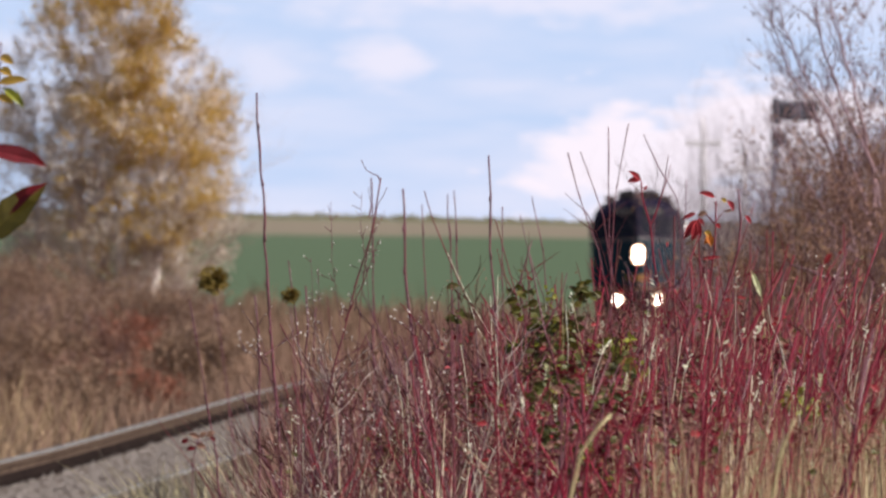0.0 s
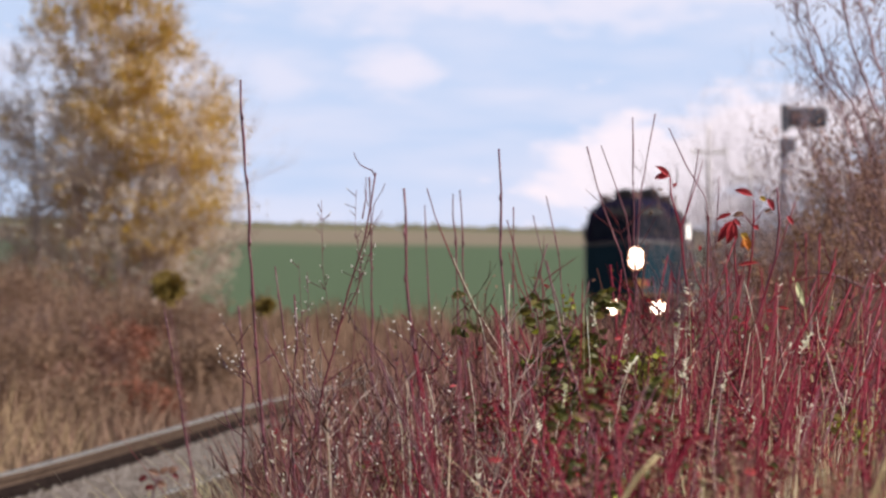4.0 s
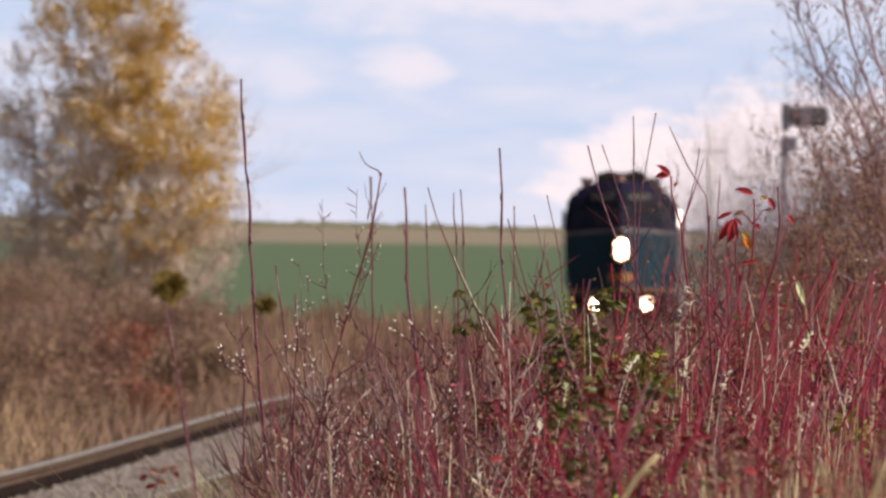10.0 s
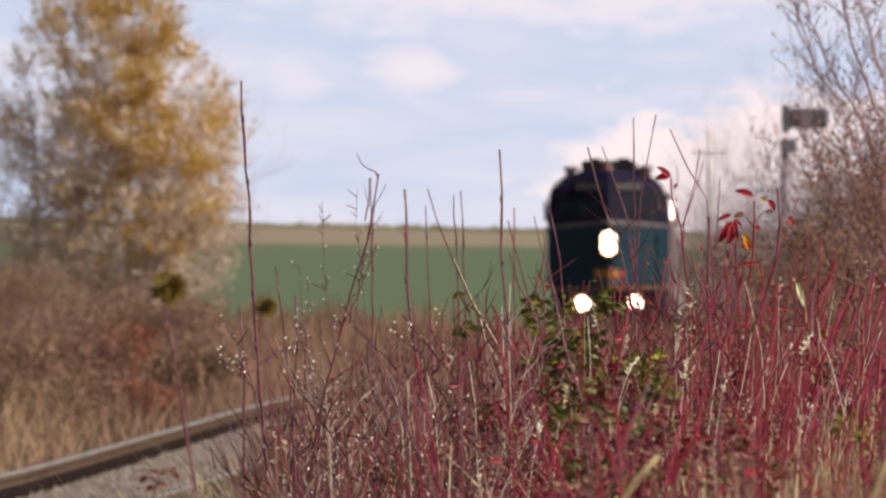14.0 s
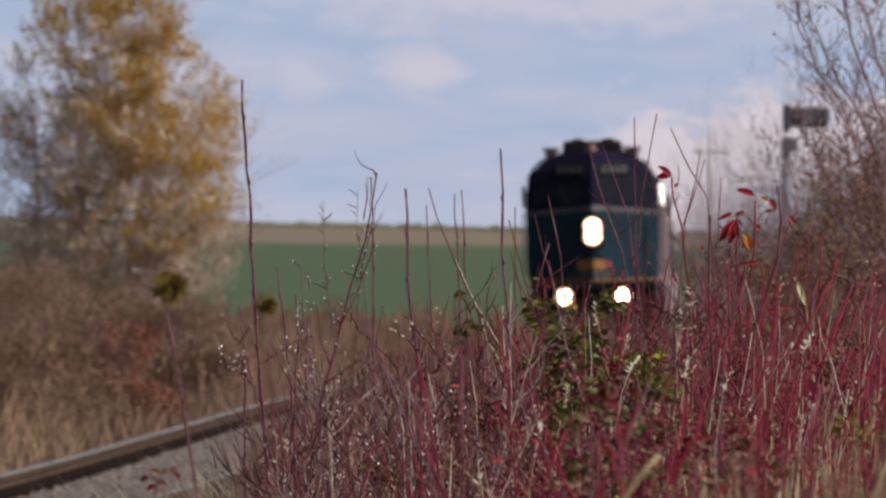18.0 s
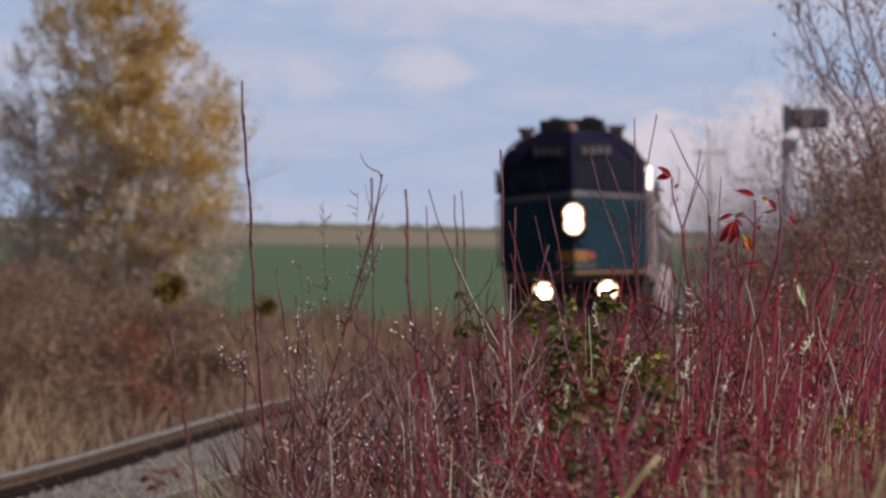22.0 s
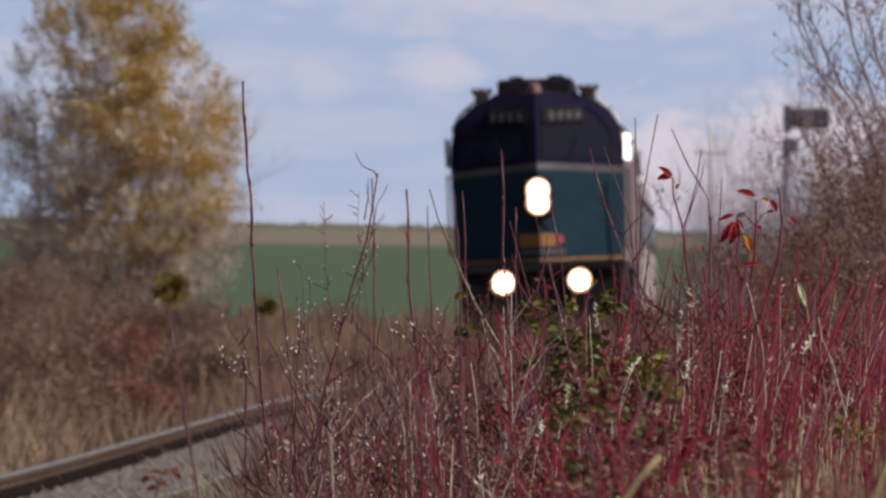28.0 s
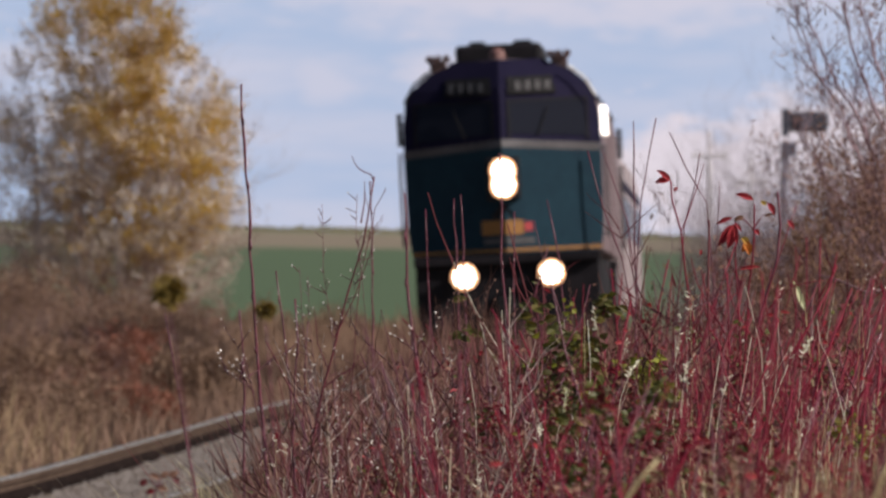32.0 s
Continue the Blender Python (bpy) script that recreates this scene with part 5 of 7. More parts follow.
blades("field_edge_weeds", 7000, field_edge, lambda r: r.triangular(0.5, 1.5, 0.9), 0.05, LEAF_DUN, "ragged dun weeds along the edge of the field", 56, 0.12)
blades("verge_weeds", 620, verge_edge, lambda r: r.triangular(0.6, 1.06, 0.85), 0.006, MAUVE, "dusty mauve weeds beside the rail", 63, 0.10)
blades("verge_weeds", 480, verge_edge, lambda r: r.triangular(0.6, 1.06, 0.85), 0.006, THATCH, "dark reddish brown weeds beside the rail", 64, 0.10)
blades("verge_weeds", 1100, fuzz_spot, lambda r: r.triangular(0.62, 1.03, 0.88), 0.010, DUN, "dun ragged weeds along the foot of the field", 51, 0.10)
blades("verge_weeds", 800, fuzz_spot, lambda r: r.triangular(0.62, 1.03, 0.88), 0.010, THATCH, "dark reddish ragged weeds along the foot of the field", 66, 0.10)
blades("verge_weeds", 700, fuzz_spot, lambda r: r.triangular(0.62, 1.03, 0.88), 0.008, MAUVE, "thin mauve weeds along the foot of the field", 52, 0.10)


def ballast_edge(rnd):
    """Low grass between the near rail and the thicket."""
    y, u = rnd.uniform(78, 110), rnd.uniform(-0.0165, -0.0050)
    top = 0.0086 - 0.226 * (u + 0.0093) - 0.0006 * noise.noise(Vector((u * 900, y * 0.1, 4.0)))
    return u * y, y, ground_z(u * y, y) - 0.02, max(0.12, 1.5 - top * y - ground_z(u * y, y))


blades("verge_grass", 2200, ballast_edge, lambda r: r.triangular(0.6, 1.15, 0.9), 0.009, GRASS_GREY, "low greyish dry grass at the ballast's edge", 54, 0.3)
blades("verge_grass", 500, ballast_edge, lambda r: r.triangular(0.6, 1.2, 0.95), 0.007, STRAW_GREEN, "low yellowish grass at the ballast's edge", 55, 0.3)


def dry_weeds():
    """Much-branched dry weeds that tangle among the straight stems."""
    rnd = random.Random(92)
    kinds = ((DARK_STEM, "dark red"), (RED_STEM, "crimson"), (PINK_STEM, "pinkish brown"), (THATCH, "brown"), (RED_STEM, "crimson"), (PALE_STEM, "bleached"))
    for k in range(112):
        y, u = rnd.uniform(43, 58), rnd.uniform(-0.50, 1.2)
        open_side = k >= 88   # thin ones on the open side of the thicket
        if open_side:
            u = rnd.uniform(-0.36, 0.10)
        x = u * y / 50
        tall = k % 7 == 0 and not open_side   # some rise clear of the thicket
        if tall:
            u = rnd.uniform(0.25, 0.8)
            x = u * y / 50
        m, word = kinds[rnd.choice((0, 2, 3, 3, 5)) if u < 0.15 else rnd.randrange(5)]
        h = crown_z(x, y) + (rnd.uniform(0.02, 0.15) if tall else rnd.uniform(-0.10, 0.11) if open_side else -rnd.uniform(-0.03, 0.30))
        weed = thing("dry_weed", (x, y, -0.02), "%s dry weed with many fine crooked branches" % word, "weed", "branching weeds in the thicket")
        s = Shape()
        lean = rnd.gauss(0.03, 0.10)
        pts = [Vector((lean * q * q * h + rnd.gauss(0, 0.008), rnd.gauss(0, 0.008), h * q)) for q in (0, 0.25, 0.5, 0.7, 0.85, 1.0)]
        s.tube(pts, [0.0036, 0.0034, 0.003, 0.0024, 0.0018, 0.001], 5)
        tips = []
        for _ in range(rnd.randint(7, 13)):
            q = rnd.uniform(0.5, 0.97)
            p = Vector((lean * q * q * h, 0, h * q))
            sg = rnd.choice((-1, 1))
            twigs(s, p, (sg * rnd.uniform(0.3, 1.2), rnd.gauss(0, 0.4), rnd.uniform(0.5, 1.2)), rnd.uniform(0.06, 0.20), 0.0017, 1, rnd, 0.6, 0.0, tips, 4, (1, 4))
        part("stem", s, m, weed)
        if rnd.random() < 0.5:
            hd = Shape()
            for p, e in tips:
                hd.chip(p, e + Vector((rnd.gauss(0, 0.5), 0, 0)), (0.2, -1, 0.1), rnd.uniform(0.005, 0.011), 0.004)
            tagged(part("seed_fluff", hd, BUD if rnd.random() < (0.12 if open_side else 0.10) and not tall else LEAF_BROWN, weed), kind="stuff")


dry_weeds()


def straw_tufts():
    """Blurred pale tufts that stand low on the near side."""
    rnd = random.Random(95)
    for k in range(6):
        y, u = rnd.uniform(39, 58), rnd.choice((rnd.uniform(-0.45, 0.0), rnd.uniform(0.7, 1.25)))
        x = u * y / 50
        h = crown_z(x, y) - rnd.uniform(0.14, 0.38)
        tuft = thing("grass_tuft", (x, y, -0.02), "pale bleached tuft of dry grass", "grass", "bleached grass tufts")
        s = Shape()
        for _ in range(8):
            bx, top = rnd.gauss(0, 0.012), h * rnd.uniform(0.8, 1.03)
            lean, w = rnd.gauss(0, 0.035), rnd.uniform(0.0015, 0.003)
            pts = [Vector((bx + lean * q * q, rnd.gauss(0, 0.01), top * q)) for q in (0, 0.4, 0.7, 0.9, 1.0)]
            s.tube(pts, [w, w, w * 0.9, w * 0.8, w * 0.2], 4, cap=False)
        part("tuft", s, STRAW, tuft)


straw_tufts()


def seed_grass():
    """Single tall grass stems with a feathery pale head."""
    rnd = random.Random(91)
    for k in range(118):
        y, u = rnd.uniform(42, 51), rnd.uniform(-0.45, 1.35)
        x = u * y / 50
        h = crown_z(x, y) - rnd.uniform(0.0, 0.40)
        tuft = thing("seeding_grass", (x, y, -0.02), "pale dry grass stem with a feathery seed head" if k % 5 < 2 else "thin bright straw stem bending in the thicket", "grass", "seeding grass stems")
        lean = rnd.gauss(0.03, 0.10)
        kink = [0.0]
        for _ in range(10):
            kink.append(kink[-1] + rnd.gauss(0, 0.006))
        pts = [Vector((lean * h * (q / 10) ** 2 + kink[q], 0, h * q / 10)) for q in range(11)]
        s, thick = Shape(), rnd.uniform(0.0009, 0.0017)
        s.tube(pts, [thick * (1.1 - 0.08 * q) for q in range(11)], 5)
        part("stem", s, STRAW_GREEN if k % 2 else STRAW_GLINT, tuft)
        if k % 5 > 1:
            continue
        hd = Shape()
        ln = rnd.uniform(0.06, 0.12)
        for i in range(rnd.randint(4, 9)):
            q = rnd.random()
            p = pts[-1] + Vector((lean * 0.3, 0, 1)) * (ln * (0.35 - q))
            sg = rnd.choice((-1, 1))
            hd.leaf(p, (sg * rnd.uniform(0.1, 1.3), rnd.gauss(0, 0.4), rnd.uniform(0.4, 1)), (0.2, -1, 0.1), rnd.uniform(0.006, 0.017), 0.0022)
        part("seed_head", hd, STRAW_GLINT, tuft)


seed_grass()


def thicket():
    rnd = random.Random(41)
    for i in range(20):
        y = rnd.uniform(45, 64)
        u = rnd.triangular(0.12, 1.15, 0.6)
        green = 0.3 if 0.2 < u < 0.62 else 0.04
        dogwood(u * y / 50, y, 400 + i, "crimson stemmed dogwood clump with a few leaves", RED_STEM, 8, 0.03, green)
    for i, u in enumerate((0.57, 0.60, 0.63, 0.645, 0.68, 0.70, 0.735, 0.77, 0.79, 0.88, 0.93, 1.02, 1.06, 1.10, 1.19, 1.24, 1.31, 0.42, 0.24, 0.30, 0.36, 0.39, 0.49)):
        y = rnd.uniform(28, 33) if i % 2 else rnd.uniform(40, 47)
        dogwood(u * y / 50, y, 600 + i, "crimson stemmed dogwood clump at the thicket's near edge", RED_STEM, 5, 0.05, 0.03, rnd.uniform(0.90, 1.0))
    for i, u in enumerate((-0.12, -0.02, 0.09, 0.16, 0.33, 0.46, 0.52)):
        y = rnd.uniform(40, 47) if i % 2 else rnd.uniform(29, 33)
        dogwood(u * y / 50, y, 700 + i, "low crimson stemmed dogwood clump in front of the weeds", RED_STEM, 4, 0.05, 0.08, rnd.uniform(0.84, 0.94))
    for i in range(13):
        y = rnd.uniform(46, 56)
        u = rnd.uniform(0.30, 0.62)
        dogwood(u * y / 50, y, 800 + i, "slender crimson stems rising above the thicket", RED_STEM if i % 2 else PINK_STEM, 3, 0.06, 0.02, 1.065)
    for i in range(22):
        y = rnd.uniform(46, 62)
        u = rnd.uniform(-0.42, 0.25)
        dogwood(u * y / 50, y, 500 + i, "thin purplish brown weed clump gone to seed", PINK_STEM if i % 2 else DARK_STEM, 6, 0.05, 0.03, 0.98)


def leaf_scatter(name, count, u0, u1, drop, material, label, seed, lo, hi):
    """Loose leaves caught in the thicket, thickest below its crown."""
    rnd, s = random.Random(seed), Shape()
    for _ in range(count):
        y, u = rnd.uniform(45, 64), rnd.triangular(u0, u1, (u0 + u1) / 2)
        x = u * y / 50
        z = crown_z(x, y) - rnd.triangular(-0.04, drop, 0.14)
        s.leaf((x, y, z), (rnd.gauss(0, 1), rnd.gauss(0, 0.6), rnd.gauss(-0.2, 0.6)), (rnd.gauss(0, 0.6), -1, rnd.gauss(0.2, 0.6)), rnd.uniform(lo, hi), rnd.uniform(lo, hi) * 0.5)
    tagged(part(name, s, material), label, "leaves", kind="stuff")


def leaf_clusters(name, spots, each, reach, material, label, seed, lo, hi, tall=1.2, wide=0.55):
    rnd, s = random.Random(seed), Shape()
    for x, y, z in spots:
        for _ in range(each):
            p = (x + rnd.gauss(0, reach), y + rnd.gauss(0, 0.5), z + rnd.gauss(0, reach * tall))
            s.leaf(p, (rnd.gauss(0, 1), rnd.gauss(0, 0.6), rnd.gauss(-0.2, 0.6)), (rnd.gauss(0, 0.6), -1, rnd.gauss(0.2, 0.6)), rnd.uniform(lo, hi), rnd.uniform(lo, hi) * wide)
    tagged(part(name, s, material), label, "leaves", kind="stuff")


leaf_scatter("red_leaves", 80, -0.1, 1.4, 0.55, LEAF_RED, "dull red leaves caught among the stems", 43, 0.010, 0.028)
leaf_scatter("brown_leaves", 360, -0.7, 1.4, 0.55, LEAF_BROWN, "curled brown leaves caught among the stems", 44, 0.008, 0.022)


def bramble(name, count, u0, u1, z0, z1, material, label, seed, lo, hi, y0=44.5, y1=52):
    """Leaves of the bramble, bunched on arching canes."""
    rnd, spots = random.Random(seed), []
    for _ in range(count):
        y, u = rnd.uniform(y0, y1), rnd.triangular(u0, u1, (u0 + u1) / 2)
        spots.append((u * y / 50, y, 1.5 + (rnd.uniform(z0, z1) - 1.5) * y / 50))
    leaf_clusters(name, spots, 16, 0.011, material, label, seed + 1, lo, hi, 4.5, 0.4)


def bramble_bush(x, y, wide, top, canes, each, kinds, label, seed, lo=0.016, hi=0.032):
    """Arching canes from one foot, set with leaves that thin out towards the ground."""
    rnd = random.Random(seed)
    bush = thing("bramble", (x, y, -0.03), label, "shrub", "leafy brambles in the thicket")
    made = [Shape() for _ in kinds]
    for c in range(canes):
        px, h = rnd.gauss(0, wide * 1.35), top * rnd.uniform(0.78, 1.0)
        py = rnd.gauss(0, 0.25)
        path = [Vector((px * q ** 1.5 + rnd.gauss(0, 0.006), py * q, h * math.sin(q * 1.75) / math.sin(1.5708))) for q in (0, 0.25, 0.45, 0.6, 0.72, 0.84, 0.92, 1.0)]
        cane = Shape()
        cane.tube(path, [0.0036, 0.0034, 0.003, 0.0027, 0.0024, 0.002, 0.0016, 0.001], 5)
        part("cane", cane, WINE_STEM, bush)
        for _ in range(each):
            q = 1 - abs(rnd.gauss(0, 0.26))
            if q < 0.3:
                continue
            k = min(int(q * 7), 6)
            p = path[k].lerp(path[k + 1], q * 7 - k) + Vector((rnd.gauss(0, 0.012), rnd.gauss(0, 0.02), rnd.gauss(0, 0.012)))
            n = rnd.choices(range(len(kinds)), [w for _, w, _ in kinds])[0]
            ln = rnd.uniform(lo, hi)
            made[n].leaf(p, (rnd.choice((-1, 1)) * rnd.uniform(0.3, 1), rnd.gauss(0, 0.4), rnd.uniform(-0.8, 0.5)), (rnd.gauss(0, 0.5), -1, rnd.gauss(0.4, 0.5)), ln, ln * rnd.uniform(0.5, 0.7), 0.3)
    for s, (m, _, word) in zip(made, kinds):
        if s.v:
            tagged(part("leaves", s, m, bush, word), kind="stuff")


# the few lime leaves stand for sunlit ones among the dark olive
GREENS = ((LEAF_GREEN, 6, "dark olive leaves"), (LEAF_OLIVE, 4, "dull olive leaves"), (LEAF_LIME, 0.45, "yellow green leaves"))
WINES = ((LEAF_WINE, 5, "dark wine red leaves"), (LEAF_BROWN, 2, "withered brown leaves"), (LEAF_GREEN, 1, "dark olive leaves"))
BROWNS = ((LEAF_BROWN, 4, "withered brown leaves"), (LEAF_WINE, 3, "dark wine red leaves"), (LEAF_OLIVE, 1.5, "dull olive leaves"))
bramble_bush(0.255, 47.0, 0.020, 1.575, 4, 12, GREENS, "tall bramble canes with a few dark olive leaves", 207, 0.020, 0.036)
bramble_bush(0.300, 47.2, 0.042, 1.545, 11, 40, GREENS, "leafy bramble with dark olive leaves rising above the thicket", 181)
bramble_bush(0.375, 46.4, 0.055, 1.47, 9, 44, GREENS, "leafy bramble with olive leaves among crimson stems", 182)
bramble_bush(0.33, 48.0, 0.06, 1.42, 9, 50, WINES, "bramble with dark wine red leaves", 183)
bramble_bush(0.220, 32.3, 0.065, 1.370, 8, 40, WINES, "dense bramble with dark wine red leaves nearer the camera", 201, 0.012, 0.024)
bramble_bush(0.274, 33.0, 0.056, 1.405, 8, 36, GREENS, "dense bramble with dark olive leaves nearer the camera", 202, 0.012, 0.024)
bramble_bush(0.330, 33.7, 0.066, 1.335, 8, 40, WINES, "dense bramble with wine red and brown leaves nearer the camera", 203, 0.012, 0.024)
bramble_bush(0.161, 32.3, 0.040, 1.291, 6, 44, WINES, "low bramble with dark wine red leaves nearer the camera", 204, 0.010, 0.022)
bramble_bush(0.471, 33.0, 0.047, 1.311, 6, 44, WINES, "low bramble with wine red leaves before the red stems", 205, 0.010, 0.022)
bramble_bush(0.789, 33.7, 0.056, 1.339, 6, 44, BROWNS, "low bramble with withered brown leaves", 206, 0.010, 0.022)
bramble_bush(0.485, 46.8, 0.035, 1.40, 5, 26, ((LEAF_OLIVE, 4, "dull olive leaves"), (LEAF_LIME, 3, "yellow green leaves")), "bramble with yellowish olive leaves among crimson stems", 184)
bramble_bush(0.50, 48.5, 0.05, 1.34, 5, 26, WINES, "bramble with dark wine red and brown leaves", 185)
bramble_bush(0.18, 49.0, 0.05, 1.34, 5, 24, WINES, "low bramble with dark wine red leaves", 186)
for k, (bx, by, bt) in enumerate(((0.40, 45.5, 1.24), (0.62, 47.0, 1.30), (0.72, 50.0, 1.36), (0.10, 47.5, 1.18), (0.85, 46.5, 1.25), (-0.05, 50.5, 1.20), (0.55, 52.0, 1.40), (1.02, 48.5, 1.34))):
    bramble_bush(bx, by, 0.07, bt, 5, 40, WINES if k % 3 else BROWNS, "low bramble with small wine red leaves" if k % 3 else "low bramble with small withered leaves", 190 + k, 0.008, 0.018)
# pale rose and dark wine bushes, added as lit and shaded patches
ROSES = ((LEAF_ROSE, 5, "dusty rose withered leaves"), (LEAF_BROWN, 2, "withered brown leaves"), (LEAF_WINE, 1.5, "dark wine red leaves"))
for k, (bx, by, bt, kind) in enumerate(((0.13, 46.0, 1.27, ROSES), (0.30, 39.5, 1.17, ROSES), (0.42, 44.5, 1.30, WINES), (0.25, 44.0, 1.32, WINES), (0.36, 44.8, 1.38, WINES), (0.20, 45.0, 1.30, BROWNS), (0.78, 42.5, 1.22, ROSES), (1.12, 43.0, 1.26, BROWNS), (1.22, 46.0, 1.36, ROSES), (0.02, 44.0, 1.12, ROSES), (-0.12, 47.0, 1.14, BROWNS))):
    bramble_bush(bx, by, 0.075, bt, 6, 56, kind, {ROSES: "low bush of dusty rose withered leaves", WINES: "dense bush of wine red leaves", BROWNS: "low bush of withered brown leaves"}[kind], 220 + k, 0.007, 0.016)
# dark leaves here stand in for the thicket's shaded interior
for k, (bx, by, bt, kind) in enumerate(((0.88, 49.0, 1.40, WINES), (0.97, 50.0, 1.43, WINES), (1.06, 49.0, 1.41, BROWNS), (0.80, 50.5, 1.42, WINES), (1.02, 34.0, 1.30, WINES), (0.62, 44.0, 1.30, WINES))):
    bramble_bush(bx * by / 50, by, 0.07, bt, 6, 50, kind, "bramble with dusky wine red leaves behind the red stems" if kind is WINES else "bramble with withered brown leaves behind the red stems", 240 + k, 0.010, 0.020)
# wine and brown ones added as a dark, shade-like backdrop behind the straw
for k, (bx, by, bt, kind) in enumerate(((0.903, 51.0, 1.424, WINES), (1.024, 50.0, 1.439, BROWNS), (0.697, 51.0, 1.367, WINES), (0.454, 50.0, 1.383, WINES), (0.587, 52.0, 1.306, WINES), (0.788, 50.0, 1.370, BROWNS), (0.993, 52.0, 1.379, WINES), (0.201, 32.0, 1.305, ROSES), (0.488, 31.0, 1.298, ROSES), (0.600, 31.0, 1.298, ROSES))):
    bramble_bush(bx, by, 0.0016 * by, bt, 6, 46, kind, {WINES: "bramble with dark wine red leaves among thick red stems", BROWNS: "bramble with withered brown leaves among thick red stems", ROSES: "low bush of dusty rose leaves among thick red stems"}[kind], 260 + k, 0.00025 * by, 0.00050 * by)
bramble_bush(0.96, 45.5, 0.05, 1.36, 4, 18, ((LEAF_OLIVE, 4, "dull olive leaves"), (LEAF_LIME, 2, "yellow green leaves")), "thin bramble with olive leaves", 187)
bramble("wine_leaves", 12, -0.3, 1.2, 1.0, 1.34, LEAF_WINE, "dark wine red leaves deep in the thicket", 149, 0.009, 0.024)
leaf_clusters("lime_leaves", [(0.4984, 47.00, 1.3692), (0.4853, 47.00, 1.2907), (0.5075, 47.00, 1.2619), (0.3420, 48.00, 1.2595), (0.5557, 48.00, 1.2729), (0.8450, 47.00, 1.2122), (0.9235, 47.00, 1.2057), (0.9955, 47.00, 1.1991), (0.4021, 48.00, 1.3397), (0.2956, 47.00, 1.4738)], 9, 0.010, LEAF_LIME, "yellow green leaves among the stems", 46, 0.010, 0.024)
leaf_scatter("green_leaves", 160, -0.6, 1.4, 0.5, LEAF_GREEN, "scattered olive green leaves in the thicket", 47, 0.008, 0.020)
thicket()

# single stalks that stand out against the sky and the field
stalk([(-0.5167, 52.00, 2.0500), (-0.5051, 52.00, 1.8184), (-0.4877, 52.00, 1.5000), (-0.4718, 52.00, 1.3263), (-0.4602, 52.00, 1.1816)], 0.0068, nodes=1)
stalk([(0.1392, 50.00, 1.8590), (0.1447, 50.00, 1.7505), (0.1475, 50.00, 1.5974), (0.1559, 50.00, 1.4443), (0.1628, 50.00, 1.3330), (0.1698, 50.00, 1.1660)], 0.0064, nodes=1)
stalk([(-0.1173, 62.00, 1.8244), (-0.1122, 62.00, 1.6208), (-0.1018, 62.00, 1.4310), (-0.0794, 62.00, 1.2757), (-0.0587, 62.00, 1.0859)], 0.0088, nodes=1)
leaner = stalk([(-0.0361, 48.00, 1.7512), (-0.0160, 48.00, 1.6803), (0.0214, 48.00, 1.5868), (0.0748, 48.00, 1.4733), (0.1336, 48.00, 1.3718)], 0.0034, PINK_STEM, nodes=1)
seedy = stalk([(-0.1465, 47.00, 1.7812), (-0.1753, 47.00, 1.6243), (-0.2250, 47.00, 1.4477), (-0.2695, 47.00, 1.2907), (-0.3126, 47.00, 1.0552)], 0.0050, WINE_STEM, "seeding_weed", "branching reddish weed with tiny pale seed heads",
              twig_list=([(-0.1478, 47.00, 1.7721), (-0.1544, 47.00, 1.7865), (-0.1687, 47.00, 1.7917), (-0.1818, 47.00, 1.7996), (-0.1910, 47.00, 1.8126), (-0.1975, 47.00, 1.8296)], [(-0.2407, 47.00, 1.4084), (-0.1949, 47.00, 1.5000), (-0.1517, 47.00, 1.6177)], [(-0.2695, 47.00, 1.2907), (-0.2276, 47.00, 1.3234), (-0.1687, 47.00, 1.3561)], [(-0.1779, 47.00, 1.6733), (-0.1687, 47.00, 1.7257), (-0.1687, 47.00, 1.7714)], [(-0.2538, 47.00, 1.3299), (-0.2799, 47.00, 1.3954), (-0.2865, 47.00, 1.4738)], [(-0.2930, 47.00, 1.1861), (-0.2407, 47.00, 1.2645), (-0.1622, 47.00, 1.4084)]))
add_buds(seedy, ([(-0.1465, 47.00, 1.6831), (-0.2250, 47.00, 1.4477), (-0.2930, 47.00, 1.1337)], [(-0.2407, 47.00, 1.4084), (-0.1517, 47.00, 1.6177)], [(-0.2695, 47.00, 1.2907), (-0.1687, 47.00, 1.3561)]), 55, 0.0036, 51)
stalk([(-0.1327, 47.20, 1.7581), (-0.1419, 47.20, 1.7371), (-0.1576, 47.20, 1.7109), (-0.1629, 47.20, 1.6741), (-0.1891, 47.20, 1.5690), (-0.2023, 47.20, 1.4508)], 0.0022, WINE_STEM, "seeding_weed", "fine reddish weed with thin curved twigs", twig_list=([(-0.1707, 47.20, 1.7056), (-0.1786, 47.20, 1.7292), (-0.1826, 47.20, 1.7581)], [(-0.1629, 47.20, 1.6609), (-0.1484, 47.20, 1.6806), (-0.1392, 47.20, 1.6964)], [(-0.1734, 47.20, 1.6347), (-0.1524, 47.20, 1.6662), (-0.1379, 47.20, 1.6872)]))
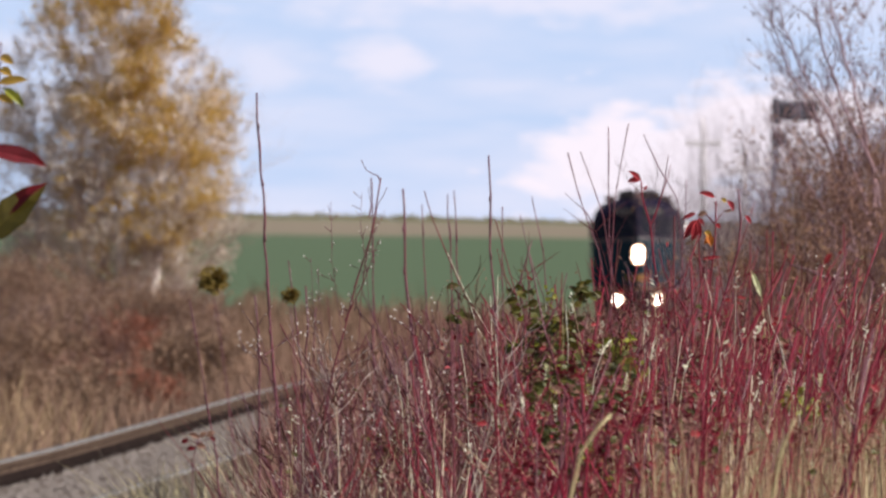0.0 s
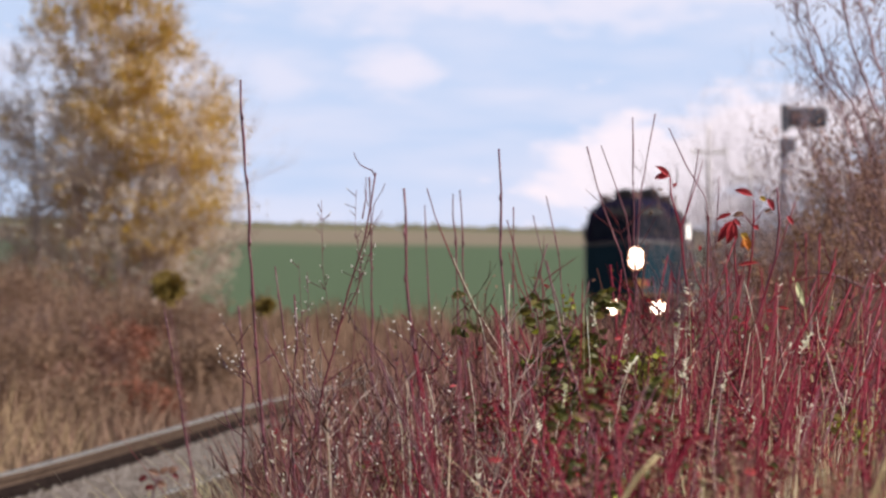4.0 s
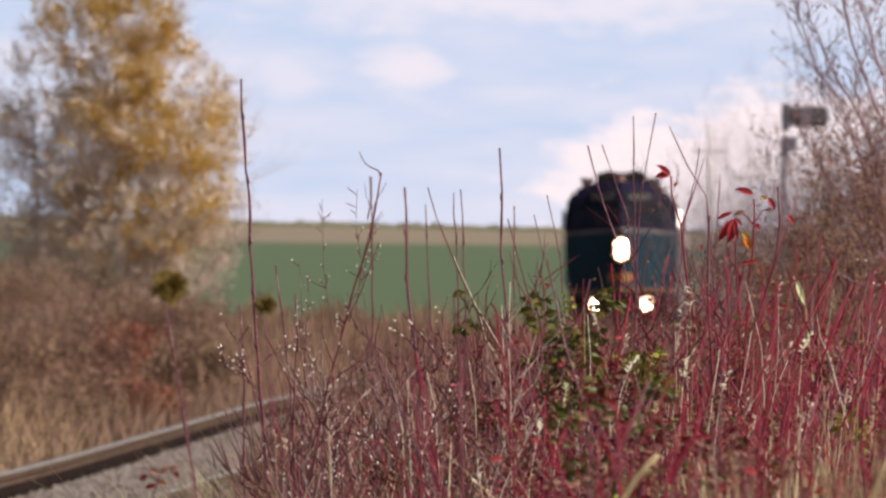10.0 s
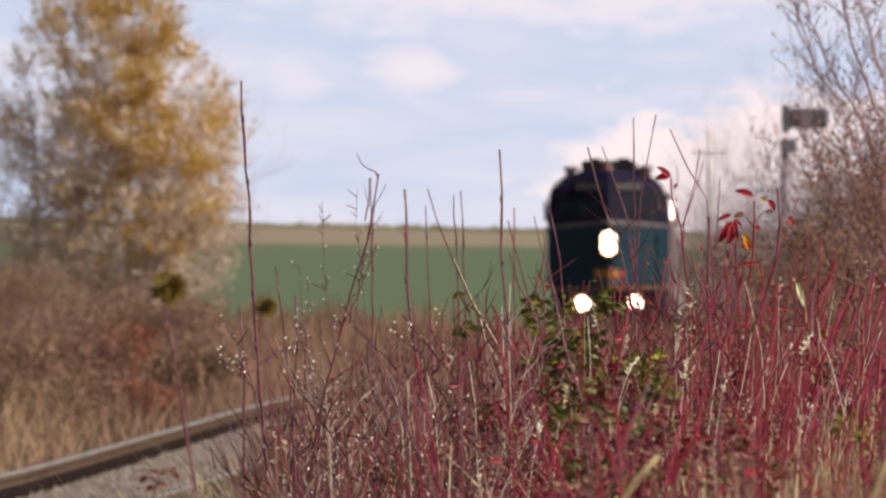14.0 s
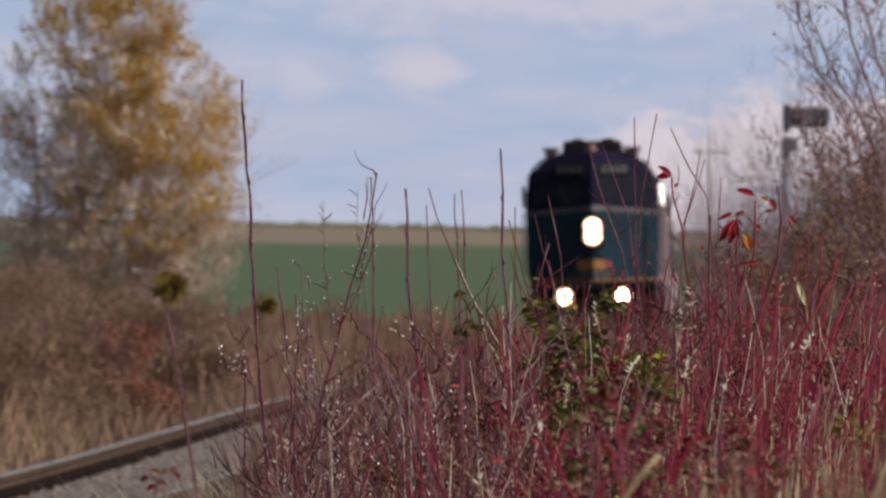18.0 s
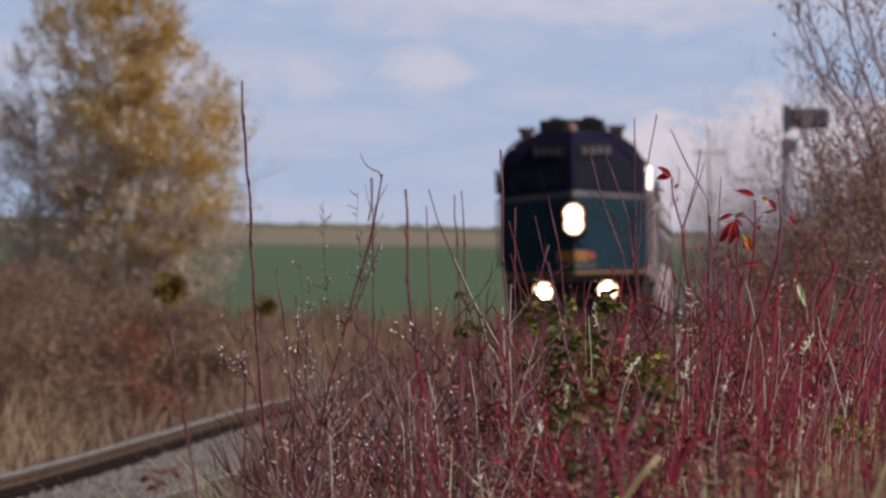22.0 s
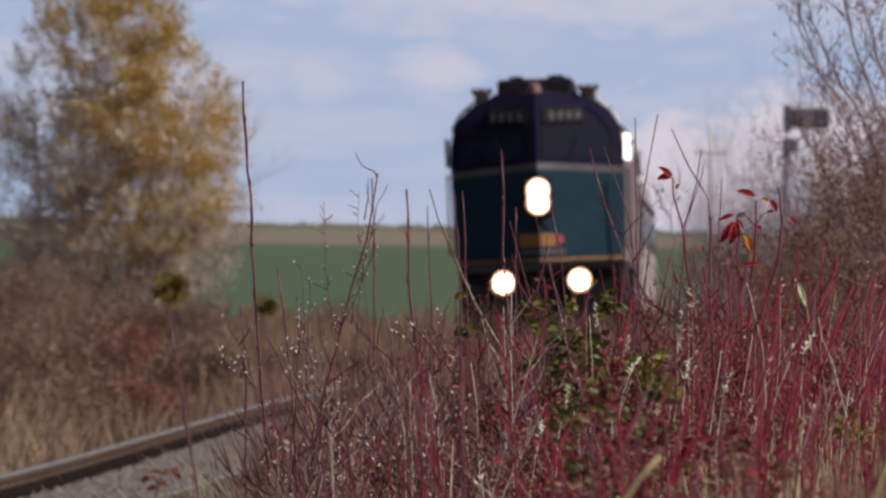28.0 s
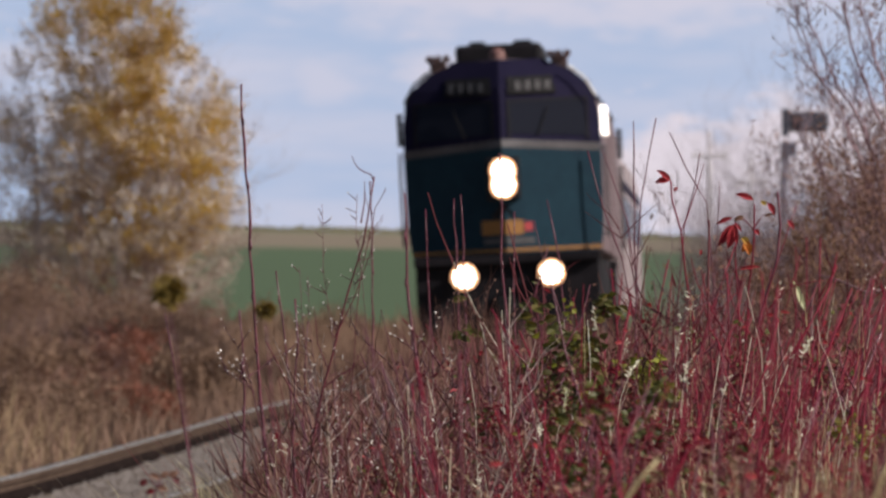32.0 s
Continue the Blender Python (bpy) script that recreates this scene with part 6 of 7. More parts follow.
for k, pts in enumerate(([(-0.2740, 46.00, 1.7151), (-0.2714, 46.00, 1.5640), (-0.2484, 46.00, 1.3976)], [(-0.1946, 46.00, 1.7368), (-0.1972, 46.00, 1.6536), (-0.1844, 46.00, 1.5640)], [(-0.3252, 46.00, 1.5704), (-0.3188, 46.00, 1.4488), (-0.2868, 46.00, 1.2439)], [(-0.3126, 47.00, 1.5523), (-0.3087, 47.00, 1.4477), (-0.2930, 47.00, 1.3169)])):
    fine_weed = stalk(pts, 0.0016, DARK_STEM, "seeding_weed", "hair thin weed with tiny pale seed heads")
    add_buds(fine_weed, (pts,), 45, 0.0036, 60 + k)
# pale stems laid along the taller stalks as their sunlit lower halves
for pts in ([(0.0254, 48.00, 1.5868), (0.0788, 48.00, 1.4733), (0.1376, 48.00, 1.3718), (0.1456, 48.00, 1.2061)], [(0.1447, 50.00, 1.4722), (0.1503, 50.00, 1.3330), (0.1572, 50.00, 1.1382)], [(0.1656, 50.00, 1.5278), (0.1628, 50.00, 1.3887), (0.1684, 50.00, 1.1660)], [(0.0863, 50.00, 1.4652), (0.1058, 50.00, 1.3887), (0.1406, 50.00, 1.3330), (0.1475, 50.00, 1.1660)]):
    stalk(pts, 0.0018, STRAW_GLINT, "straw_stem", "thin pale stem overlaid as the sunlit lower half of a taller stalk")
for pts, r in (([(-0.6847, 50.00, 1.4652), (-0.6735, 50.00, 1.3887), (-0.6485, 50.00, 1.2495), (-0.6109, 50.00, 1.0269)], 0.0042), ([(-0.4119, 50.00, 1.5696), (-0.3883, 50.00, 1.3887), (-0.3729, 50.00, 1.2078)], 0.0045), ([(-0.3646, 50.00, 1.5000), (-0.3618, 50.00, 1.3887), (-0.3702, 50.00, 1.1660)], 0.0050), ([(-0.5225, 52.00, 1.4711), (-0.5109, 52.00, 1.3263), (-0.5094, 52.00, 1.1816)], 0.0052),
               ([(-0.0518, 60.00, 1.7638), (-0.0468, 60.00, 1.6169), (-0.0334, 60.00, 1.3664)], 0.0042), ([(0.0317, 60.00, 1.7972), (0.0367, 60.00, 1.6670), (0.0468, 60.00, 1.4332)], 0.0050), ([(0.0518, 60.00, 1.8089), (0.0601, 60.00, 1.6670), (0.0668, 60.00, 1.4332)], 0.0048),
               ([(0.1964, 56.00, 1.7416), (0.1948, 56.00, 1.6091), (0.1995, 56.00, 1.3753)], 0.0040), ([(0.2765, 54.00, 1.7630), (0.3021, 54.00, 1.6503), (0.3246, 54.00, 1.4699)], 0.0036), ([(0.2420, 54.00, 1.7104), (0.2645, 54.00, 1.6202), (0.3096, 54.00, 1.4699)], 0.0030),
               ([(-0.2370, 66.00, 1.8821), (-0.2333, 66.00, 1.7204), (-0.2278, 66.00, 1.4265)], 0.0055), ([(-0.3592, 54.00, 1.4399), (-0.3667, 54.00, 1.3197), (-0.3727, 54.00, 1.1393)], 0.0042), ([(0.2588, 50.00, 1.6252), (0.2240, 50.00, 1.5000), (0.1823, 50.00, 1.3608)], 0.0040),
               ([(0.3705, 52.00, 1.8792), (0.3965, 52.00, 1.7750), (0.4573, 52.00, 1.6013), (0.4863, 52.00, 1.4711)], 0.0040), ([(0.4067, 52.00, 1.8821), (0.4356, 52.00, 1.8039), (0.4718, 52.00, 1.7026), (0.5007, 52.00, 1.5000)], 0.0034),
               ([(0.4690, 50.00, 1.9370), (0.4704, 50.00, 1.7783), (0.4731, 50.00, 1.6392), (0.4759, 50.00, 1.4443)], 0.0036), ([(0.5246, 50.00, 1.9453), (0.5065, 50.00, 1.8479), (0.4871, 50.00, 1.7366), (0.4787, 50.00, 1.5696)], 0.0034),
               ([(0.6571, 52.00, 1.8734), (0.6426, 52.00, 1.7895), (0.6194, 52.00, 1.6881), (0.6021, 52.00, 1.5000)], 0.0036), ([(0.7092, 52.00, 1.8039), (0.7034, 52.00, 1.6737), (0.6918, 52.00, 1.5000)], 0.0030), ([(0.6473, 58.00, 1.9762), (0.6957, 58.00, 1.8713), (0.7522, 58.00, 1.7744), (0.7716, 58.00, 1.5646)], 0.0040)):
    stalk(pts, r, nodes=1)
leafy = stalk([(0.5496, 49.00, 1.7837), (0.5564, 49.00, 1.7387), (0.5728, 49.00, 1.6637), (0.5864, 49.00, 1.5682), (0.6001, 49.00, 1.4454)], 0.0056, RED_STEM, "leafy_stem", "crimson shoot with a few red autumn leaves at its tip",
              twig_list=([(0.5755, 49.00, 1.6637), (0.5919, 49.00, 1.7046), (0.6191, 49.00, 1.7864), (0.6301, 49.00, 1.8273)],))
leaf_between(leafy, (0.5496, 49.00, 1.7837), (0.5155, 49.00, 1.8123), 0.016, LEAF_RED)
leaf_between(leafy, (0.5482, 49.00, 1.7864), (0.5114, 49.00, 1.7823), 0.018, LEAF_RED)
leaf_between(leafy, (0.5564, 49.00, 1.7591), (0.5673, 49.00, 1.7700), 0.008, LEAF_RED)
leafy = stalk([(0.7514, 49.00, 1.7291), (0.7501, 49.00, 1.6637), (0.7446, 49.00, 1.5955), (0.7337, 49.00, 1.4454)], 0.0056, RED_STEM, "leafy_stem", "crimson shoot with drooping orange and red leaves",
              twig_list=([(0.7501, 49.00, 1.6664), (0.7282, 49.00, 1.6909), (0.7037, 49.00, 1.6937)], [(0.7419, 49.00, 1.5682), (0.7173, 49.00, 1.5791), (0.7105, 49.00, 1.5682)], [(0.7501, 49.00, 1.6705), (0.7746, 49.00, 1.7046)]))
for base, tip, w, m in (((0.7501, 49.00, 1.7387), (0.7051, 49.00, 1.7537), 0.018, LEAF_RED), ((0.7801, 49.00, 1.7250), (0.7651, 49.00, 1.7359), 0.014, LEAF_OCHRE), ((0.7828, 49.00, 1.7318), (0.8019, 49.00, 1.7018), 0.016, LEAF_RED), ((0.7051, 49.00, 1.6827), (0.6873, 49.00, 1.6200), 0.025, LEAF_RED), ((0.7037, 49.00, 1.6773), (0.7092, 49.00, 1.6255), 0.013, LEAF_RED), ((0.7023, 49.00, 1.6855), (0.7214, 49.00, 1.6609), 0.010, LEAF_RED),
                        ((0.6982, 49.00, 1.6800), (0.6641, 49.00, 1.6255), 0.022, LEAF_RED), ((0.6982, 49.00, 1.6964), (0.6601, 49.00, 1.6800), 0.012, LEAF_RED), ((0.7282, 49.00, 1.6977), (0.7010, 49.00, 1.6882), 0.014, LEAF_BROWN), ((0.7501, 49.00, 1.6664), (0.7637, 49.00, 1.6555), 0.014, LEAF_RED), ((0.7201, 49.00, 1.6473), (0.7392, 49.00, 1.6296), 0.018, LEAF_OCHRE),
                        ((0.8305, 49.00, 1.6909), (0.8483, 49.00, 1.6664), 0.012, LEAF_RED), ((0.7146, 49.00, 1.5709), (0.7664, 49.00, 1.5791), 0.010, LEAF_RED), ((0.7746, 49.00, 1.6991), (0.7992, 49.00, 1.7046), 0.008, LEAF_BROWN)):
    leaf_between(leafy, base, tip, w, m)
leaf_between(leafy, (0.7254, 49.00, 1.6425), (0.7418, 49.00, 1.6044), 0.022, LEAF_ORANGE, "orange autumn leaf")
leaf_between(leafy, (0.7390, 49.00, 1.6344), (0.7199, 49.00, 1.6125), 0.016, LEAF_ORANGE, "orange autumn leaf")
bare = stalk([(0.7092, 49.00, 1.6841), (0.7078, 49.00, 1.5955), (0.7146, 49.00, 1.4454)], 0.0050, RED_STEM, "leafy_stem", "crimson shoot in the thicket")
stalk([(0.8568, 52.00, 1.7750), (0.8626, 52.00, 1.6881), (0.8510, 52.00, 1.6013), (0.8191, 52.00, 1.5000), (0.7974, 52.00, 1.3842)], 0.0085, DARK_STEM, "weed_stalk", "arching dark purple stem in front of the bush")
for k, (head, foot) in enumerate((((-0.3645, 27.00, 1.5090), (-0.3299, 27.00, 1.2445)), ((-0.2534, 29.00, 1.4839), (-0.2413, 29.00, 1.2740)))):
    weed = stalk([Vector(head) + Vector((0, 0, -0.02)), Vector(head).lerp(Vector(foot), 0.3), Vector(head).lerp(Vector(foot), 0.65), foot], 0.0026, DARK_STEM, "flower_head_weed", "tall weed with a withered olive brown flower head")
    hd, rnd = Shape(), random.Random(80 + k)
    size = 0.027 if k == 0 else 0.017
    for _ in range(420):
        d = Vector((rnd.gauss(0, 1), rnd.gauss(0, 1), rnd.gauss(0, 0.7))).normalized()
        hd.leaf(Vector(head) - weed.location + d * size * rnd.uniform(0.1, 0.75), d, (rnd.gauss(0, 1), rnd.gauss(0, 1), 1), size * rnd.uniform(0.2, 0.45), size * 0.22)
    part("flower_head", hd, HEAD_OLIVE, weed)
low_leaf = stalk([(0.0584, 50.00, 1.4443), (0.0529, 50.00, 1.3608), (0.0612, 50.00, 1.2495)], 0.0030, DARK_STEM, "leafy_stem", "low stem with dark green and brown leaves")
add_leaves(low_leaf, [(0.0612, 50.00, 1.4193), (0.0501, 50.00, 1.4165), (0.0668, 50.00, 1.4137), (0.0724, 50.00, 1.4249), (0.0334, 50.00, 1.4054), (0.0223, 50.00, 1.4930)], 0.034, 0.022, LEAF_GREEN, 73, 0.4, label="dark green leaf")
sprig = stalk([(-0.4453, 32.00, 1.2168), (-0.4507, 32.00, 1.2008), (-0.4560, 32.00, 1.1794)], 0.0030, DARK_STEM, "leafy_stem", "low sprig with dark red leaves beside the ballast", twig_list=([(-0.4489, 32.00, 1.2061), (-0.4649, 32.00, 1.2132)], [(-0.4498, 32.00, 1.2043), (-0.4257, 32.00, 1.2168)]))
for base, tip, w in (((-0.4453, 32.00, 1.2150), (-0.4649, 32.00, 1.2239), 0.012), ((-0.4453, 32.00, 1.2168), (-0.4311, 32.00, 1.2275), 0.012), ((-0.4649, 32.00, 1.2132), (-0.4792, 32.00, 1.2061), 0.011), ((-0.4257, 32.00, 1.2168), (-0.4150, 32.00, 1.2097), 0.010), ((-0.4507, 32.00, 1.2008), (-0.4328, 32.00, 1.1990), 0.012), ((-0.4524, 32.00, 1.1972), (-0.4702, 32.00, 1.1936), 0.011), ((-0.4311, 32.00, 1.2186), (-0.4168, 32.00, 1.2275), 0.013)):
    leaf_between(sprig, base, tip, w * 0.9, LEAF_BROWN if w > 0.0115 else LEAF_WINE, "curled brownish red leaf")
# leafy twigs beside the camera's stand
near = stalk([(-0.7990, 30.00, 1.7700), (-0.8010, 30.00, 1.7300), (-0.8030, 30.00, 1.6000), (-0.8050, 30.00, 1.4500)], 0.0040, DARK_STEM, "leafy_stem", "twig with long dark red and olive leaves near the camera")
for p, q, w, m, word in (((-0.801, 30.0, 1.7420), (-0.688, 30.0, 1.7165), 0.034, LEAF_WINE, "dark wine red leaf"), ((-0.802, 30.0, 1.5750), (-0.695, 30.0, 1.6840), 0.060, LEAF_OLIVE, "broad olive leaf"), ((-0.802, 30.02, 1.6050), (-0.696, 29.98, 1.6850), 0.030, LEAF_WINE, "dark wine red leaf")):
    lf = Shape()
    lf.leaf(Vector(p) - near.location, Vector(q) - Vector(p), (0.1, -0.9, 0.4), (Vector(q) - Vector(p)).length, w, 0.25)
    part("leaf", lf, m, near, word)
gold = stalk([(-0.7720, 30.00, 1.9300), (-0.7750, 30.00, 1.8600), (-0.7850, 30.00, 1.7800), (-0.7950, 30.00, 1.5600)], 0.0035, DARK_STEM, "leafy_stem", "twig with ochre yellow leaves near the camera")
for p, q, m in (((-0.776, 30.0, 1.882), (-0.752, 30.0, 1.872), LEAF_OCHRE), ((-0.776, 30.0, 1.905), (-0.750, 30.0, 1.893), LEAF_OCHRE), ((-0.778, 30.0, 1.858), (-0.725, 30.0, 1.866), LEAF_OCHRE), ((-0.770, 30.0, 1.850), (-0.730, 30.0, 1.816), LEAF_LIME), ((-0.780, 30.0, 1.835), (-0.750, 30.0, 1.822), LEAF_OCHRE)):
    leaf_between(gold, p, q, 0.018, m, "ochre yellow leaf")
blade = thing("green_grass", (0.905, 49.00, -0.02), "pale green blade of grass on a thin stem", "grass")
bs = Shape()
bs.tube([(0, 0, 0), (0.01, 0, 0.7), (0.0, 0, 1.2), (-0.031, 0, 1.498)], [0.0022, 0.0020, 0.0016, 0.0012], 5)
part("stem", bs, STRAW_GREEN, blade)
bs = Shape()
bs.leaf((-0.031, 0, 1.490), (-0.36, 0, 1), (0.3, -1, 0), 0.082, 0.015)
part("blade", bs, BLADE_GREEN, blade)


def plumed_grass(tip_first, head, material, label, r=0.0015, seed=1):
    """A bright grass stem through the given bends; its spikelets fill the top of it."""
    rnd = random.Random(seed)
    plant = stalk(tip_first, r, STRAW_GLINT, "seeding_grass", label)
    hd, top, o = Shape(), Vector(tip_first[0]), Vector(plant.location)
    d = (top - Vector(tip_first[1])).normalized()
    for i in range(int(head * 420)):
        p = top - d * head * rnd.random() - o
        sg = rnd.choice((-1, 1, 1))
        hd.leaf(p, (sg * rnd.uniform(0.3, 1.1), rnd.gauss(0, 0.3), rnd.uniform(0.3, 1)), (0.2, -1, 0.3), rnd.uniform(0.006, 0.014), 0.0030)
    tagged(part("seed_head", hd, material, plant), kind="stuff")


plumed_grass([(0.2694, 44.20, 1.3015), (0.2595, 44.20, 1.2474), (0.2473, 44.20, 1.1957), (0.2387, 44.20, 1.0604)], 0.065, BLADE_GREEN, "bright green seed head on a pale grass stem", seed=900)
plumed_grass([(0.4693, 44.50, 1.2951), (0.4655, 44.50, 1.2246), (0.4581, 44.50, 1.1440), (0.4519, 44.50, 1.0574)], 0.075, BLADE_GREEN, "green and pale seed head on a slender straw stem", seed=901)
plumed_grass([(0.5385, 44.80, 1.3586), (0.5310, 44.80, 1.3237), (0.5261, 44.80, 1.2539), (0.5161, 44.80, 1.0793)], 0.045, STRAW_GLINT, "pale feathery seed head on a thin stem", seed=902)
plumed_grass([(0.8182, 45.10, 1.4128), (0.7982, 45.10, 1.3752), (0.7906, 45.10, 1.2898), (0.7831, 45.10, 1.1519)], 0.050, STRAW_GLINT, "pale comb shaped seed head on a thin stem", seed=903)
plumed_grass([(0.6814, 44.20, 1.2387), (0.6690, 44.20, 1.1833), (0.6543, 44.20, 1.1218), (0.6445, 44.20, 1.0604)], 0.090, STRAW_GLINT, "straw stem with a loose pale seed head", seed=904)
plumed_grass([(0.9510, 44.50, 1.2803), (0.9423, 44.50, 1.2184), (0.9362, 44.50, 1.1564), (0.9238, 44.50, 1.0696)], 0.100, BLADE_GREEN, "greenish seed head on a bent straw stem", seed=905)
plumed_grass([(0.4276, 44.80, 1.3611), (0.4088, 44.80, 1.3286), (0.3915, 44.80, 1.2788), (0.3665, 44.80, 1.0917)], 0.040, STRAW_GLINT, "short pale seed head above the wine red leaves", seed=906)
plumed_grass([(0.6351, 45.10, 1.3274), (0.6175, 45.10, 1.2773), (0.6075, 45.10, 1.2020), (0.5948, 45.10, 1.0638)], 0.050, STRAW_GLINT, "pale feathery seed head on a thin stem", seed=907)
plumed_grass([(0.2165, 44.20, 1.2325), (0.2017, 44.20, 1.1710), (0.1919, 44.20, 1.1096), (0.1870, 44.20, 1.0604)], 0.050, STRAW_GLINT, "pale feathery seed head on a thin stem", seed=908)
plumed_grass([(0.7876, 44.50, 1.2369), (0.7777, 44.50, 1.1811), (0.7677, 44.50, 1.1192), (0.7603, 44.50, 1.0574)], 0.060, STRAW_GLINT, "loose pale seed head low in the thicket", seed=909)
stalk([(0.6040, 44.30, 1.3799), (0.5892, 44.30, 1.2813), (0.5745, 44.30, 1.1579), (0.5659, 44.30, 1.0594)], 0.0015, STRAW_GLINT, "straw_stem", "thin bright straw stem kinked among the red stems")
stalk([(0.6621, 44.55, 1.5303), (0.6707, 44.55, 1.4993), (0.6818, 44.55, 1.4535), (0.6980, 44.55, 1.3817), (0.7042, 44.55, 1.2800)], 0.0015, STRAW_GLINT, "straw_stem", "thin bright straw stem kinked among the red stems")
stalk([(0.1447, 44.80, 1.3785), (0.1496, 44.80, 1.2788), (0.1521, 44.80, 1.0544)], 0.0015, STRAW_GLINT, "straw_stem", "thin bright straw stem kinked among the red stems")
stalk([(0.3711, 45.05, 1.2274), (0.3723, 45.05, 1.1523), (0.3698, 45.05, 1.0769)], 0.0015, STRAW_GLINT, "straw_stem", "thin bright straw stem kinked among the red stems")
stalk([(0.3919, 45.30, 1.1943), (0.3894, 45.30, 1.1250), (0.3908, 45.30, 1.0557)], 0.0015, STRAW_GLINT, "straw_stem", "thin bright straw stem kinked among the red stems")
stalk([(0.6730, 44.30, 1.4169), (0.6583, 44.30, 1.3305), (0.6361, 44.30, 1.2073)], 0.0015, STRAW_GLINT, "straw_stem", "thin bright straw stem kinked among the red stems")
stalk([(0.8207, 44.55, 1.4535), (0.8282, 44.55, 1.4040), (0.8505, 44.55, 1.3544)], 0.0015, STRAW_GLINT, "straw_stem", "thin bright straw stem kinked among the red stems")
stalk([(0.7617, 44.80, 1.3536), (0.7305, 44.80, 1.2788), (0.7080, 44.80, 1.1666)], 0.0015, STRAW_GLINT, "straw_stem", "thin bright straw stem kinked among the red stems")
stalk([(0.0578, 45.05, 1.3528), (0.0727, 45.05, 1.2525), (0.0777, 45.05, 1.0895)], 0.0015, STRAW_GLINT, "straw_stem", "thin bright straw stem kinked among the red stems")
stalk([(-0.0366, 45.30, 1.3267), (-0.0177, 45.30, 1.2511), (-0.0076, 45.30, 1.0999)], 0.0015, STRAW_GLINT, "straw_stem", "thin bright straw stem kinked among the red stems")
stalk([(-0.1036, 44.30, 1.2813), (-0.0888, 44.30, 1.2073), (-0.0839, 44.30, 1.0840)], 0.0015, STRAW_GLINT, "straw_stem", "thin bright straw stem kinked among the red stems")
stalk([(0.3174, 44.55, 1.4535), (0.3248, 44.55, 1.3544), (0.3199, 44.55, 1.2056)], 0.0015, STRAW_GLINT, "straw_stem", "thin bright straw stem kinked among the red stems")
stalk([(0.8927, 44.80, 1.2912), (0.8801, 44.80, 1.2040), (0.8652, 44.80, 1.0793)], 0.0015, STRAW_GLINT, "straw_stem", "thin bright straw stem kinked among the red stems")
stalk([(0.2551, 24.00, 1.3107), (0.2324, 24.00, 1.2880), (0.2110, 24.00, 1.2546)], 0.0062, STRAW_GREEN, "dry_grass", "broad pale blade of dry grass close to the camera")
stalk([(0.5263, 24.00, 1.3047), (0.5156, 24.00, 1.2813), (0.5036, 24.00, 1.2546)], 0.0058, STRAW_GREEN, "dry_grass", "broad greenish blade of grass close to the camera")
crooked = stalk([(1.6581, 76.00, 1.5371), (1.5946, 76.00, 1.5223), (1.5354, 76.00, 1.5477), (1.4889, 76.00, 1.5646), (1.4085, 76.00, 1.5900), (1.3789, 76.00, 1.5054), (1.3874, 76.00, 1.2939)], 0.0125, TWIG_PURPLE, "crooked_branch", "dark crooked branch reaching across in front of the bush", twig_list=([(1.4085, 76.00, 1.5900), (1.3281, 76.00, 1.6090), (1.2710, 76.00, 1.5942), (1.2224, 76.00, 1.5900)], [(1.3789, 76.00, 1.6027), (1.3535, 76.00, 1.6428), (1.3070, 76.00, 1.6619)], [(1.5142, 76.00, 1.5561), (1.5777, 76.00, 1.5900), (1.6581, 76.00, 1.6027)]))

stump = thing("stump", (-5.327, 300, ground_z(-5.3, 300) - 0.05), "weathered pale grey stump in the brush", "stump")
st = Shape()
st.tube([(0, 0, 0), (0.01, 0, 0.5), (0.0, 0, 0.86), (0.02, 0, 0.92)], [0.17, 0.14, 0.13, 0.10], 9)
part("trunk", st, TWIG_GREY, stump)


def utility_pole(x, y, top):
    """A timber pole with two arms, far out in the fields, coloured pale for haze."""
    g = ground_z(x, y) - 0.2
    pole = thing("utility_pole", (x, y, g), "timber utility pole out in the fields, pale with painted haze", "utility pole", "utility poles")
    s, h = Shape(), top - g
    s.tube([(0, 0, 0), (0.02, 0, h * 0.5), (0.0, 0, h)], [0.20, 0.17, 0.13], 10)
    part("post", s, POLE_HAZE, pole, smooth=True)
    for dz, w in ((2.0, 1.3),):
        arm = Shape()
        arm.box(-w, w, -0.20, -0.06, h - dz - 0.1, h - dz + 0.1, 0.02)
        a_ob = part("crossarm", arm, POLE_HAZE, pole)
        for k in (-0.9, -0.45, 0.45, 0.9):
            pin = Shape()
            pin.tube([(w * k, -0.13, h - dz + 0.08), (w * k, -0.13, h - dz + 0.20), (w * k, -0.13, h - dz + 0.32)], [0.05, 0.08, 0.05], 8)
            part("insulator", pin, BARK_GREY, a_ob)
    return pole


utility_pole(19.66, 1500, 14.0)
utility_pole(23.6, 1560, 12.4)
for k in (-1.17, 0.585, 1.17):
    wire = thing("power_line", (0, 0, 0), "thin overhead line between two utility poles", "cable", "overhead lines")
    ws = Shape()
    a, b = Vector((19.66 + k, 1499.87, 12.35)), Vector((23.6 + k, 1559.87, 10.75))
    ws.tube([a.lerp(b, q / 8) - Vector((0, 0, 1.2 * (q / 8) * (1 - q / 8))) for q in range(9)], [0.02] * 9, 5)
    part("cable", ws, POLE_HAZE, wire)


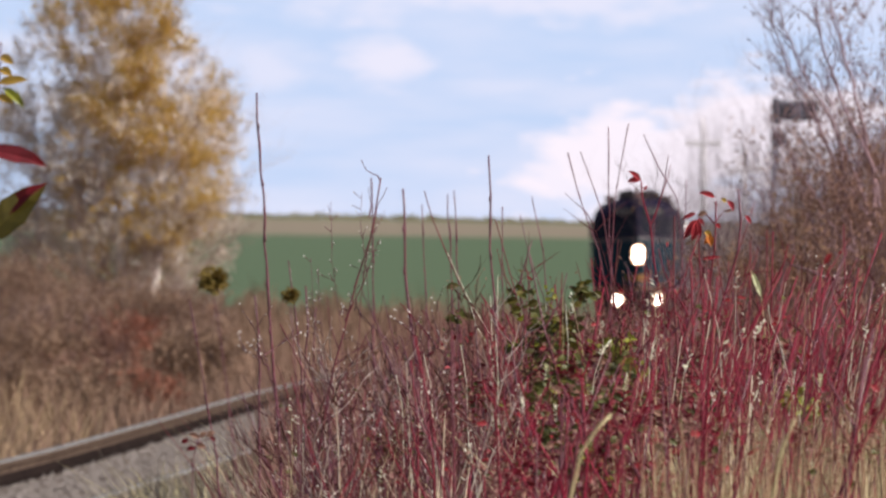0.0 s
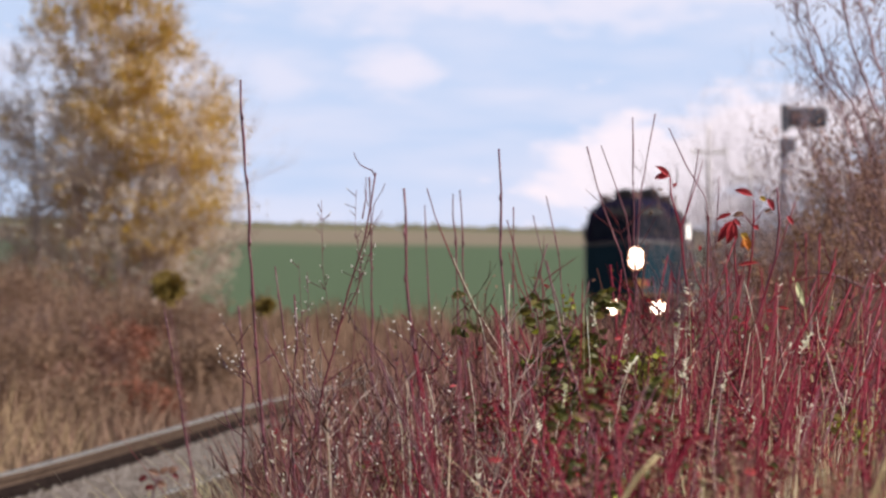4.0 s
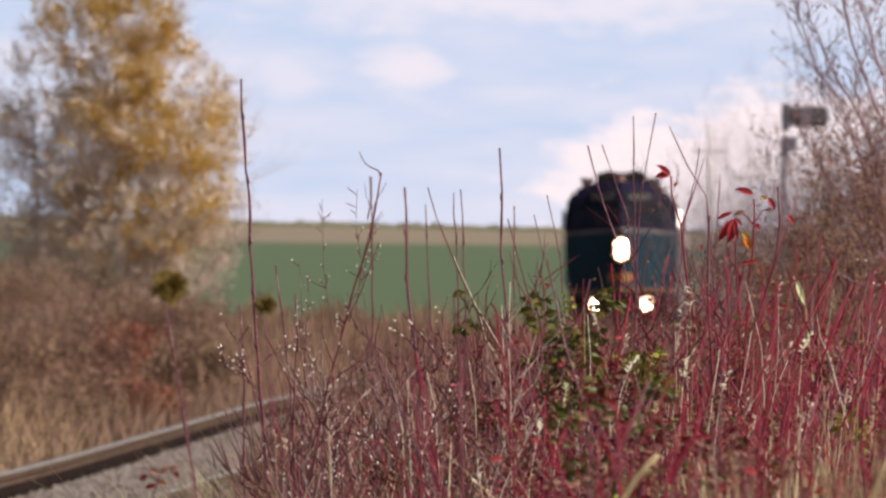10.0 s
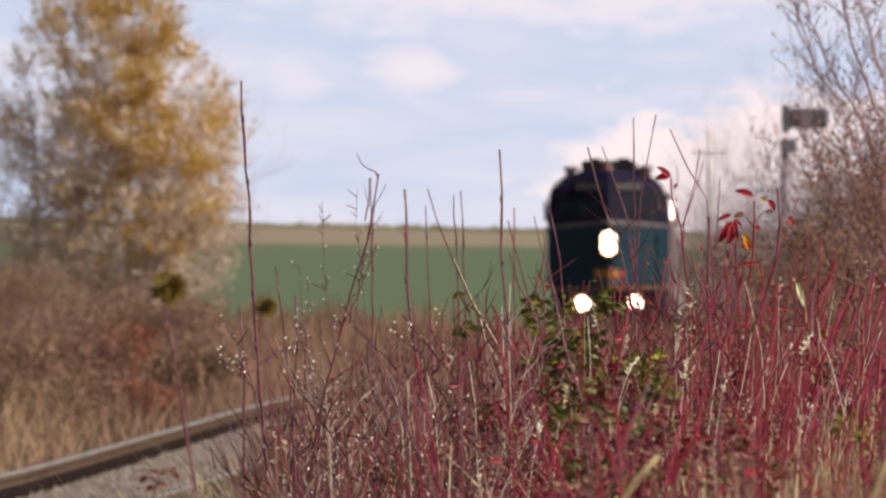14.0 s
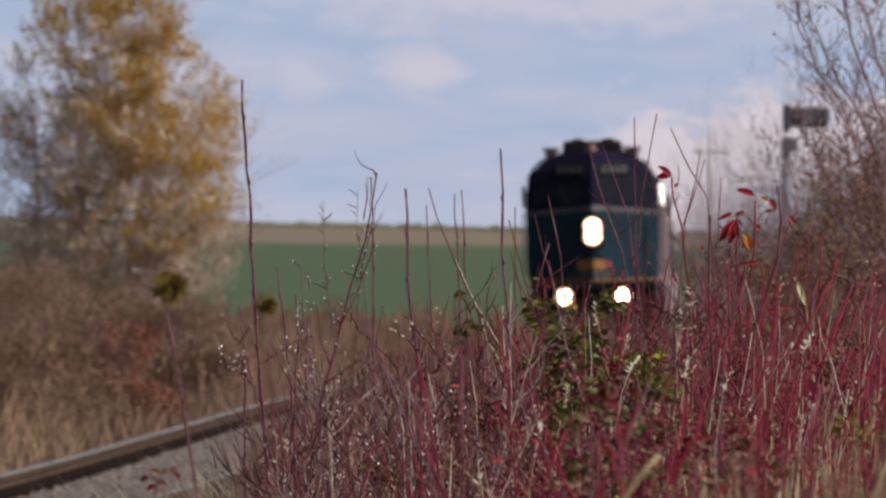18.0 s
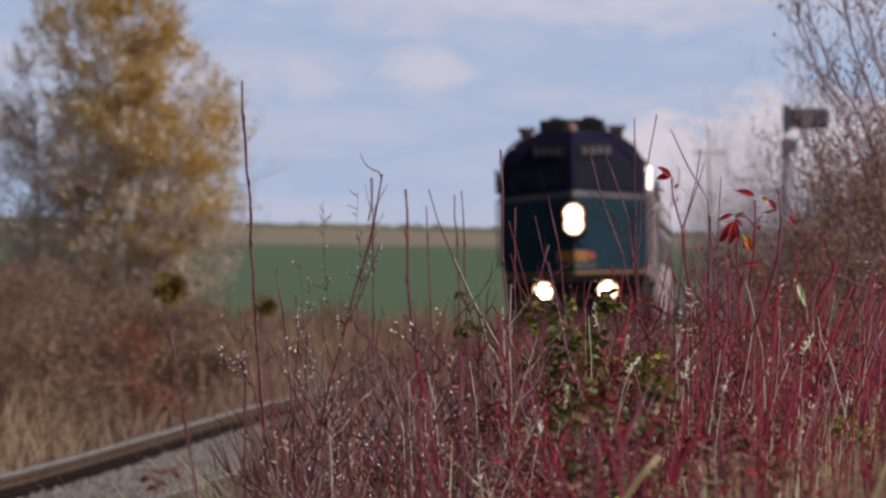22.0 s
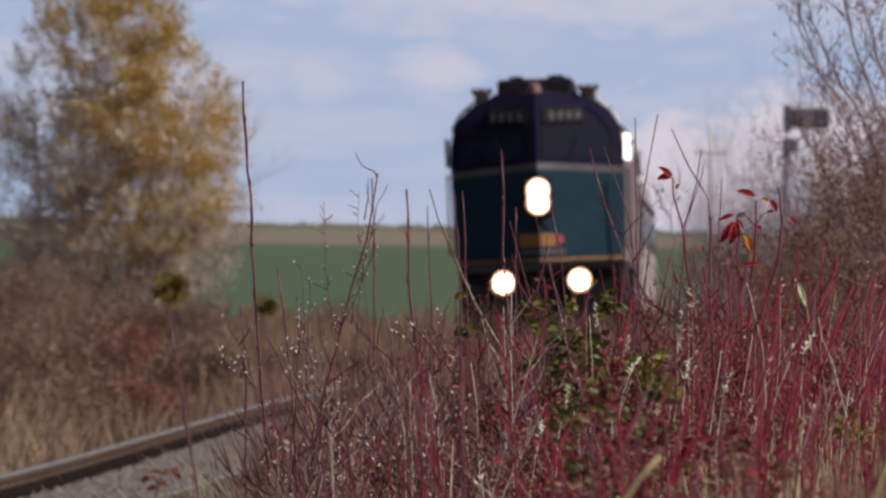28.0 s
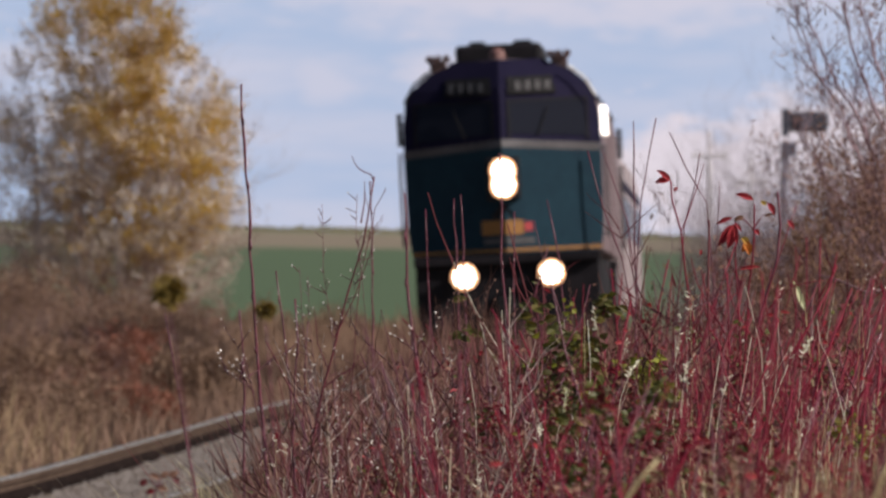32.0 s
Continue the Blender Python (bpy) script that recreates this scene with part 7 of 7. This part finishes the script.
def hedge():
    """A low uneven hedge line on the far hill's crest."""
    rnd, s = random.Random(97), Shape()
    for _ in range(5200):
        x = rnd.uniform(-120, 120)
        y = 3000 + rnd.gauss(0, 12)
        h = max(0.0, 0.1 + 0.9 * noise.noise(Vector((x * 0.13, 0.0, 2.0))) + 0.6 * noise.noise(Vector((x * 0.6, 4.0, 2.0))))
        p = (x, y, ground_z(x, y) + h * rnd.random())
        s.chip(p, (rnd.gauss(0, 1), 0.2, rnd.gauss(0, 1)), (0, -1, 0.3), rnd.uniform(0.4, 0.9), 0.5)
    tagged(part("hedge", s, HEDGE), "low brown hedge along the far crest", "hedge", kind="stuff")


hedge()


def bird():
    b = thing("bird", (0, 0, 0), "small dark bird in flight", "bird", "birds over the field")
    s = Shape()
    s.tube([(-0.055, 0, 0), (-0.03, 0, 0.003), (0.012, 0, 0.0), (0.06, 0, 0.0)], [0.005, 0.013, 0.012, 0.004], 7)
    part("body", s, BLACK, b)
    for sg in (-1, 1):
        w = Shape()
        w.loft([[(-0.025, 0, 0.004), (0.015, 0, 0.004), (0.015, 0, 0.0), (-0.025, 0, 0.0)], [(-0.005, sg * 0.07, 0.030), (0.02, sg * 0.07, 0.030), (0.02, sg * 0.07, 0.027), (-0.005, sg * 0.07, 0.027)]])
        part("wing", w, BLACK, b)
    return b


birds = [bird()]
birds += [copy_thing(birds[0], pose(0, 0, 0)) for _ in range(2)]

# ---- what moves ----
# seconds and the distance of the locomotive's front from the camera
RUN = [(0, 649.0), (32, 308.0)]


def rolling(front, length):
    """Pose of a vehicle whose front stands at that distance along the line."""
    a, b = Vector(track(front)), Vector(track(front + length))
    d = (b - a).normalized()
    side = d.cross(Vector((0, 0, 1))).normalized()
    m = Matrix((side, d, side.cross(d))).transposed().to_4x4()
    return Matrix.Translation(a) @ m @ pose(0, 0, 0, 0, -cant(front + length / 2))


def motions():
    times = [i for i in range(33)]
    walk(loco, [(t, rolling(table(t, RUN), 17.0)) for t in times])
    walk(pusher, [(t, rolling(table(t, RUN) + 17.4, 17.0) @ pose(0, 17.0, 0, 0, 0, 180)) for t in times])
    for i, car in enumerate(coaches):
        walk(car, [(t, rolling(table(t, RUN) + 34.8 + 26.2 * i, 25.9)) for t in times])
    # two birds cross from right to left, a third swoops
    flights = (((0, (49.1453, 300.00, 8.8476)), (6.5, (3.0225, 300.00, 5.1738)), (7.2, (-1.9287, 300.00, 4.6144)), (32, (-177.7112, 300.00, -4.1777))),
               ((0, (47.6613, 280.00, 7.5005)), (6.5, (3.2808, 280.00, 4.5470)), (7.2, (-1.2157, 280.00, 4.3912)), (32, (-164.3052, 280.00, -2.2406))),
               ((0, (14.3278, 300.00, 13.3563)), (12.0, (5.9783, 300.00, 6.8437)), (12.8, (3.7573, 300.00, 5.2406)), (13.0, (3.9243, 300.00, 5.3241)), (13.4, (4.3084, 300.00, 5.5913)), (14.2, (5.3103, 300.00, 6.5932)), (32, (28.5220, 300.00, 26.7155))))
    for b, rows in zip(birds, flights):
        walk(b, [(t, pose(x, y, max(z, 2.0))) for t, (x, y, z) in rows])
    # the wind sways the seeding weed, in degrees
    foot = Vector(seedy.location)
    walk(seedy, [(t, pose(*foot, 0, w, 0)) for t, w in [(0, -0.077), (1.5, -0.077), (2, -0.077), (2.5, -0.077), (3, -0.274), (3.5, -0.274), (5.5, -0.077), (6, -0.077), (6.5, 0.313), (7, 0.248), (7.5, 0.051), (8, -0.274), (8.5, -0.407), (9, -0.013), (9.5, 0.248), (10, 0.12), (10.5, 0.051), (11, 0.381), (11.5, 0.051), (12, -0.013), (12.5, -0.077), (13, -0.141), (13.5, -0.146), (14, -0.077), (14.5, -0.471), (16.5, -0.146), (17, -0.21), (17.5, -0.21), (18, -0.278), (18.5, -0.604), (19, -0.6), (19.5, -0.471), (20, -0.407), (20.5, -0.343), (21, -0.278), (21.5, -0.21), (22, 0.116), (22.5, -0.081), (23, -0.343), (23.5, -0.343), (24, -0.146), (24.5, -0.338), (25, -0.411), (25.5, -0.343), (27.5, -0.274), (28, -0.278), (28.5, -0.343), (29, -0.343), (29.5, -0.343), (30, -0.338), (30.5, -0.343), (31, -0.407), (31.5, -0.407), (32, -0.407)]])
    # the clouds drift slowly to the right
    walk(sky_sheet, [(0, pose(0, 4700, 0)), (16, pose(6.0, 4700, 0)), (32, pose(12.0, 4700, 0))])


motions()
